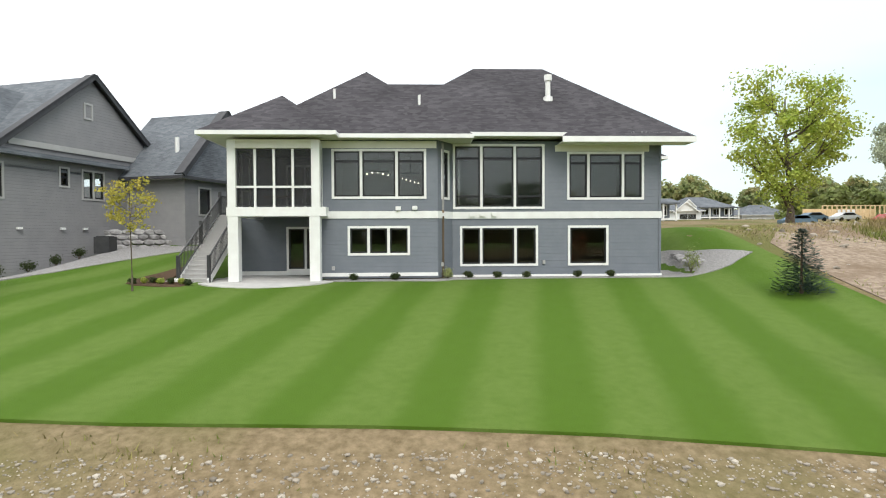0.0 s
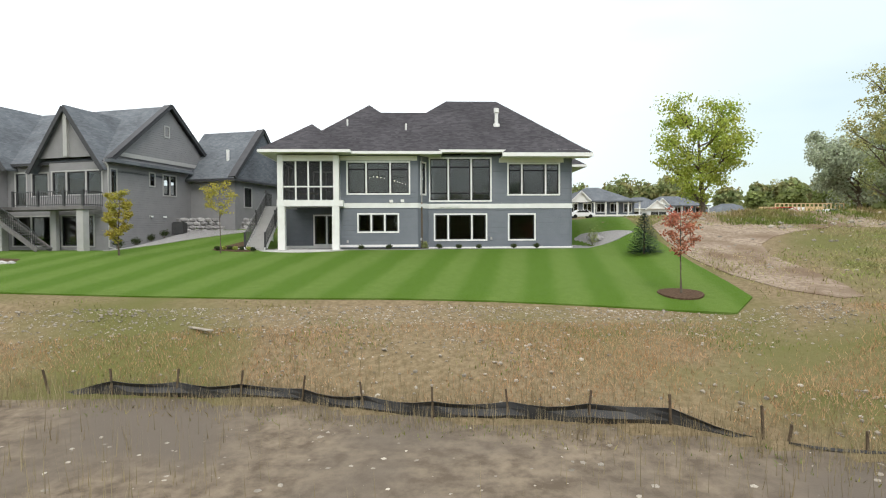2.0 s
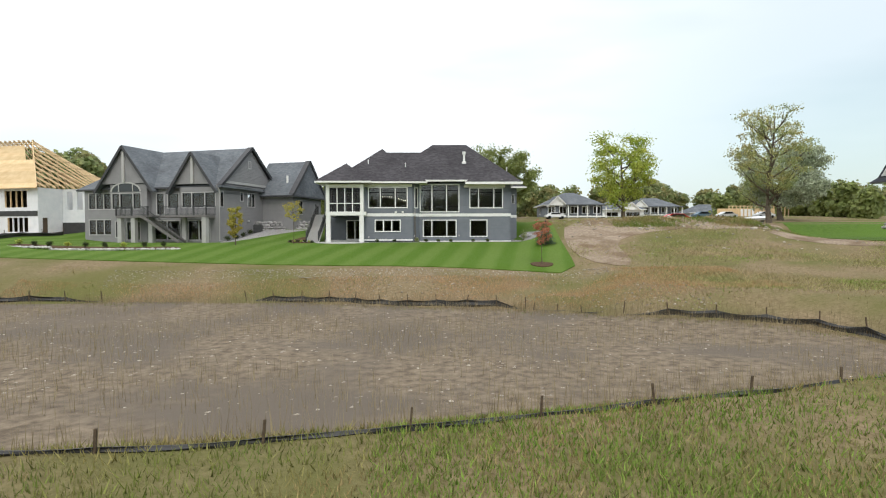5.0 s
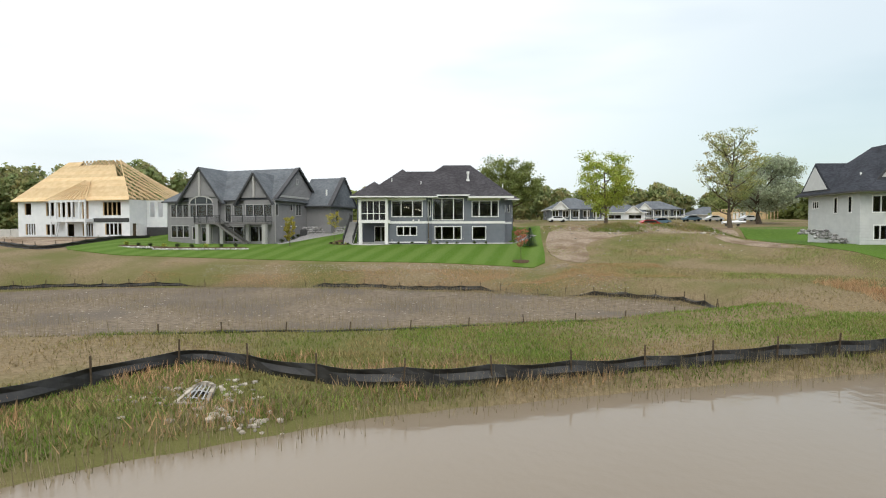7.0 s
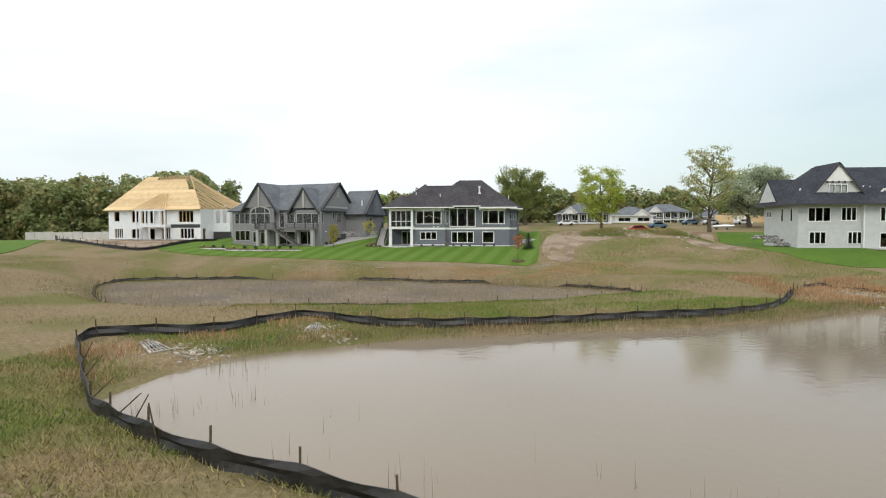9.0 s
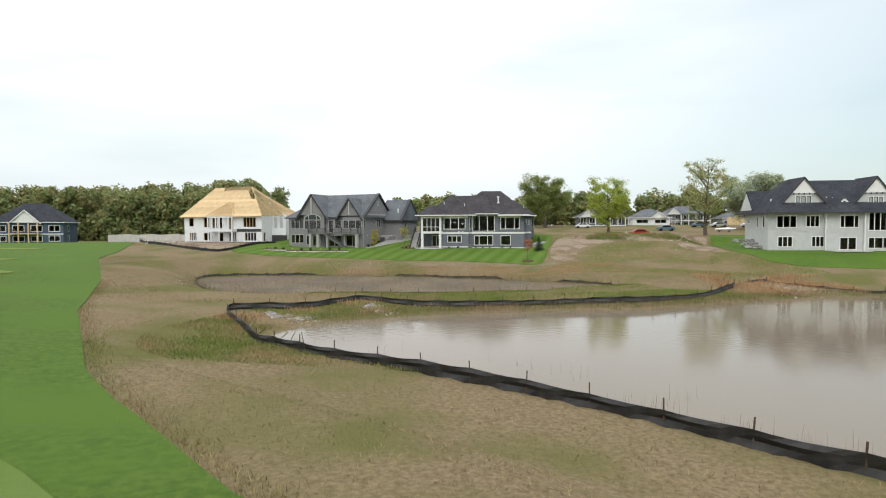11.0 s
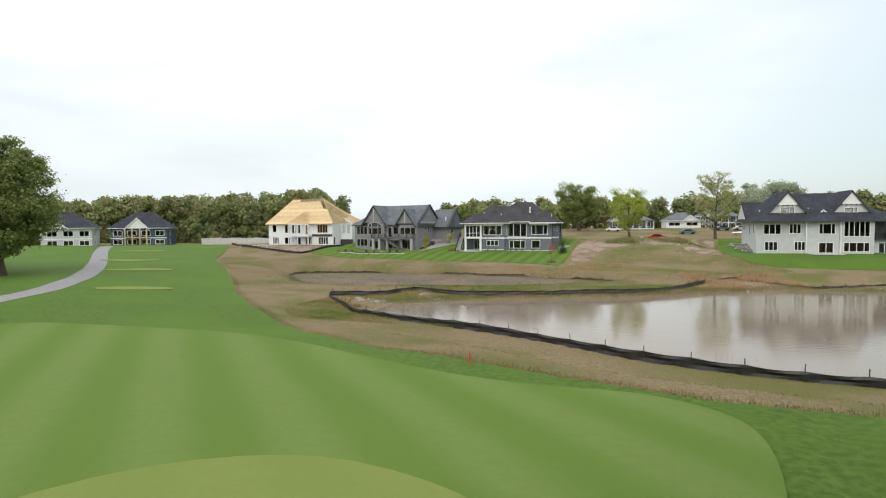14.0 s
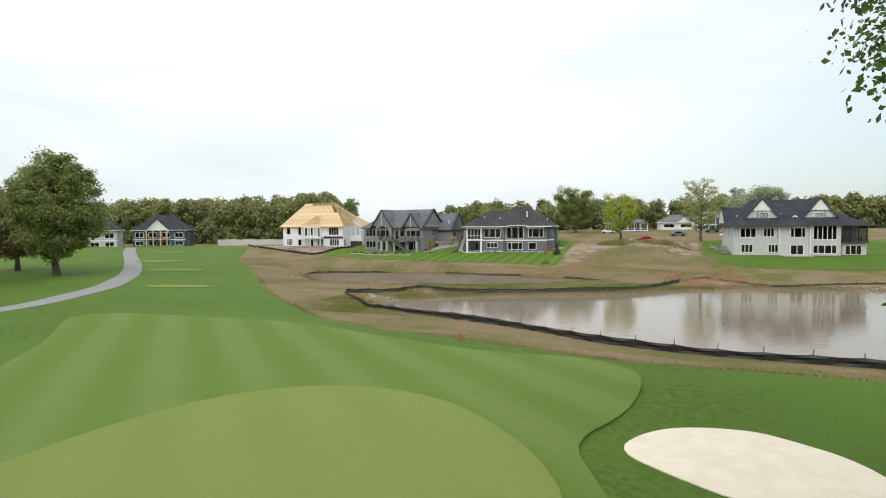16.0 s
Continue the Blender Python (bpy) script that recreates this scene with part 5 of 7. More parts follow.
box_part("porch_back", (20.0, 24.8, 5, 5.2, 2.8, 6.1), PALE_SIDING, pale)
box_part("porch_floor", (19.9, 25.0, 0.4, 6, 2.6, 2.82), DARK_METAL, pale)
rail(pale, (20.0, 0.5), (24.9, 0.5), 2.82, BLACK)
wall(pale, (24.8, 8), (0.2, 9.5), 0, 6.1, PALE_SIDING)
facade(pale, (0.2, 9.5), (0, 0), 0, 6.1, PALE_SIDING, [((5.0, 5.7, 3.7, 5.7), (), ()), ((7.5, 8.2, 3.7, 5.7), (), ()), ((0.8, 2.2, 4.4, 5.4), (0.33, 0.66), ())])
# interior shade comes from the dark lining colour here as well
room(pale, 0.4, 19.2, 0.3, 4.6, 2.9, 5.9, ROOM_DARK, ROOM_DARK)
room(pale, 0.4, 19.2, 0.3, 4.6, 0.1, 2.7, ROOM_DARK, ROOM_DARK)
hip(pale, -0.9, 20.6, -1.2, 10.4, 6.2, 11.6, SHINGLE_DARK, span=(4.4, 17.0), board=DARK_BOARD, soffit=GREY_TRIM)
hip(pale, -0.6, 7.0, 4.2, 9.8, 6.6, 10.1, SHINGLE_DARK, ends=(False, True), board=DARK_BOARD, soffit=GREY_TRIM)
bm = bmesh.new()
v = [bm.verts.new((x, y, z)) for x in (-0.68, -0.56) for y, z in ((4.7, 6.7), (9.3, 6.7), (7.0, 9.6))]
bm.faces.new(v[:3])
bm.faces.new(v[3:][::-1])
for i in range(3):
    bm.faces.new((v[i], v[(i + 1) % 3], v[3 + (i + 1) % 3], v[3 + i]))
part("gable_wall", bm, PALE_SIDING, pale)
hip(pale, 14.0, 25.6, -0.2, 10.0, 6.15, 9.0, SHINGLE_DARK, board=DARK_BOARD, soffit=GREY_TRIM)
front_gable(pale, 5.5, 3.6, 0.2, 6.0, 7.45, 11.9, SHINGLE_DARK, PALE_SIDING, DARK_BOARD, 0.45)
front_gable(pale, 16.2, 3.5, 0.2, 6.0, 7.4, 11.9, SHINGLE_DARK, PALE_SIDING, DARK_BOARD, 0.45)
front_gable(pale, 11.7, 1.0, 0.6, 4.0, 7.3, 8.4, SHINGLE_DARK, PALE_SIDING, WHITE, 0.25)
for xc in (5.5, 16.2):
    bm = bmesh.new()
    v = [bm.verts.new((x, y, z)) for y in (0.32, 0.44) for x, z in ((xc - 1.95, 9.25), (xc + 1.95, 9.25), (xc, 11.65))]
    bm.faces.new(v[:3])
    bm.faces.new(v[3:][::-1])
    for i in range(3):
        bm.faces.new((v[i], v[(i + 1) % 3], v[3 + (i + 1) % 3], v[3 + i]))
    fill = part("gable_fill", bm, WHITE, pale, "white boarded gable peak")
    for k in range(-2, 3):
        box_part("bracket", (xc + 0.8 * k - 0.07, xc + 0.8 * k + 0.07, 0.2, 0.34, 9.05, 9.3), DARK_BOARD, fill)
for xc, w, z0, z1 in ((5.5, 2.5, 7.6, 8.9), (16.2, 2.2, 7.6, 8.7), (11.7, 0.6, 7.35, 7.95)):
    yy = 0.44 if xc != 11.7 else 0.84
    window(pale, (xc - w / 2, yy), (xc + w / 2, yy), (0.0, w, z0, z1), (0.33, 0.66) if w > 1 else (), ())
for x, z in ((1.0, 7.9), (9.4, 8.2), (10.3, 8.1)):
    bm = bmesh.new()
    tube(bm, [(x, 1.4, z - 0.4), (x, 1.4, z + 0.5)], [0.1, 0.1], 8)
    part("vent_pipe", bm, WHITE, pale)
box_part("patio_slab", (8.8, 14.0, -3.0, -0.4, -0.05, 0.08), CONCRETE, pale)


def plain_house(at, turn, w, d, z, eave, top, wall_mat, roof_mat, label, lower=True, gable=None, storeys=None, wins=4, trim=WHITE):
    """A house further off: walls with real window openings, hip roof, a front gable."""
    h = thing("house", label, "house", (*at, z), turn)
    levels = ([(0.5, 2.2)] if lower else []) + [((3.3 if lower else 0.8), (5.2 if lower else 2.3))]
    ops = []
    for z0, z1 in levels:
        for k in range(wins):
            c = w * (k + 0.5) / wins
            ops.append(((c - w / wins * 0.33, c + w / wins * 0.33, z0, z1), (0.5,), ()))
    facade(h, (0, 0), (w, 0), 0, eave, wall_mat, ops, trim=trim, casing=0.16)
    side = [((d * 0.3, d * 0.3 + 1.2, z0, z1), (), ()) for z0, z1 in levels]
    facade(h, (w, 0), (w, d), 0, eave, wall_mat if trim == WHITE else WHITE, side, trim=trim)
    wall(h, (w, d), (0, d), 0, eave, wall_mat)
    facade(h, (0, d), (0, 0), 0, eave, wall_mat, side, trim=trim)
    for z0, z1 in levels:
        # dark lining colour in place of real indoor shade
        room(h, 0.4, w - 0.4, 0.3, min(4, d - 0.5), z0 - 0.4, min(z1 + 0.5, eave - 0.15), ROOM_DARK, ROOM_DARK)
    if lower:
        box_part("belly_band", (-0.02, w + 0.02, -0.05, -0.01, 2.5, 2.8), WHITE, h)
    hip(h, -0.7, w + 0.7, -0.7, d + 0.7, eave + 0.1, top, roof_mat)
    if gable:
        front_gable(h, gable[0], gable[1], -1.0, d * 0.45, eave + 0.1, gable[2], roof_mat, WHITE, WHITE, 0.4)
    return h


blue = plain_house((-136.5, 28.7), 24, 17.5, 12, 0.1, 6.0, 11.6, BLUE_SIDING, SHINGLE_DARK, "navy two-storey house with white trim and timber porch", gable=(8.4, 3.6, 9.6))
for x in (5.0, 7.2, 9.6, 11.8):
    box_part("porch_post", (x - 0.15, x + 0.15, -2.0, -1.7, 0, 6.0), LUMBER, blue, "timber porch post")
box_part("balcony", (4.8, 12.0, -2.0, -0.06, 2.7, 2.95), LUMBER, blue)
rail(blue, (4.8, -1.95), (12.0, -1.95), 2.95, DARK_METAL)
plain_house((-146, 7), 34, 17, 12, 0.2, 6.0, 11.2, PALE_SIDING, SHINGLE_DARK, "grey two-storey house beside the cart path", gable=(6.5, 4.2, 9.4))
for spot, w, z, gable, words in (((28.5, 70.0), 13.5, 2.0, (2.6, 2.2, 7.6), "slate-grey two-level house with white porch posts"), ((69, 126), 16.5, 4.0, (3.2, 2.4, 7.8), "slate-blue two-level house with white porch and posts")):
    h = plain_house(spot, 0, w, 11, z, 5.4, 8.7, SIDING, SHINGLE_GREY, words, gable=gable, wins=5)
    box_part("porch_deck", (w * 0.35, w + 0.4, -2.2, -0.06, 2.5, 2.85), WHITE, h, "white porch deck")
    for k in range(5):
        x = w * 0.35 + (w * 0.65 + 0.1) * k / 4
        box_part("porch_post", (x, x + 0.25, -2.15, -1.9, -0.6, 2.5), WHITE, h, "white post")
        box_part("porch_post", (x, x + 0.25, -2.15, -1.9, 2.85, 5.3), WHITE, h, "white post")
    box_part("porch_roof", (w * 0.35 - 0.2, w + 0.7, -2.5, -0.75, 5.3, 5.55), SHINGLE_GREY, h)
plain_house((52, 104), 0, 13.0, 10, 4.7, 2.9, 6.2, WRAP, SHINGLE_GREY, "white garage with a grey roof", lower=False, gable=(9, 2.8, 5.2), wins=2)
plain_house((96, 140), 0, 16.0, 12, 4.6, 3.2, 6.6, PALE_SIDING, SHINGLE_GREY, "distant pale house with a grey roof", lower=False, wins=4)
plain_house((-4.5, 112), 0, 16.0, 12, 4.6, 3.4, 7.8, PALE_SIDING, SHINGLE_GREY, "distant house behind the roofs", lower=False, wins=4)
# framing in the distance
stick = thing("framed_house", "bare lumber wall frames of a house just begun", "house", (80, 84, ground_at(88, 86)))
for k in range(17):
    x = k * 1.0
    bm = bmesh.new()
    bx(bm, x - 0.12, x + 0.12, 0, 0.15, 0, 3.0)
    part("stud", bm, LUMBER, stick)
for z in (0.05, 2.9):
    box_part("plate", (-0.1, 16.1, -0.02, 0.17, z, z + 0.18), LUMBER, stick)
box_part("sheathing", (0, 16, 6, 6.1, 0, 2.6), OSB, stick)
box_part("sheathing", (3, 7, 0.2, 0.25, 0, 2.2), WRAP, stick)

# ---------------------------------------------------------------- plants
RNG = np.random.default_rng(7)


def ball(n, rng=RNG):
    v = rng.normal(size=(n, 3))
    return v / np.linalg.norm(v, axis=1)[:, None]


def crown_mesh(name, blobs, per, size, material, parent, shell=0.6, flat=0.35, jitter=0.24, **tags):
    """Leaves in clumps: blobs are (centre, radii)."""
    cs, us, vs = [], [], []
    for c, r in blobs:
        d = ball(per)
        rad = RNG.uniform(shell ** 3, 1, per) ** (1 / 3) * RNG.normal(1.0, jitter, per)
        p = np.array(c) + d * rad[:, None] * np.array(r)
        n = d + RNG.normal(scale=0.6, size=(per, 3)) + (0, 0, flat)
        n /= np.linalg.norm(n, axis=1)[:, None]
        u = np.cross(n, ball(per))
        u /= np.linalg.norm(u, axis=1)[:, None] + 1e-9
        w = np.cross(n, u)
        s = size * RNG.uniform(0.6, 1.3, per)[:, None]
        cs.append(p), us.append(u * s * 0.6), vs.append(w * s)
    return quads_mesh(name, np.concatenate(cs), np.concatenate(us), np.concatenate(vs), material, parent, **tags)


def tree(name, at, tall, wide, bole, trunk_r, leaf_mat, label, limbs=9, leaf=0.28, per=220, blobs=26, lean=0.0, clump=0.26, open_=0.0, group="", base_z=None):
    """A tapered trunk with forking limbs, and a crown of leaf clumps round the limb ends."""
    z0 = ground_at(*at) - 0.05 if base_z is None else base_z
    t = thing(name, label, "tree", (at[0], at[1], z0), RNG.uniform(0, 360), group)
    bm = bmesh.new()
    top = Vector((lean, 0, tall * 0.86))
    pts = [Vector((lean * f * f + 0.15 * trunk_r * 6 * math.sin(5 * f), 0.1 * trunk_r * 6 * math.sin(4 * f + 1), tall * 0.86 * f)) for f in np.linspace(0, 1, 7)]
    tube(bm, pts, [trunk_r * (1.35 if i == 0 else 1 - 0.14 * i) for i in range(7)], 9)
    ends = []
    for k in range(limbs):
        f = bole / tall + (0.8 - bole / tall) * (k + 0.5) / limbs
        a = k * 2.4 + RNG.uniform(-0.4, 0.4)
        o = Vector((lean * f * f, 0, tall * f))
        reach = wide / 2 * RNG.uniform(0.6, 0.95) * math.sin(math.pi * min(0.95, 0.25 + 0.7 * (f - bole / tall) / (1 - bole / tall + 1e-6)))
        e = o + Vector((math.cos(a) * reach, math.sin(a) * reach, reach * RNG.uniform(0.45, 1.0)))
        mid = (o + e) / 2 + Vector((0, 0, -0.08 * reach))
        r = trunk_r * 0.5 * (1 - 0.5 * f)
        tube(bm, [o, mid, e], [r, r * 0.65, r * 0.2], 6)
        ends += [e, mid.lerp(e, 0.5)]
        for s in (-1, 1):
            g = e.lerp(mid, 0.4) + Vector((math.cos(a + s) * reach * 0.4, math.sin(a + s) * reach * 0.4, reach * 0.3))
            tube(bm, [mid, g], [r * 0.45, r * 0.12], 5)
            ends.append(g)
    part("trunk", bm, BARK, t, "furrowed grey-brown trunk and limbs")
    c0, ch = (tall + bole) / 2, (tall - bole) / 2
    bl = []
    for k in range(blobs):
        if k < len(ends):
            c = np.array(ends[k])
        else:
            d = ball(1)[0] * RNG.uniform(0.45, 0.92)
            c = np.array((lean * 0.8, 0, c0)) + d * (wide / 2, wide / 2, ch)
        k2 = clump * wide * RNG.uniform(0.6, 1.15)
        bl.append((c, (k2, k2, k2 * RNG.uniform(0.6, 0.9))))
    crown_mesh("crown", bl, per, leaf, leaf_mat, t, shell=0.3 + open_)
    return t


def conifer(at, tall, wide, label):
    z0 = ground_at(*at) + 0.02
    t = thing("spruce", label, "tree", (at[0], at[1], z0))
    bm = bmesh.new()
    tube(bm, [(0, 0, 0), (0, 0, tall * 0.95)], [0.07, 0.015], 7)
    part("trunk", bm, BARK, t)
    cs, us, vs = [], [], []
    for k in range(26):
        f = k / 26
        z, r = tall * (0.08 + 0.9 * f), wide / 2 * (1 - f) ** 0.65
        for j in range(max(4, int(16 * (1 - f)))):
            a = j * 2 * math.pi / max(4, int(16 * (1 - f))) + k * 0.7 + RNG.uniform(-0.2, 0.2)
            for s in np.linspace(0.25, 1.0, 6):
                rr = r * s * RNG.uniform(0.85, 1.12)
                c = np.array((math.cos(a) * rr, math.sin(a) * rr, z - 0.10 * s + RNG.uniform(-0.04, 0.04)))
                for _ in range(5):
                    b = a + RNG.uniform(-0.8, 0.8)
                    d = np.array((math.cos(b), math.sin(b), RNG.uniform(-0.1, 0.5)))
                    cs.append(c), vs.append(d * 0.11), us.append(np.array((-math.sin(b), math.cos(b), 0.2)) * 0.026)
    quads_mesh("needles", np.array(cs), np.array(us), np.array(vs), NEEDLE, t, label="short blue-green needles on drooping boughs")
    return t


def shrub(at, r, tall, material, label, name="shrub", group="shrubs along the wall", z=None, per=240, leaf=0.05):
    t = thing(name, label, "shrub", (at[0], at[1], (ground_at(*at) if z is None else z) + 0.08), RNG.uniform(0, 360), group)
    bm = bmesh.new()
    for k in range(5):
        a = k * 1.26
        tube(bm, [(0, 0, 0), (math.cos(a) * r * 0.5, math.sin(a) * r * 0.5, tall * 0.7)], [0.015, 0.005], 5)
    part("stems", bm, BARK, t)
    bl = [((RNG.uniform(-0.4, 0.4) * r, RNG.uniform(-0.4, 0.4) * r, tall * RNG.uniform(0.4, 0.7)), (r * 0.65, r * 0.65, tall * 0.36)) for _ in range(6)]
    crown_mesh("foliage", bl, per // 3, leaf, material, t, shell=0.3)
    return t


for x, y in ((-4.6, -1.5), (-2.75, -1.55), (0.62, -0.55), (1.95, -0.55), (3.4, -0.55), (5.75, -0.55), (7.35, -0.55)):
    shrub((x, y), 0.24, 0.34, SHRUB, "small dark clipped shrub in the gravel strip")
for k in range(7):
    shrub((-13.5 + 0.38 * k, -3.1 + 0.12 * (k % 3)), 0.16, 0.25, LEAF_LIME if k % 2 else SHRUB, "low young perennial in the mulch bed", "perennial", "perennials by the stair")
shrub((11.4, -0.2), 0.55, 1.3, LEAF_OAK, "loose green bush at the house corner", "bush", "")
shrub((-0.35, -1.0), 0.25, 0.6, LEAF_GOLD, "brownish ornamental shrub at the bay corner", "shrub", "")
conifer((12.6, -6.3), 2.6, 2.0, "small dense blue-green spruce on the lawn")
tree("maple", (10.35, -15.6), 4.2, 1.6, 1.6, 0.045, LEAF_RED, "young maple with sparse red autumn leaves", limbs=8, leaf=0.075, per=17, blobs=64, clump=0.15)
drape("mulch_ring", [(10.35 + 0.95 * math.cos(a), -15.6 + 0.85 * math.sin(a)) for a in np.linspace(0, 2 * math.pi, 16, endpoint=False)], MULCH, 0.12, 0.4, "round mulch ring at the foot of the maple", "garden bed")
tree("birch", (-18.4, -5.2), 4.4, 1.5, 0.7, 0.05, LEAF_YELLOW, "slim young tree with yellow-green leaves", limbs=10, leaf=0.07, per=60, blobs=80, clump=0.15)
tree("birch", (-12.8, -4.5), 4.7, 2.2, 2.1, 0.035, LEAF_YELLOW, "young tree with thin golden leaves on the lawn", limbs=9, leaf=0.075, per=16, blobs=70, clump=0.11)
tree("maple", (29.0, 19.0), 13.1, 9.6, 2.0, 0.34, LEAF_LIME, "tall yellow-green maple on the empty lot", limbs=13, leaf=0.17, per=125, blobs=110, clump=0.125)
tree("cottonwood", (49.0, 16.0), 17.3, 10.5, 2.0, 0.34, LEAF_GOLD, "tall thin cottonwood turning gold", limbs=20, leaf=0.15, per=52, blobs=230, clump=0.085)
tree("willow", (72.0, 50.0), 13.5, 17.0, 2.0, 0.5, LEAF_SILVER, "broad silvery willow beyond the lots", limbs=12, leaf=0.3, per=200, blobs=110, clump=0.11)
tree("ash", (17.7, 64.0), 14.5, 15.5, 2.5, 0.45, LEAF_OAK, "broad green ash behind the houses", limbs=12, leaf=0.24, per=200, blobs=130, clump=0.115)
tree("maple", (-64.5, -67.5), 19.3, 14.5, 1.8, 0.5, LEAF_OAK, "large dense dull-green maple beside the cart path", limbs=12, leaf=0.22, per=300, blobs=210, clump=0.12)
tree("oak", (-78, -63), 14.5, 12.5, 2.0, 0.4, LEAF_BROWN, "oak with brownish autumn leaves beside the cart path", limbs=11, leaf=0.22, per=290, blobs=150, clump=0.13)
tree("oak", (-65, -84), 12.5, 9.5, 1.6, 0.4, LEAF_BROWN, "oak with brownish autumn leaves beside the cart path", limbs=11, leaf=0.22, per=290, blobs=150, clump=0.13)
tree("maple", (26.7, -130.7), 18.0, 16.0, 4.0, 0.45, LEAF_NEAR, "tall dark-leaved maple overhanging the green", limbs=16, leaf=0.085, per=850, blobs=150, clump=0.085)


def woods(name, spots, label, material=LEAF_WOOD, leaf=0.8, per=200):
    """Far woods: crowns of leaf clumps on stems, one mass."""
    bl, bm = [], bmesh.new()
    for x, y, tall, wide in spots:
        z = ground_at(x, y)
        tube(bm, [(x, y, z), (x, y, z + tall * 0.6)], [0.3, 0.15], 5)
        for j in range(11):
            a, r = RNG.uniform(0, 6.28), wide / 2 * RNG.uniform(0.1, 0.8) * (1 - 0.5 * (j / 10) ** 2)
            k = wide * RNG.uniform(0.2, 0.32)
            bl.append(((x + math.cos(a) * r, y + math.sin(a) * r, z + tall * (0.05 + 0.8 * j / 10)), (k, k, k * 0.85)))
    crown_mesh(name, bl, per, leaf, material, None, shell=0.3, jitter=0.1, label=label, category="woods", kind="stuff")
    part("wood_stems", bm, BARK, None, "grey stems of the far woods", "woods", kind="stuff")


woods("woods", [(x, 66 + row + 0.1 * abs(x + 60) + RNG.uniform(-4, 4), RNG.uniform(17, 21) + row * 0.15, RNG.uniform(10, 14)) for row in (0, 11) for x in np.arange(-330, -74, 5.0)], "dense far woods in dull autumn green")
woods("woods", [(x, 160 + RNG.uniform(-12, 12), RNG.uniform(12, 17), RNG.uniform(11, 16)) for x in np.arange(-60, 330, 5.5)], "far belt of green trees behind the houses", leaf=0.95)
woods("woods", [(x, 118 + RNG.uniform(-8, 8), RNG.uniform(8, 12), RNG.uniform(9, 13)) for x in np.arange(-50, 14, 6)], "greener trees behind the roofs", LEAF_OAK)
woods("woods", [(x, -190 + RNG.uniform(-8, 8), RNG.uniform(14, 20), RNG.uniform(12, 16)) for x in np.arange(-160, 190, 7)], "trees on the far side of the course", leaf=0.95)
woods("woods", [(98 + RNG.uniform(-3, 3), y, RNG.uniform(5, 9), RNG.uniform(6, 9)) for y in np.arange(60, 120, 7)], "mixed trees behind the lots", LEAF_OAK)

# ---------------------------------------------------------------- fences


def silt_fence(pts, tall, label, every=3.0, sag=0.12, lean=0.06, fade=0.0):
    """Black fabric on stakes: a wavy double-sided sheet that follows the ground, and each stake a part."""
    p = np.array(pts, float)
    t = np.linspace(0, len(p) - 1, len(p) * 8)
    c = np.stack([np.interp(t, range(len(p)), p[:, k]) for k in (0, 1)], 1)
    for _ in range(6):
        c[1:-1] = (c[:-2] + 2 * c[1:-1] + c[2:]) / 4
    s = np.r_[0, np.cumsum(np.linalg.norm(np.diff(c, axis=0), axis=1))]
    ss = np.arange(0, s[-1], 0.5)
    c = np.stack([np.interp(ss, s, c[:, k]) for k in (0, 1)], 1)
    z = height(c[:, 0], c[:, 1])
    fence = thing("silt_fence", label, "fence", (float(c[0, 0]), float(c[0, 1]), float(z[0])))
    o = np.array((c[0, 0], c[0, 1], z[0]))
    d = np.gradient(c, axis=0)
    d /= np.linalg.norm(d, axis=1)[:, None]
    n = np.stack([-d[:, 1], d[:, 0]], 1)
    top = z + tall * (1 - sag * np.abs(np.sin(ss * math.pi / every)) + 0.1 * np.sin(ss * 0.37))
    if fade:
        top = z + (top - z) * (0.12 + 0.88 * smooth(0, fade, ss) * smooth(0, fade, ss[-1] - ss))
    rows = []
    for h, off in ((-0.1, 0.0), (0.35, 0.05), (0.7, -0.03), (1.0, 0.0)):
        w = off + 0.05 * np.sin(ss * 1.9 + 5 * h)
        for e in (-0.012, 0.012):
            q = c + n * (w + e)[:, None]
            rows.append(np.stack([q[:, 0], q[:, 1], np.where(h < 0, z - 0.1, z + (top - z) * h)], 1))
    k = len(ss)
    v = np.concatenate(rows) - o
    f = []
    for r in range(3):
        for e in (0, 1):
            a, b = (2 * r + e) * k, (2 * r + 2 + e) * k
            f += [(a + i, a + i + 1, b + i + 1, b + i) for i in range(k - 1)]
    f += [(6 * k + i, 6 * k + i + 1, 7 * k + i + 1, 7 * k + i) for i in range(k - 1)]
    mesh_from("fabric", v.tolist(), f, SILT, fence, label="sagging black fabric")
    m = bpy.data.meshes.new("stake")
    bm = bmesh.new()
    bx(bm, -0.025, 0.025, -0.025, 0.025, -0.3, tall + 0.38)
    bm.to_mesh(m)
    bm.free()
    m.materials.append(POST)
    for i in range(0, k, max(1, int(every / 0.5))):
        st = obj("stake", m, fence)
        st.location = (c[i, 0] - o[0] + n[i, 0] * 0.05, c[i, 1] - o[1] + n[i, 1] * 0.05, z[i] - o[2])
        st.rotation_euler = (RNG.uniform(-lean, lean), RNG.uniform(-lean, lean), 0)
    return fence


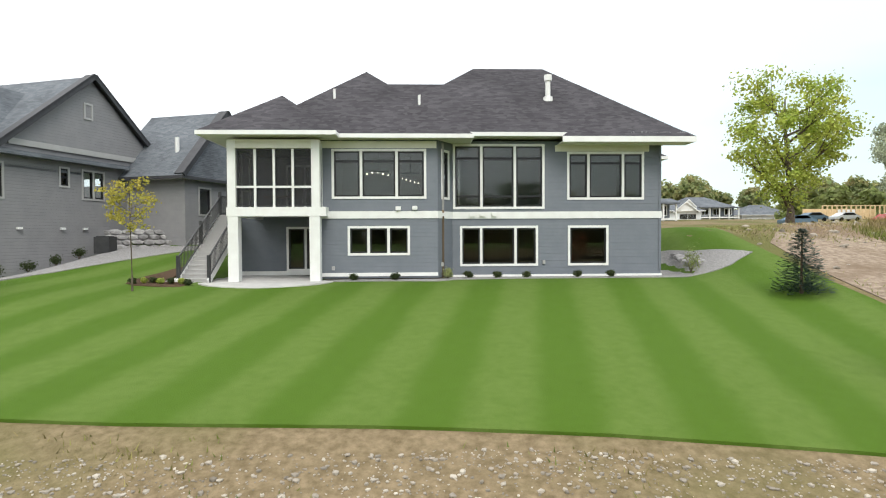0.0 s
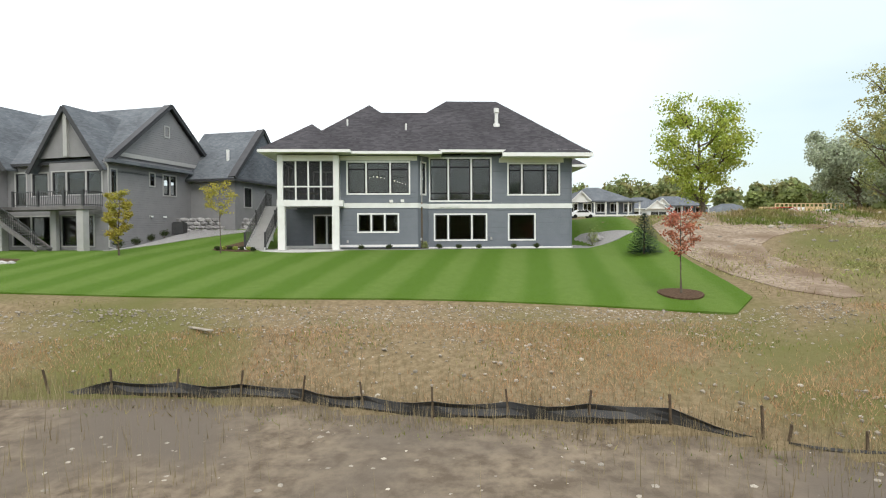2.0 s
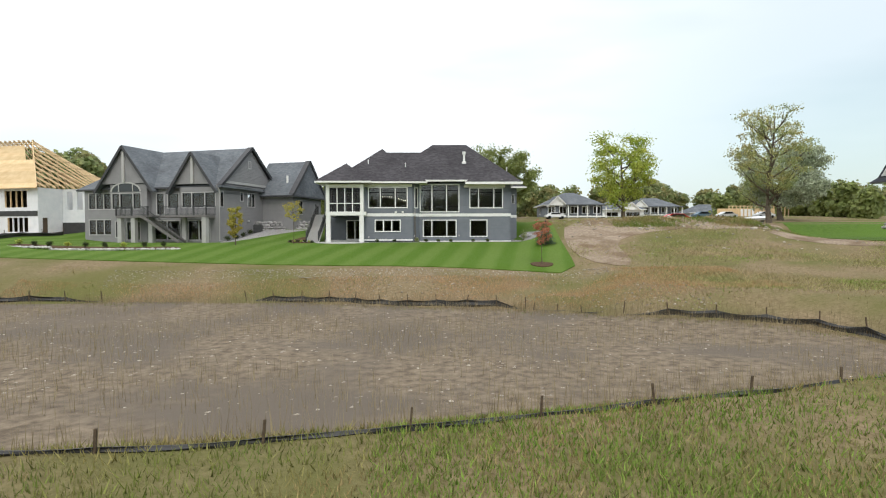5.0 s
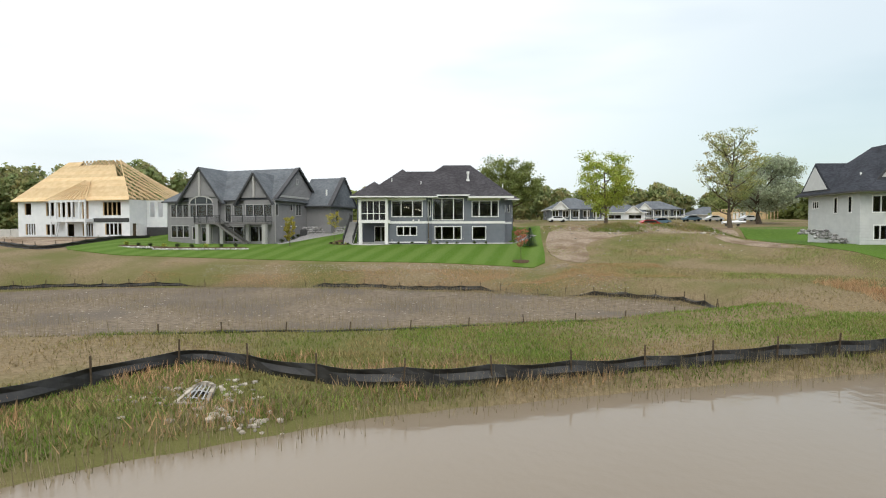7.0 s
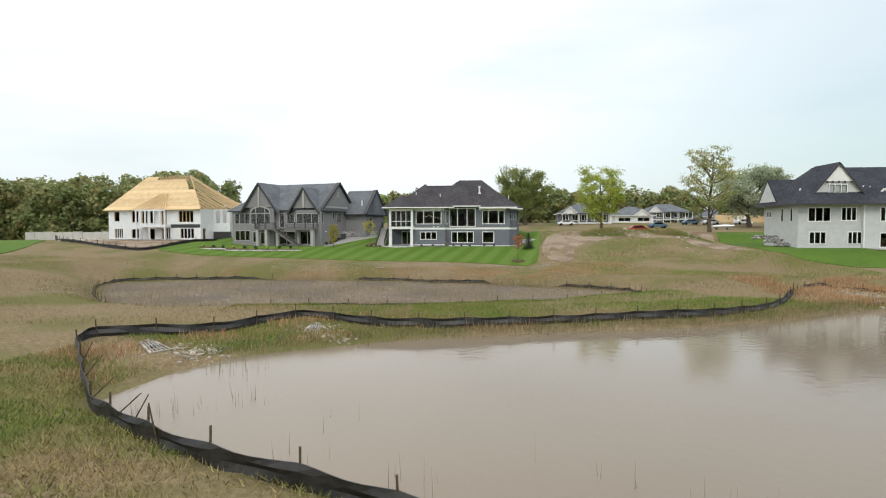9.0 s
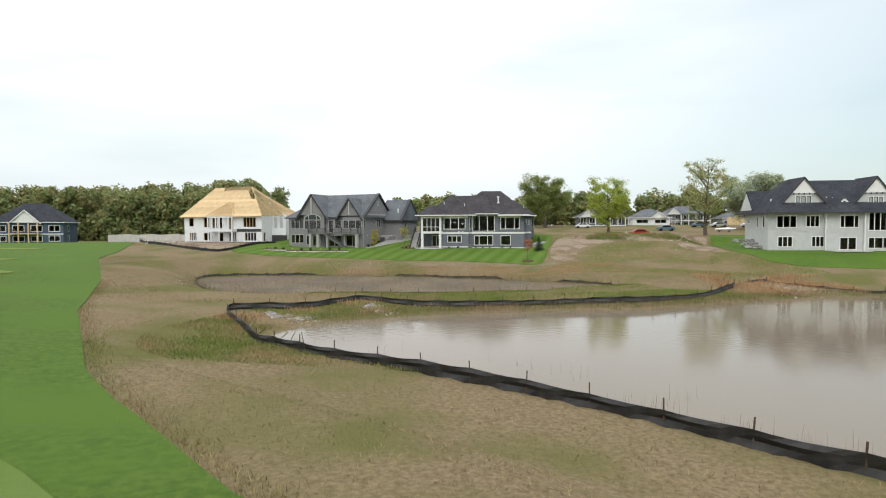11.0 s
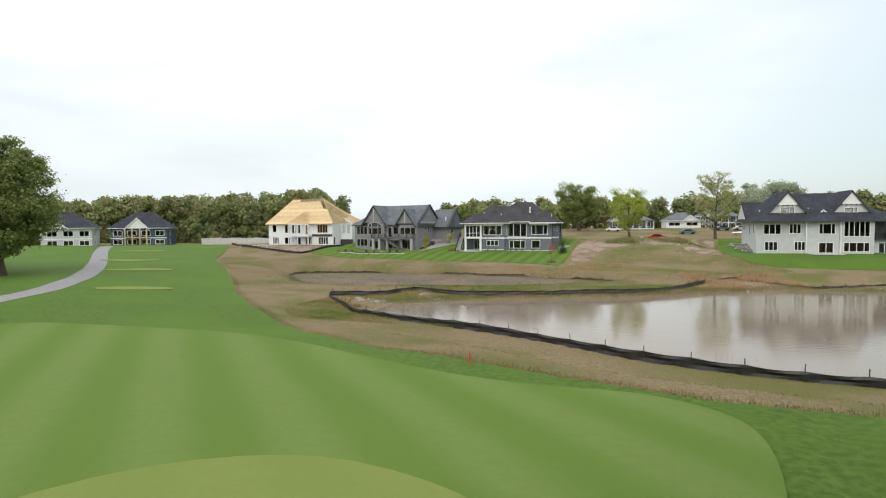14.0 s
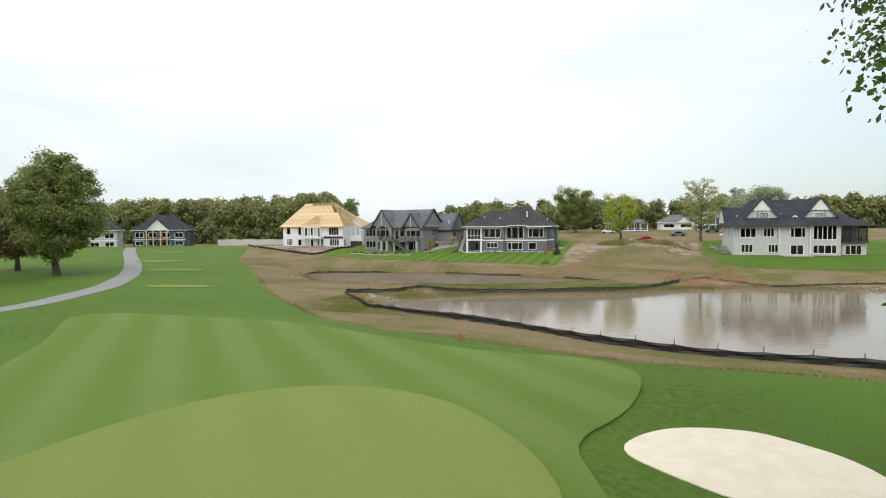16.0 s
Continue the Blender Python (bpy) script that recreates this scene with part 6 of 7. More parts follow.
silt_fence([(72, -38), (60, -39.4), (54.3, -41), (51.7, -42.3), (48, -43), (45.8, -42.4), (43.6, -39.8), (41, -37.4), (38.6, -35.8), (35.6, -38), (33.9, -40.6)], 0.3, "low black silt fence round the pond inlet", 3.0, 0.3)
silt_fence([(33.6, -40.8), (29.6, -47), (26.6, -50.4), (23, -52.6), (20.6, -54), (15.3, -55.3), (11, -56.5), (8.8, -57.2), (5.5, -58.2), (2.6, -59.1), (-0.5, -59.3), (-3.2, -58.3), (-6.7, -56.6), (-8.3, -58.6), (-9.2, -60.5), (-9.9, -62.1), (-11.6, -63.1), (-14.6, -63.6), (-16.3, -64.8), (-15.4, -66.8), (-13.7, -68.8), (-10.9, -72.4), (-8.3, -75.3), (-5, -77.9), (-1.6, -79.8), (0.6, -80.5), (4, -82.5), (8.4, -85), (12, -87.4), (15, -89.7), (17.4, -91.8), (19.7, -93.1), (25, -95.4), (38, -98), (60, -101), (90, -102)], 0.62, "sagging black silt fence round the pond")
silt_fence([(12.6, -28.7), (16.5, -30), (18.9, -31.5), (20.6, -33.2), (21.4, -36.4), (20.9, -40.4)], 0.5, "torn black silt fence round the dry basin", 2.5, 0.3, 0.15, 3.0)
silt_fence([(7.2, -26.3), (5, -25.1), (2, -24.6), (-1, -24), (-5, -22.3), (-8.5, -21.8), (-12.2, -21.4)], 0.46, "torn black silt fence round the dry basin", 2.0, 0.2, 0.15, 2.0)
silt_fence([(7.6, -26.6), (9.6, -27.5), (11.6, -28.4)], 0.14, "torn black silt fence round the dry basin", 1.9, 0.4, 0.15)
silt_fence([(-22.5, -21), (-27, -21.2), (-31.5, -22), (-36.3, -23), (-40.4, -25.6), (-40.8, -28), (-38.9, -32.6), (-34.1, -39.8), (-27.4, -47.6), (-25.5, -49)], 0.42, "torn black silt fence round the dry basin", 2.5, 0.3, 0.15, 4.0)
silt_fence([(18, -45), (15, -46.2), (11, -46.9), (4.8, -48.8), (0, -49.8), (-4.3, -51), (-8.5, -51.3), (-14, -51.4)], 0.1, "low fallen silt fence along the dry basin", 3.0, 0.4, 0.1)
silt_fence([(-84, 18), (-74, 6), (-63.6, -0.3), (-54.2, -7), (-48, -9.9), (-46.8, -7), (-46.7, -2), (-46.4, 5), (-44.5, 9.5)], 0.6, "black silt fence before the building site", 2.5)

# ---------------------------------------------------------------- drains, stones, walls


def stone_mesh(seed, flat=0.7):
    r = random.Random(seed)
    bm = bmesh.new()
    bmesh.ops.create_icosphere(bm, subdivisions=1, radius=0.5)
    for v in bm.verts:
        v.co *= r.uniform(0.75, 1.15)
        v.co.z *= flat
    m = bpy.data.meshes.new("stone")
    bm.to_mesh(m)
    bm.free()
    return m


STONES = [stone_mesh(k) for k in range(5)]


def stones(name, spots, material, label, sink=0.3):
    """Loose stones too many to count, one mass."""
    vs, fs, n = [], [], 0
    shapes = [np.array([v.co[:] for v in m.vertices]) for m in STONES]
    tris = np.array([p.vertices[:] for p in STONES[0].polygons])
    spots = np.array(spots)
    zs = height(spots[:, 0], spots[:, 1])
    for (x, y, s), z in zip(spots, zs):
        a = RNG.uniform(0, 6.28)
        co = shapes[int(RNG.integers(5))] * s * RNG.uniform(0.7, 1.3, 3)
        c, sn = math.cos(a), math.sin(a)
        vs.append(np.stack([co[:, 0] * c - co[:, 1] * sn + x, co[:, 0] * sn + co[:, 1] * c + y, co[:, 2] + z + s * (0.35 - sink)], 1))
        fs.append(tris + n)
        n += len(co)
    fs = np.concatenate(fs).tolist()
    return mesh_from(name, np.concatenate(vs).tolist(), fs, material, label=label, category="stones", kind="stuff")


U = RNG.uniform
band = [(x, -16.6 - 0.09 * x * (x > 0) - abs(RNG.normal()) * 1.5, 0.035 + 0.1 * U(0, 1) ** 5) for x in U(-24, 15, 6500)]
stones("edge_stones", band, STONE_PALE, "pale stones and rubble along the lawn edge")
stones("field_stones", [(U(-6, 4), U(-25, -20), 0.05 + 0.12 * U(0, 1) ** 3) for _ in range(420)] + [(U(-22, 20), U(-26, -18), 0.05 + 0.13 * U(0, 1) ** 4) for _ in range(380)], STONE_PALE, "scattered pale stones in the dry grass")
stones("basin_stones", [(U(-36, 18), U(-46, -25), 0.045 + 0.15 * U(0, 1) ** 4) for _ in range(13000)], STONE_PALE, "small stones on the dried mud")
stones("lot_stones", [(U(15, 44), U(-12, 9), 0.08 + 0.3 * U(0, 1) ** 5) for _ in range(420)] + [(U(18, 45), U(0, 7), 0.1 + 0.5 * U(0, 1) ** 4) for _ in range(420)], STONE_PALE, "rubble on the empty lot")
stones("inlet_stones", [(38.8 + RNG.normal() * 1.6, -41.5 + RNG.normal() * 2.0, U(0.15, 0.45)) for _ in range(140)] + [(60 + RNG.normal() * 3, -43.5 + RNG.normal() * 1.2, U(0.15, 0.45)) for _ in range(120)], STONE_PALE, "pale riprap at the pond inlet")
rip = [(-5.1 + RNG.normal() * 0.9, -60.4 + RNG.normal() * 0.8, U(0.08, 0.28)) for _ in range(130)] + [(-3.6 + RNG.normal() * 0.6, -62.0 + RNG.normal() * 0.35, U(0.1, 0.28)) for _ in range(60)] + [(-9.6 + RNG.normal() * 0.9, -66.3 + RNG.normal() * 0.8, U(0.1, 0.3)) for _ in range(150)]
# rubble heap put in place of a truck or excavator with debris
stones("rubble_pile", [(-69.5 + RNG.normal() * 2.2, 7.5 + RNG.normal() * 1.1, U(0.4, 1.3)) for _ in range(60)], TAN_STONE, "heap of tan rubble standing in for a machine with debris at the edge of the building site")
stones("drain_stones", [(x, y, s) for x, y, s in rip if math.hypot(x + 4.95, y + 60.8) > 0.7 and math.hypot(x + 11.5, y + 66.4) > 0.9], STONE_PALE, "pale riprap stones round the drains")


def drain(at, turn, wide=1.5, run=1.3, rise=0.5):
    """A flared pipe end: a sloping frame between cheek walls, with a grate of bars over a black plate for the mouth's
    shade.
    """
    t = thing("storm_drain", "pale flared culvert end with a sloping barred grate among stones", "drain", (at[0], at[1], ground_at(*at) - 0.12), turn)
    top = 0.62 * wide

    def on(u, v):
        """A point of the sloping grate: u across from -1 to 1, v up the slope from 0 to 1."""
        w = wide / 2 + (top - wide) / 2 * v
        return (u * w, -run / 2 + run * v, 0.08 + rise * v + 0.1 * (1 - u * u) * v)

    bm = bmesh.new()
    for side in (-1, 1):
        p = [on(side, k / 6) for k in range(7)]
        for a, b in zip(p, p[1:]):
            beam(bm, a, b, 0.12, 0.1)
        for a, b in zip(p, p[1:]):
            q = [bm.verts.new(c) for c in (a, b, (b[0], b[1], -0.3), (a[0], a[1], -0.3))]
            bm.faces.new(q)
    arc = [on(k / 4, 1.0) for k in range(-4, 5)]
    for a, b in zip(arc, arc[1:]):
        beam(bm, a, b, 0.14, 0.12)
    beam(bm, on(-1, 0), on(1, 0), 0.2, 0.14)
    part("rim", bm, STONE_PALE, t, "weathered concrete rim")
    n = max(5, round(wide / 0.24))
    for k in range(1, n):
        u = -1 + 2 * k / n
        bm = bmesh.new()
        tube(bm, [on(u, 0.02), on(u, 0.5), on(u, 0.98)], [0.022] * 3, 6)
        part("grate_bar", bm, STEEL, t, "steel bar")
    for v in (0.33, 0.67):
        bm = bmesh.new()
        tube(bm, [on(-1, v), on(0, v), on(1, v)], [0.022] * 3, 6)
        part("cross_bar", bm, STEEL, t)
    # no hollow: a black plate imitates the shade inside the pipe
    bm = bmesh.new()
    q = [on(-0.97, 0.02), on(0.97, 0.02), on(0.97, 0.98), on(-0.97, 0.98)]
    bm.faces.new([bm.verts.new((x, y + 0.05, z - 0.16)) for x, y, z in q])
    bmesh.ops.solidify(bm, geom=bm.faces[:], thickness=0.03)
    part("mouth", bm, BLACK, t, "black plate standing in for the shade of the pipe mouth")
    return t


drain((-4.95, -60.8), -10, 1.0, 0.75, 0.34)
drain((-11.5, -66.4), 58, 1.05, 1.4, 0.3)
for x, y, tip, swing in ((-12.6, -70.3, 24, 20), (-11.3, -72.0, 38, 35), (-9.7, -73.9, 47, 40), (-7.4, -75.9, 48, 30), (-6.0, -77.0, 28, 20), (-4.2, -78.3, 10, 200)):
    lean_to = thing("leaning_stake", "dark wooden stake leaning out of the silt fence over the water", "stake", (x, y, ground_at(x, y) - 0.1), swing, "stakes leaning over the water")
    bm = bmesh.new()
    reach = radians(tip)
    tube(bm, [(0, 0, 0), (1.35 * math.sin(reach), 0, 1.35 * math.cos(reach))], [0.03, 0.022], 6)
    part("shaft", bm, POST, lean_to)


def rock_wall(name, a, b, z, rows, label, size=0.55, cap=STONE, turn_out=0.0):
    """A dry-stacked wall of boulders, each a part on shared meshes."""
    t = thing(name, label, "retaining wall", (*a, z))
    d = Vector((b[0] - a[0], b[1] - a[1], 0))
    n = int(d.length / (size * 0.95))
    ms = []
    for k in range(4):
        m = STONES[k].copy()
        m.materials.append(cap)
        ms.append(m)
    for r in range(rows):
        for k in range(n + 1):
            f = (k + 0.5 * (r % 2)) / n
            st = obj("boulder", ms[(k * 3 + r) % 4], t)
            st.location = (d.x * f - d.y / d.length * 0.12 * r, d.y * f + d.x / d.length * 0.12 * r, size * 0.32 + r * size * 0.52)
            st.scale = (size * U(1.0, 1.5), size * U(0.8, 1.1), size * U(0.85, 1.15))
            st.rotation_euler = (U(-0.15, 0.15), U(-0.15, 0.15), math.atan2(d.y, d.x) + U(-0.25, 0.25))
    return t


rock_wall("rock_wall", (-21.2, 6.9), (-14.4, 8.9), ground_at(-18, 7.2) - 0.1, 4, "stacked grey boulder retaining wall between the houses", 0.6)
for k in range(4):
    rock_wall("rock_steps", (11.6 + 0.25 * k, 0.6 + 1.0 * k), (13.6 - 0.1 * k, 0.9 + 1.0 * k), ground_at(12.6, 0.75 + 1.0 * k) - 0.12, 1, "grey ledge-rock step beside the house", 0.55)
for a, b in (((-41.6, -4.7), (-35.7, -6.9)), ((-35.4, -7.0), (-29.2, -7.5)), ((-28.9, -7.5), (-23.4, -6.9))):
    rock_wall("rock_edging", a, b, ground_at((a[0] + b[0]) / 2, (a[1] + b[1]) / 2) - 0.02, 1, "low edging of pale boulders round the garden bed", 0.46, EDGE_STONE)
drape("garden_bed", rounded([(-41.8, -4.6), (-35.6, -6.6), (-29, -7.2), (-23.4, -6.6), (-24, -5.2), (-29, -5.6), (-35, -4.9), (-41, -3.2)], 1), MULCH, 0.1, 0.8, "mulch bed behind the boulder edging", "garden bed")
for k in range(3):
    rock_wall("rock_wall", (45.6 + 0.8 * k, -8.0 - 1.6 * k), (48.9, -8.4 - 1.6 * k), 1.3 - 0.5 * k, 2, "stacked grey ledge rock beside the pale house", 0.6)
for k in range(9):
    shrub((-40.5 + 1.9 * k, -4.2 - 0.62 * k + 0.055 * k * k), 0.35, 0.6, SHRUB if k % 3 else LEAF_LIME, "small shrub in the boulder-edged bed", "shrub", "shrubs in the boulder-edged bed")
for x, y in ((-18.9, 1.0), (-19.3, -0.6), (-18.6, 2.6), (-18.4, 4.2)):
    shrub((x - 1.6, y), 0.38, 0.65, SHRUB, "round dark shrub beside the grey house", "shrub", "shrubs beside the grey house")
ac = thing("air_conditioner", "dark grey outdoor cooling unit beside the grey house", "air conditioner", (-19.6, 6.0, ground_at(-19.6, 6.0) + 0.05))
box_part("cabinet", (-0.45, 0.45, -0.4, 0.4, 0.0, 0.95), DARK_METAL, ac, "", 0.03)
box_part("fan_guard", (-0.35, 0.35, -0.3, 0.3, 0.95, 0.99), BLACK, ac)
drape("side_gravel", rounded([(-21.4, -1.5), (-20.4, -3.2), (-18.6, 0.5), (-15, 6.0), (-13.6, 8), (-14.5, 8.9), (-21.4, 6.9)], 1), GRAVEL, 0.1, 0.6, "grey gravel bed beside the grey house", "gravel bed")

# red marker stake on the course
mk = thing("marker_stake", "thin red wooden hazard stake in the rough", "stake", (8.35, -103.1, ground_at(8.35, -103.1)))
bm = bmesh.new()
bx(bm, -0.035, 0.035, -0.035, 0.035, -0.2, 0.72)
bx(bm, -0.03, 0.03, -0.03, 0.03, 0.72, 0.76)
part("post", bm, RED, mk)
plank = thing("plank", "weathered board lying in the dry grass", "board", (-8.6, -18.6, ground_at(-8.6, -18.6) + 0.06), -38)
bm = bmesh.new()
bx(bm, -0.75, 0.75, -0.07, 0.07, 0, 0.05)
bmesh.ops.bevel(bm, geom=bm.edges[:], offset=0.008, segments=1, affect="EDGES")
part("board", bm, STONE_PALE, plank)

# long precast wall by the woods
pw = thing("precast_wall", "long wall of pale precast concrete panels by the woods", "wall", (-113, 44, ground_at(-95, 44)))
for k in range(19):
    box_part("panel", (k * 2.6, k * 2.6 + 2.56, 0, 0.3, -0.3, 2.0 + 0.08 * (k % 3)), BLOCK, pw, "", 0.03)


def car(at, turn, paint, label, name="car", z=None):
    t = thing(name, label, "car", (*at, (ground_at(*at) if z is None else z) + 0.02), turn)
    bm = bmesh.new()
    prof = [(-2.2, 0.35), (-2.25, 0.8), (-1.5, 0.95), (-0.8, 1.45), (0.8, 1.48), (1.5, 0.98), (2.2, 0.85), (2.25, 0.35)]
    l = [bm.verts.new((x, -0.88, z_)) for x, z_ in prof]
    r = [bm.verts.new((x, 0.88, z_)) for x, z_ in prof]
    bm.faces.new(l)
    bm.faces.new(r[::-1])
    for i in range(len(prof)):
        bm.faces.new((l[i], r[i], r[(i + 1) % len(prof)], l[(i + 1) % len(prof)]))
    bmesh.ops.bevel(bm, geom=bm.edges[:], offset=0.06, segments=2, affect="EDGES")
    part("body", bm, paint, t)
    for s in (-1, 1):
        bm = bmesh.new()
        v = [bm.verts.new((x, s * 0.9, z_)) for x, z_ in ((-1.25, 1.0), (-0.75, 1.38), (0.75, 1.4), (1.25, 1.02))]
        bm.faces.new(v)
        bmesh.ops.solidify(bm, geom=bm.faces[:], thickness=0.02)
        part("side_window", bm, BLACK, t)
    for x in (-1.4, 1.4):
        for y in (-0.85, 0.85):
            bm = bmesh.new()
            tube(bm, [(x, y - 0.1, 0.33), (x, y + 0.1, 0.33)], [0.33, 0.33], 14)
            part("wheel", bm, RUBBER, t)
    return t


car((35.0, 15.0), 4, CAR_RED, "small red car parked by the far street")
car((48.5, 46), 0, CAR_BLUE, "grey-blue car parked by the far street")
car((28.4, 60), 3, CAR_WHITE, "white van parked behind the lawn", "van")
for x in (62.0, 67.5, 76):
    car((x, 62), 5, CAR_WHITE if x > 64 else CAR_BLUE, "car parked on the far street")
boat = thing("boat", "white covered boat hull on the far lot", "boat", (61.5, 40.0, ground_at(61.5, 40)))
bm = bmesh.new()
sec = [[(-4, 0.2, 0.7), (-4, 1.0, 1.2), (-4, 0.0, 1.6)], [(1, 0.3, 0.6), (1, 1.1, 1.3), (1, 0.0, 2.0)], [(4.2, 0.05, 1.3), (4.2, 0.1, 1.6), (4.2, 0.0, 1.75)]]
rings = [[bm.verts.new((x, s * y, z)) for s, (x, y, z) in ((1, q[0]), (1, q[1]), (1, q[2]), (-1, q[1]), (-1, q[0]))] for q in sec]
for a, b in zip(rings, rings[1:]):
    for i in range(5):
        bm.faces.new((a[i], a[(i + 1) % 5], b[(i + 1) % 5], b[i]))
bm.faces.new(rings[0])
bm.faces.new(rings[-1][::-1])
boat.scale = (0.6, 0.6, 0.6)
part("hull", bm, CAR_WHITE, boat)
for x in (-2.5, 1.5):
    box_part("cradle", (x - 0.1, x + 0.1, -0.8, 0.8, 0, 0.75), DARK_METAL, boat)

# ---------------------------------------------------------------- grasses


def blades(name, x, y, tall, width, material, label, lean=0.35, tip=1.0):
    """Upright grass blades or stalks, one mass."""
    n = len(x)
    z = height(x, y)
    a = RNG.uniform(0, 2 * math.pi, n)
    h = tall * RNG.uniform(0.5, 1.25, n)
    w = 0.6 * width * RNG.uniform(0.7, 1.4, n)
    c = np.stack([x, y, z - 0.02], 1)
    us = np.stack([np.cos(a) * w, np.sin(a) * w, 0 * w], 1)
    vs = np.stack([RNG.normal(scale=lean, size=n) * h, RNG.normal(scale=lean, size=n) * h, h], 1)
    return quads_mesh(name, c, us, vs, material, None, tri=True, label=label, category="grass", kind="stuff")


def scatter(n, x0, x1, y0, y1, keep):
    n = int(1.6 * n)
    x, y = RNG.uniform(x0, x1, n), RNG.uniform(y0, y1, n)
    k = keep(x, y)
    return x[k], y[k]


def patchy(x, y, f=0.35, cut=-0.2):
    return np.sin(x * f + 1.7 * np.sin(y * f * 0.8)) + np.sin(y * f * 1.3 + 1.1 * np.sin(x * f * 0.7)) + RNG.normal(scale=0.5, size=len(x)) > cut


def meadow(x, y):
    return (outside(LAWN, x, y) > 0.4) & (outside(POND, x, y) > 0.3) & (outside(BASIN, x, y) > 0.0) & (outside(np.array(ROUGH, float), x, y) > 0.2) & (outside(RIGHT_LAWN, x, y) > 0.3)


x, y = scatter(60000, -30, 24, -27.5, -18.6, lambda x, y: meadow(x, y) & patchy(x, y, 0.5, -0.9))
blades("dry_grass", x, y, 0.17, 0.016, RUST_GRASS, "rust-brown dry grass on the slope below the lawn")
x, y = scatter(9000, -30, 24, -23, -15.5, lambda x, y: meadow(x, y) & patchy(x, y, 0.9, 0.4))
blades("weeds", x, y, 0.14, 0.03, GREEN_BLADES, "low green weeds between the stones")
x, y = scatter(70000, -60, 45, -62, -18, lambda x, y: meadow(x, y) & ((y < -27.5) | (np.abs(x + 3) > 27)) & patchy(x, y, 0.3, -1.2))
blades("straw_grass", x, y, 0.17, 0.028, STRAW, "straw-coloured meadow grass", 0.5)
x, y = scatter(45000, -14, 42, -59, -45, lambda x, y: meadow(x, y) & patchy(x, y, 0.25, -0.6))
blades("green_grass", x, y, 0.2, 0.024, GREEN_BLADES, "greenish grass on the bank between basin and pond")
x, y = scatter(90000, -35, 55, -111, -70, lambda x, y: meadow(x, y) & (outside(POND, x, y) > 1.5))
blades("straw_grass", x, y, 0.11, 0.022, STRAW, "pale straw grass on the bank below the course", 0.9)
x, y = scatter(70000, -22, 8, -82, -55, lambda x, y: meadow(x, y) & (outside(POND, x, y) < 7) & patchy(x, y, 0.6, -0.9))
blades("green_grass", x, y, 0.2, 0.03, GREEN_BLADES, "green weeds inside the pond fence", 0.6)
x, y = scatter(60000, 14, 50, -30, 10, lambda x, y: meadow(x, y) & patchy(x, y, 0.3, 0.1))
blades("green_grass", x, y, 0.18, 0.045, LOT_BLADES, "weeds on the empty lot", 0.6)
x, y = scatter(16000, 22, 44, 1, 9, lambda x, y: patchy(x, y, 0.5, 0.35))
blades("tall_weeds", x, y, 0.4, 0.045, GREEN_BLADES, "tall weeds on the dirt heap")
x, y = scatter(45000, 0, 40, -57, -44, lambda x, y: meadow(x, y) & patchy(x, y, 0.28, 0.1))
blades("green_grass", x, y, 0.17, 0.03, FRESH_BLADES, "fresh green grass on the bank between basin and pond")
x, y = scatter(15000, -17, 4, -67, -57, lambda x, y: meadow(x, y) & (outside(POND, x, y) < 7) & patchy(x, y, 0.6, 0.1))
blades("green_grass", x, y, 0.2, 0.03, FRESH_BLADES, "fresh green weeds round the drains")
# shaggy rough round the approach and the bunker
rough_outline = np.array(ROUGH, float)


def shaggy(x, y):
    return (outside(rough_outline, x, y) < -0.2) & (outside(APPROACH, x, y) > 0.1) & (np.hypot((x - 21) / 4.6, (y + 121.5) / 3.6) > 1) & patchy(x, y, 0.8, -1.3)


x, y = scatter(110000, 14, 40, -128, -107, shaggy)
blades("rough_grass", x, y, 0.13, 0.035, ROUGH_BLADES, "shaggy dark green rough beside the bunker", 0.8)
x, y = scatter(60000, -34, 20, -112, -84, shaggy)
blades("rough_grass", x, y, 0.1, 0.03, ROUGH_BLADES, "shaggy green rough beside the approach", 0.7)
# rank grass where the mower stops
rp = np.array(ROUGH[3:11], float)
tt = RNG.uniform(0, len(rp) - 1.001, 9000)
i0 = tt.astype(int)
ex = rp[i0] + (rp[i0 + 1] - rp[i0]) * (tt - i0)[:, None] + RNG.normal(scale=0.35, size=(9000, 2)) + (0.2, 0.3)
blades("fringe_grass", ex[:, 0], ex[:, 1], 0.2, 0.025, STRAW, "bleached tall grass along the edge of the course")
x, y = scatter(14000, -30, 22, -36, -20, lambda x, y: (np.abs(outside(BASIN, x, y) + 0.7) < 0.9) & patchy(x, y, 0.5, -0.4))
blades("weeds", x, y, 0.16, 0.035, GREEN_BLADES, "low green weeds along the foot of the basin fence", 0.5)
x, y = scatter(16000, -17, 9, -72, -55, lambda x, y: meadow(x, y) & (outside(POND, x, y) < 6.5) & patchy(x, y, 0.9, 0.5))
blades("tall_weeds", x, y, 0.42, 0.03, RUST_GRASS, "tall brown weeds inside the pond fence", 0.3)
x, y = scatter(42000, 0, 62, -64, -40, lambda x, y: (outside(POND, x, y) > -0.1) & (outside(POND, x, y) < 1.5) & patchy(x, y, 0.7, -1.0))
blades("shore_grass", x, y, 0.28, 0.035, GREEN_BLADES, "olive grass between the fence and the water", 0.4)
x, y = scatter(12000, 31, 47, -46, -33, lambda x, y: (outside(POND, x, y) > 0.2) & patchy(x, y, 0.6, -0.2))
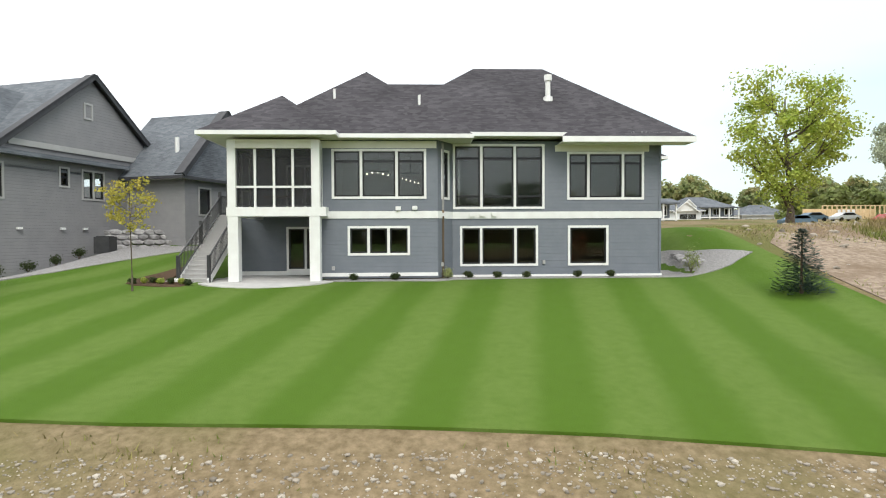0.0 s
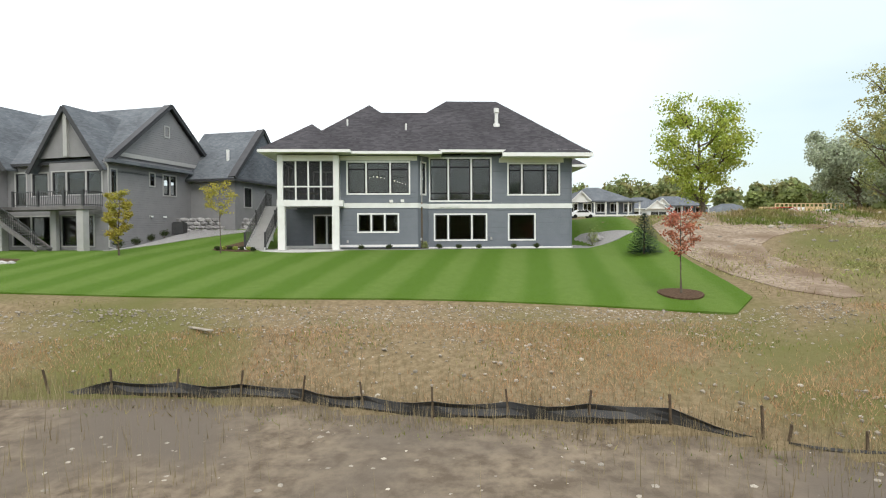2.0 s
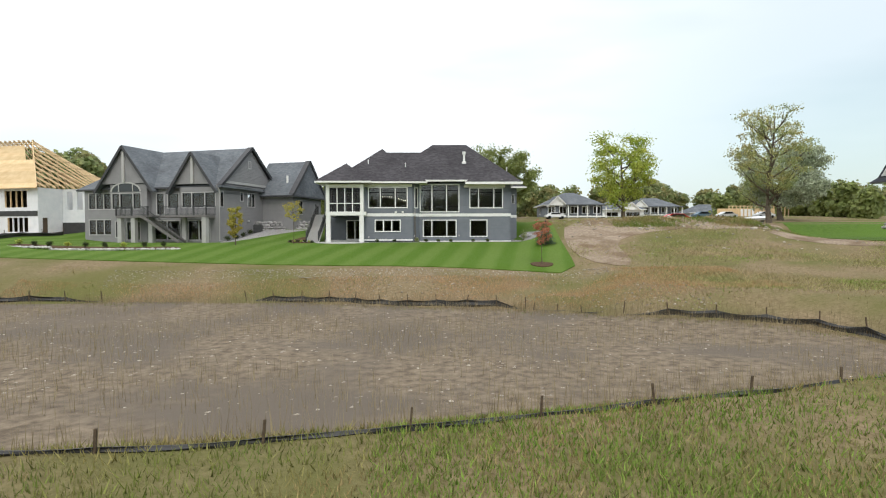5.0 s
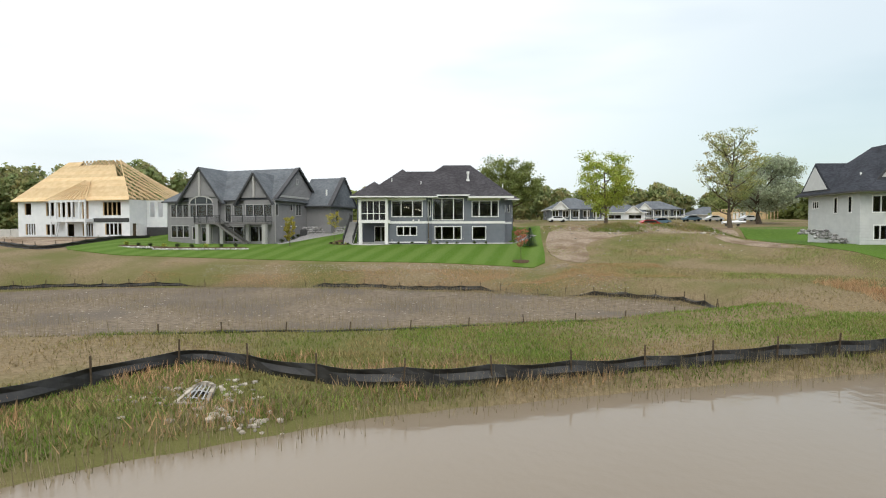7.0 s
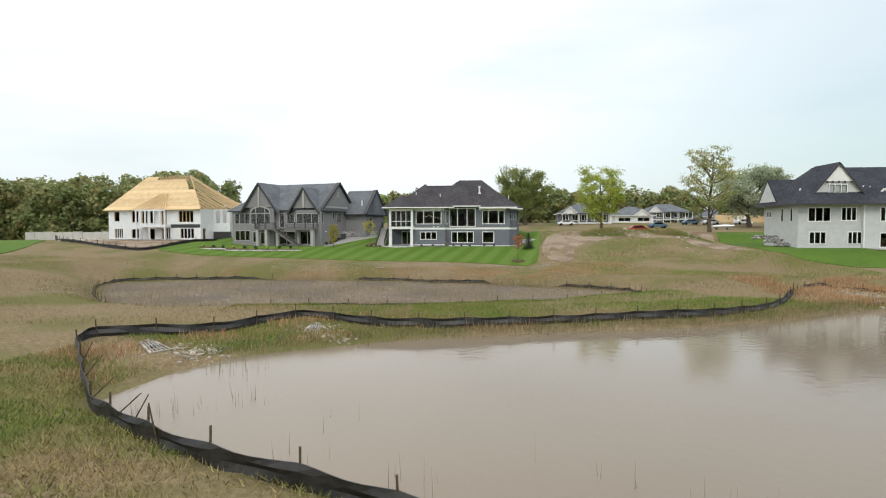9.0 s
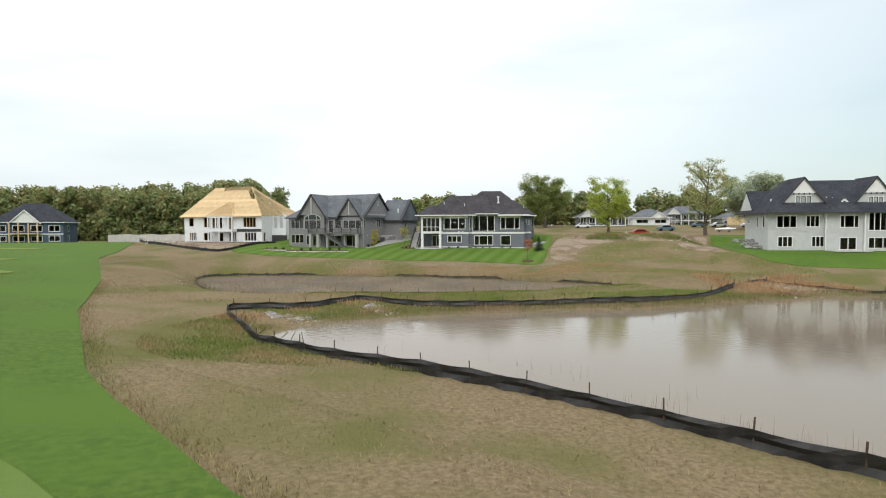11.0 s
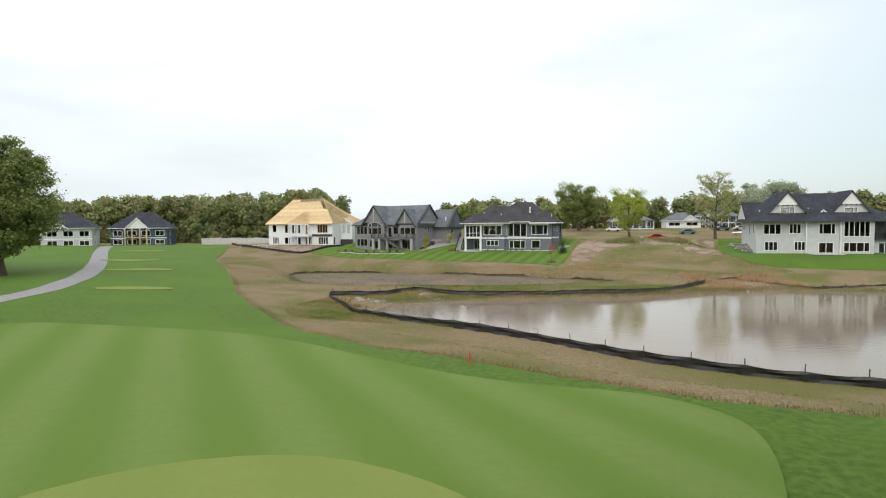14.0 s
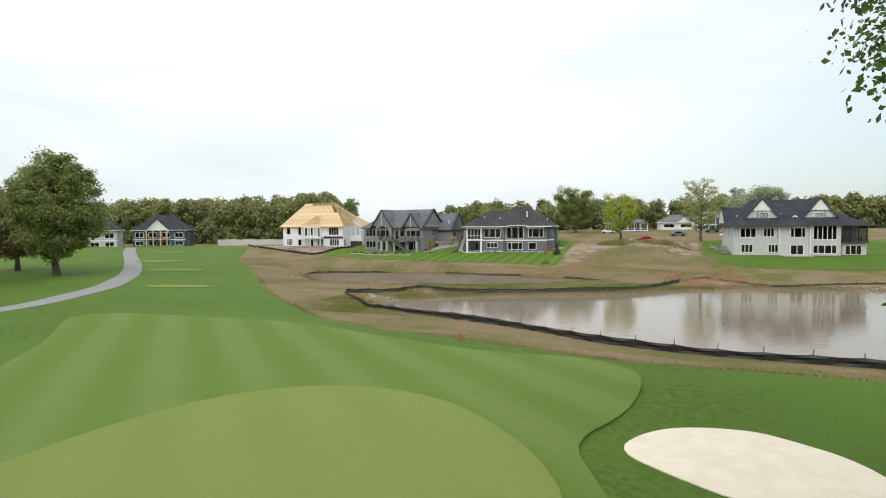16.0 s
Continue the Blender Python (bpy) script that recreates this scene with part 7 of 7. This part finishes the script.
blades("tall_weeds", x, y, 0.5, 0.03, RUST_GRASS, "tall tan grass round the pond inlet", 0.3)
x, y = scatter(26000, -24, 21, -36, -20, lambda x, y: np.abs(outside(BASIN, x, y) + 0.2) < 0.9)
blades("reeds", x, y, 0.55, 0.014, REED, "dry reeds before the torn fence", 0.12)
# reeds
x, y = scatter(9000, -40, 20, -46, -24, lambda x, y: (outside(BASIN, x, y) < 0) & patchy(x, y, 0.4, -0.6))
blades("reeds", x, y, 0.75, 0.014, REED, "thin dry reed stalks in the empty basin", 0.08)
x, y = scatter(16000, -42, 24, -52, -21, lambda x, y: np.abs(outside(BASIN, x, y) - 0.3) < 1.3)
blades("reeds", x, y, 0.75, 0.016, REED, "dry reeds along the basin edge", 0.12)
x, y = scatter(30000, -12, 60, -66, -42, lambda x, y: np.abs(outside(POND, x, y) - 0.3) < 1.2)
blades("reeds", x, y, 0.7, 0.018, REED, "dry reeds along the pond shore", 0.12)


def pond_reeds(n, x0, x1, y0, y1, keep, tall, label):
    x, y = scatter(n, x0, x1, y0, y1, keep)
    k = len(x)
    a = RNG.uniform(0, 6.28, k)
    c = np.stack([x, y, np.full(k, WATER_Z - 0.3)], 1)
    us = np.stack([np.cos(a), np.sin(a), 0 * a], 1) * 0.014
    vs = np.stack([RNG.normal(scale=0.07, size=k), RNG.normal(scale=0.07, size=k), 0.3 + tall * RNG.uniform(0.4, 1.2, k)], 1)
    quads_mesh("water_reeds", c, us, vs, REED, None, tri=True, label=label, category="reeds", kind="stuff")


pond_reeds(2600, -10, 30, -90, -68, lambda x, y: (outside(POND, x, y) < -0.2) & (outside(POND, x, y) > -4.5) & patchy(x, y, 0.9, 1.0), 0.75, "sparse reed stalks standing in the shallow water")
pond_reeds(3000, -6, 50, -64, -44, lambda x, y: (outside(POND, x, y) < 0) & (outside(POND, x, y) > -1.6), 0.7, "reed stalks along the far shore")
pond_reeds(1500, 15, 45, -97, -85, lambda x, y: (outside(POND, x, y) < 0) & (outside(POND, x, y) > -1.5), 0.7, "reed stalks along the near shore")
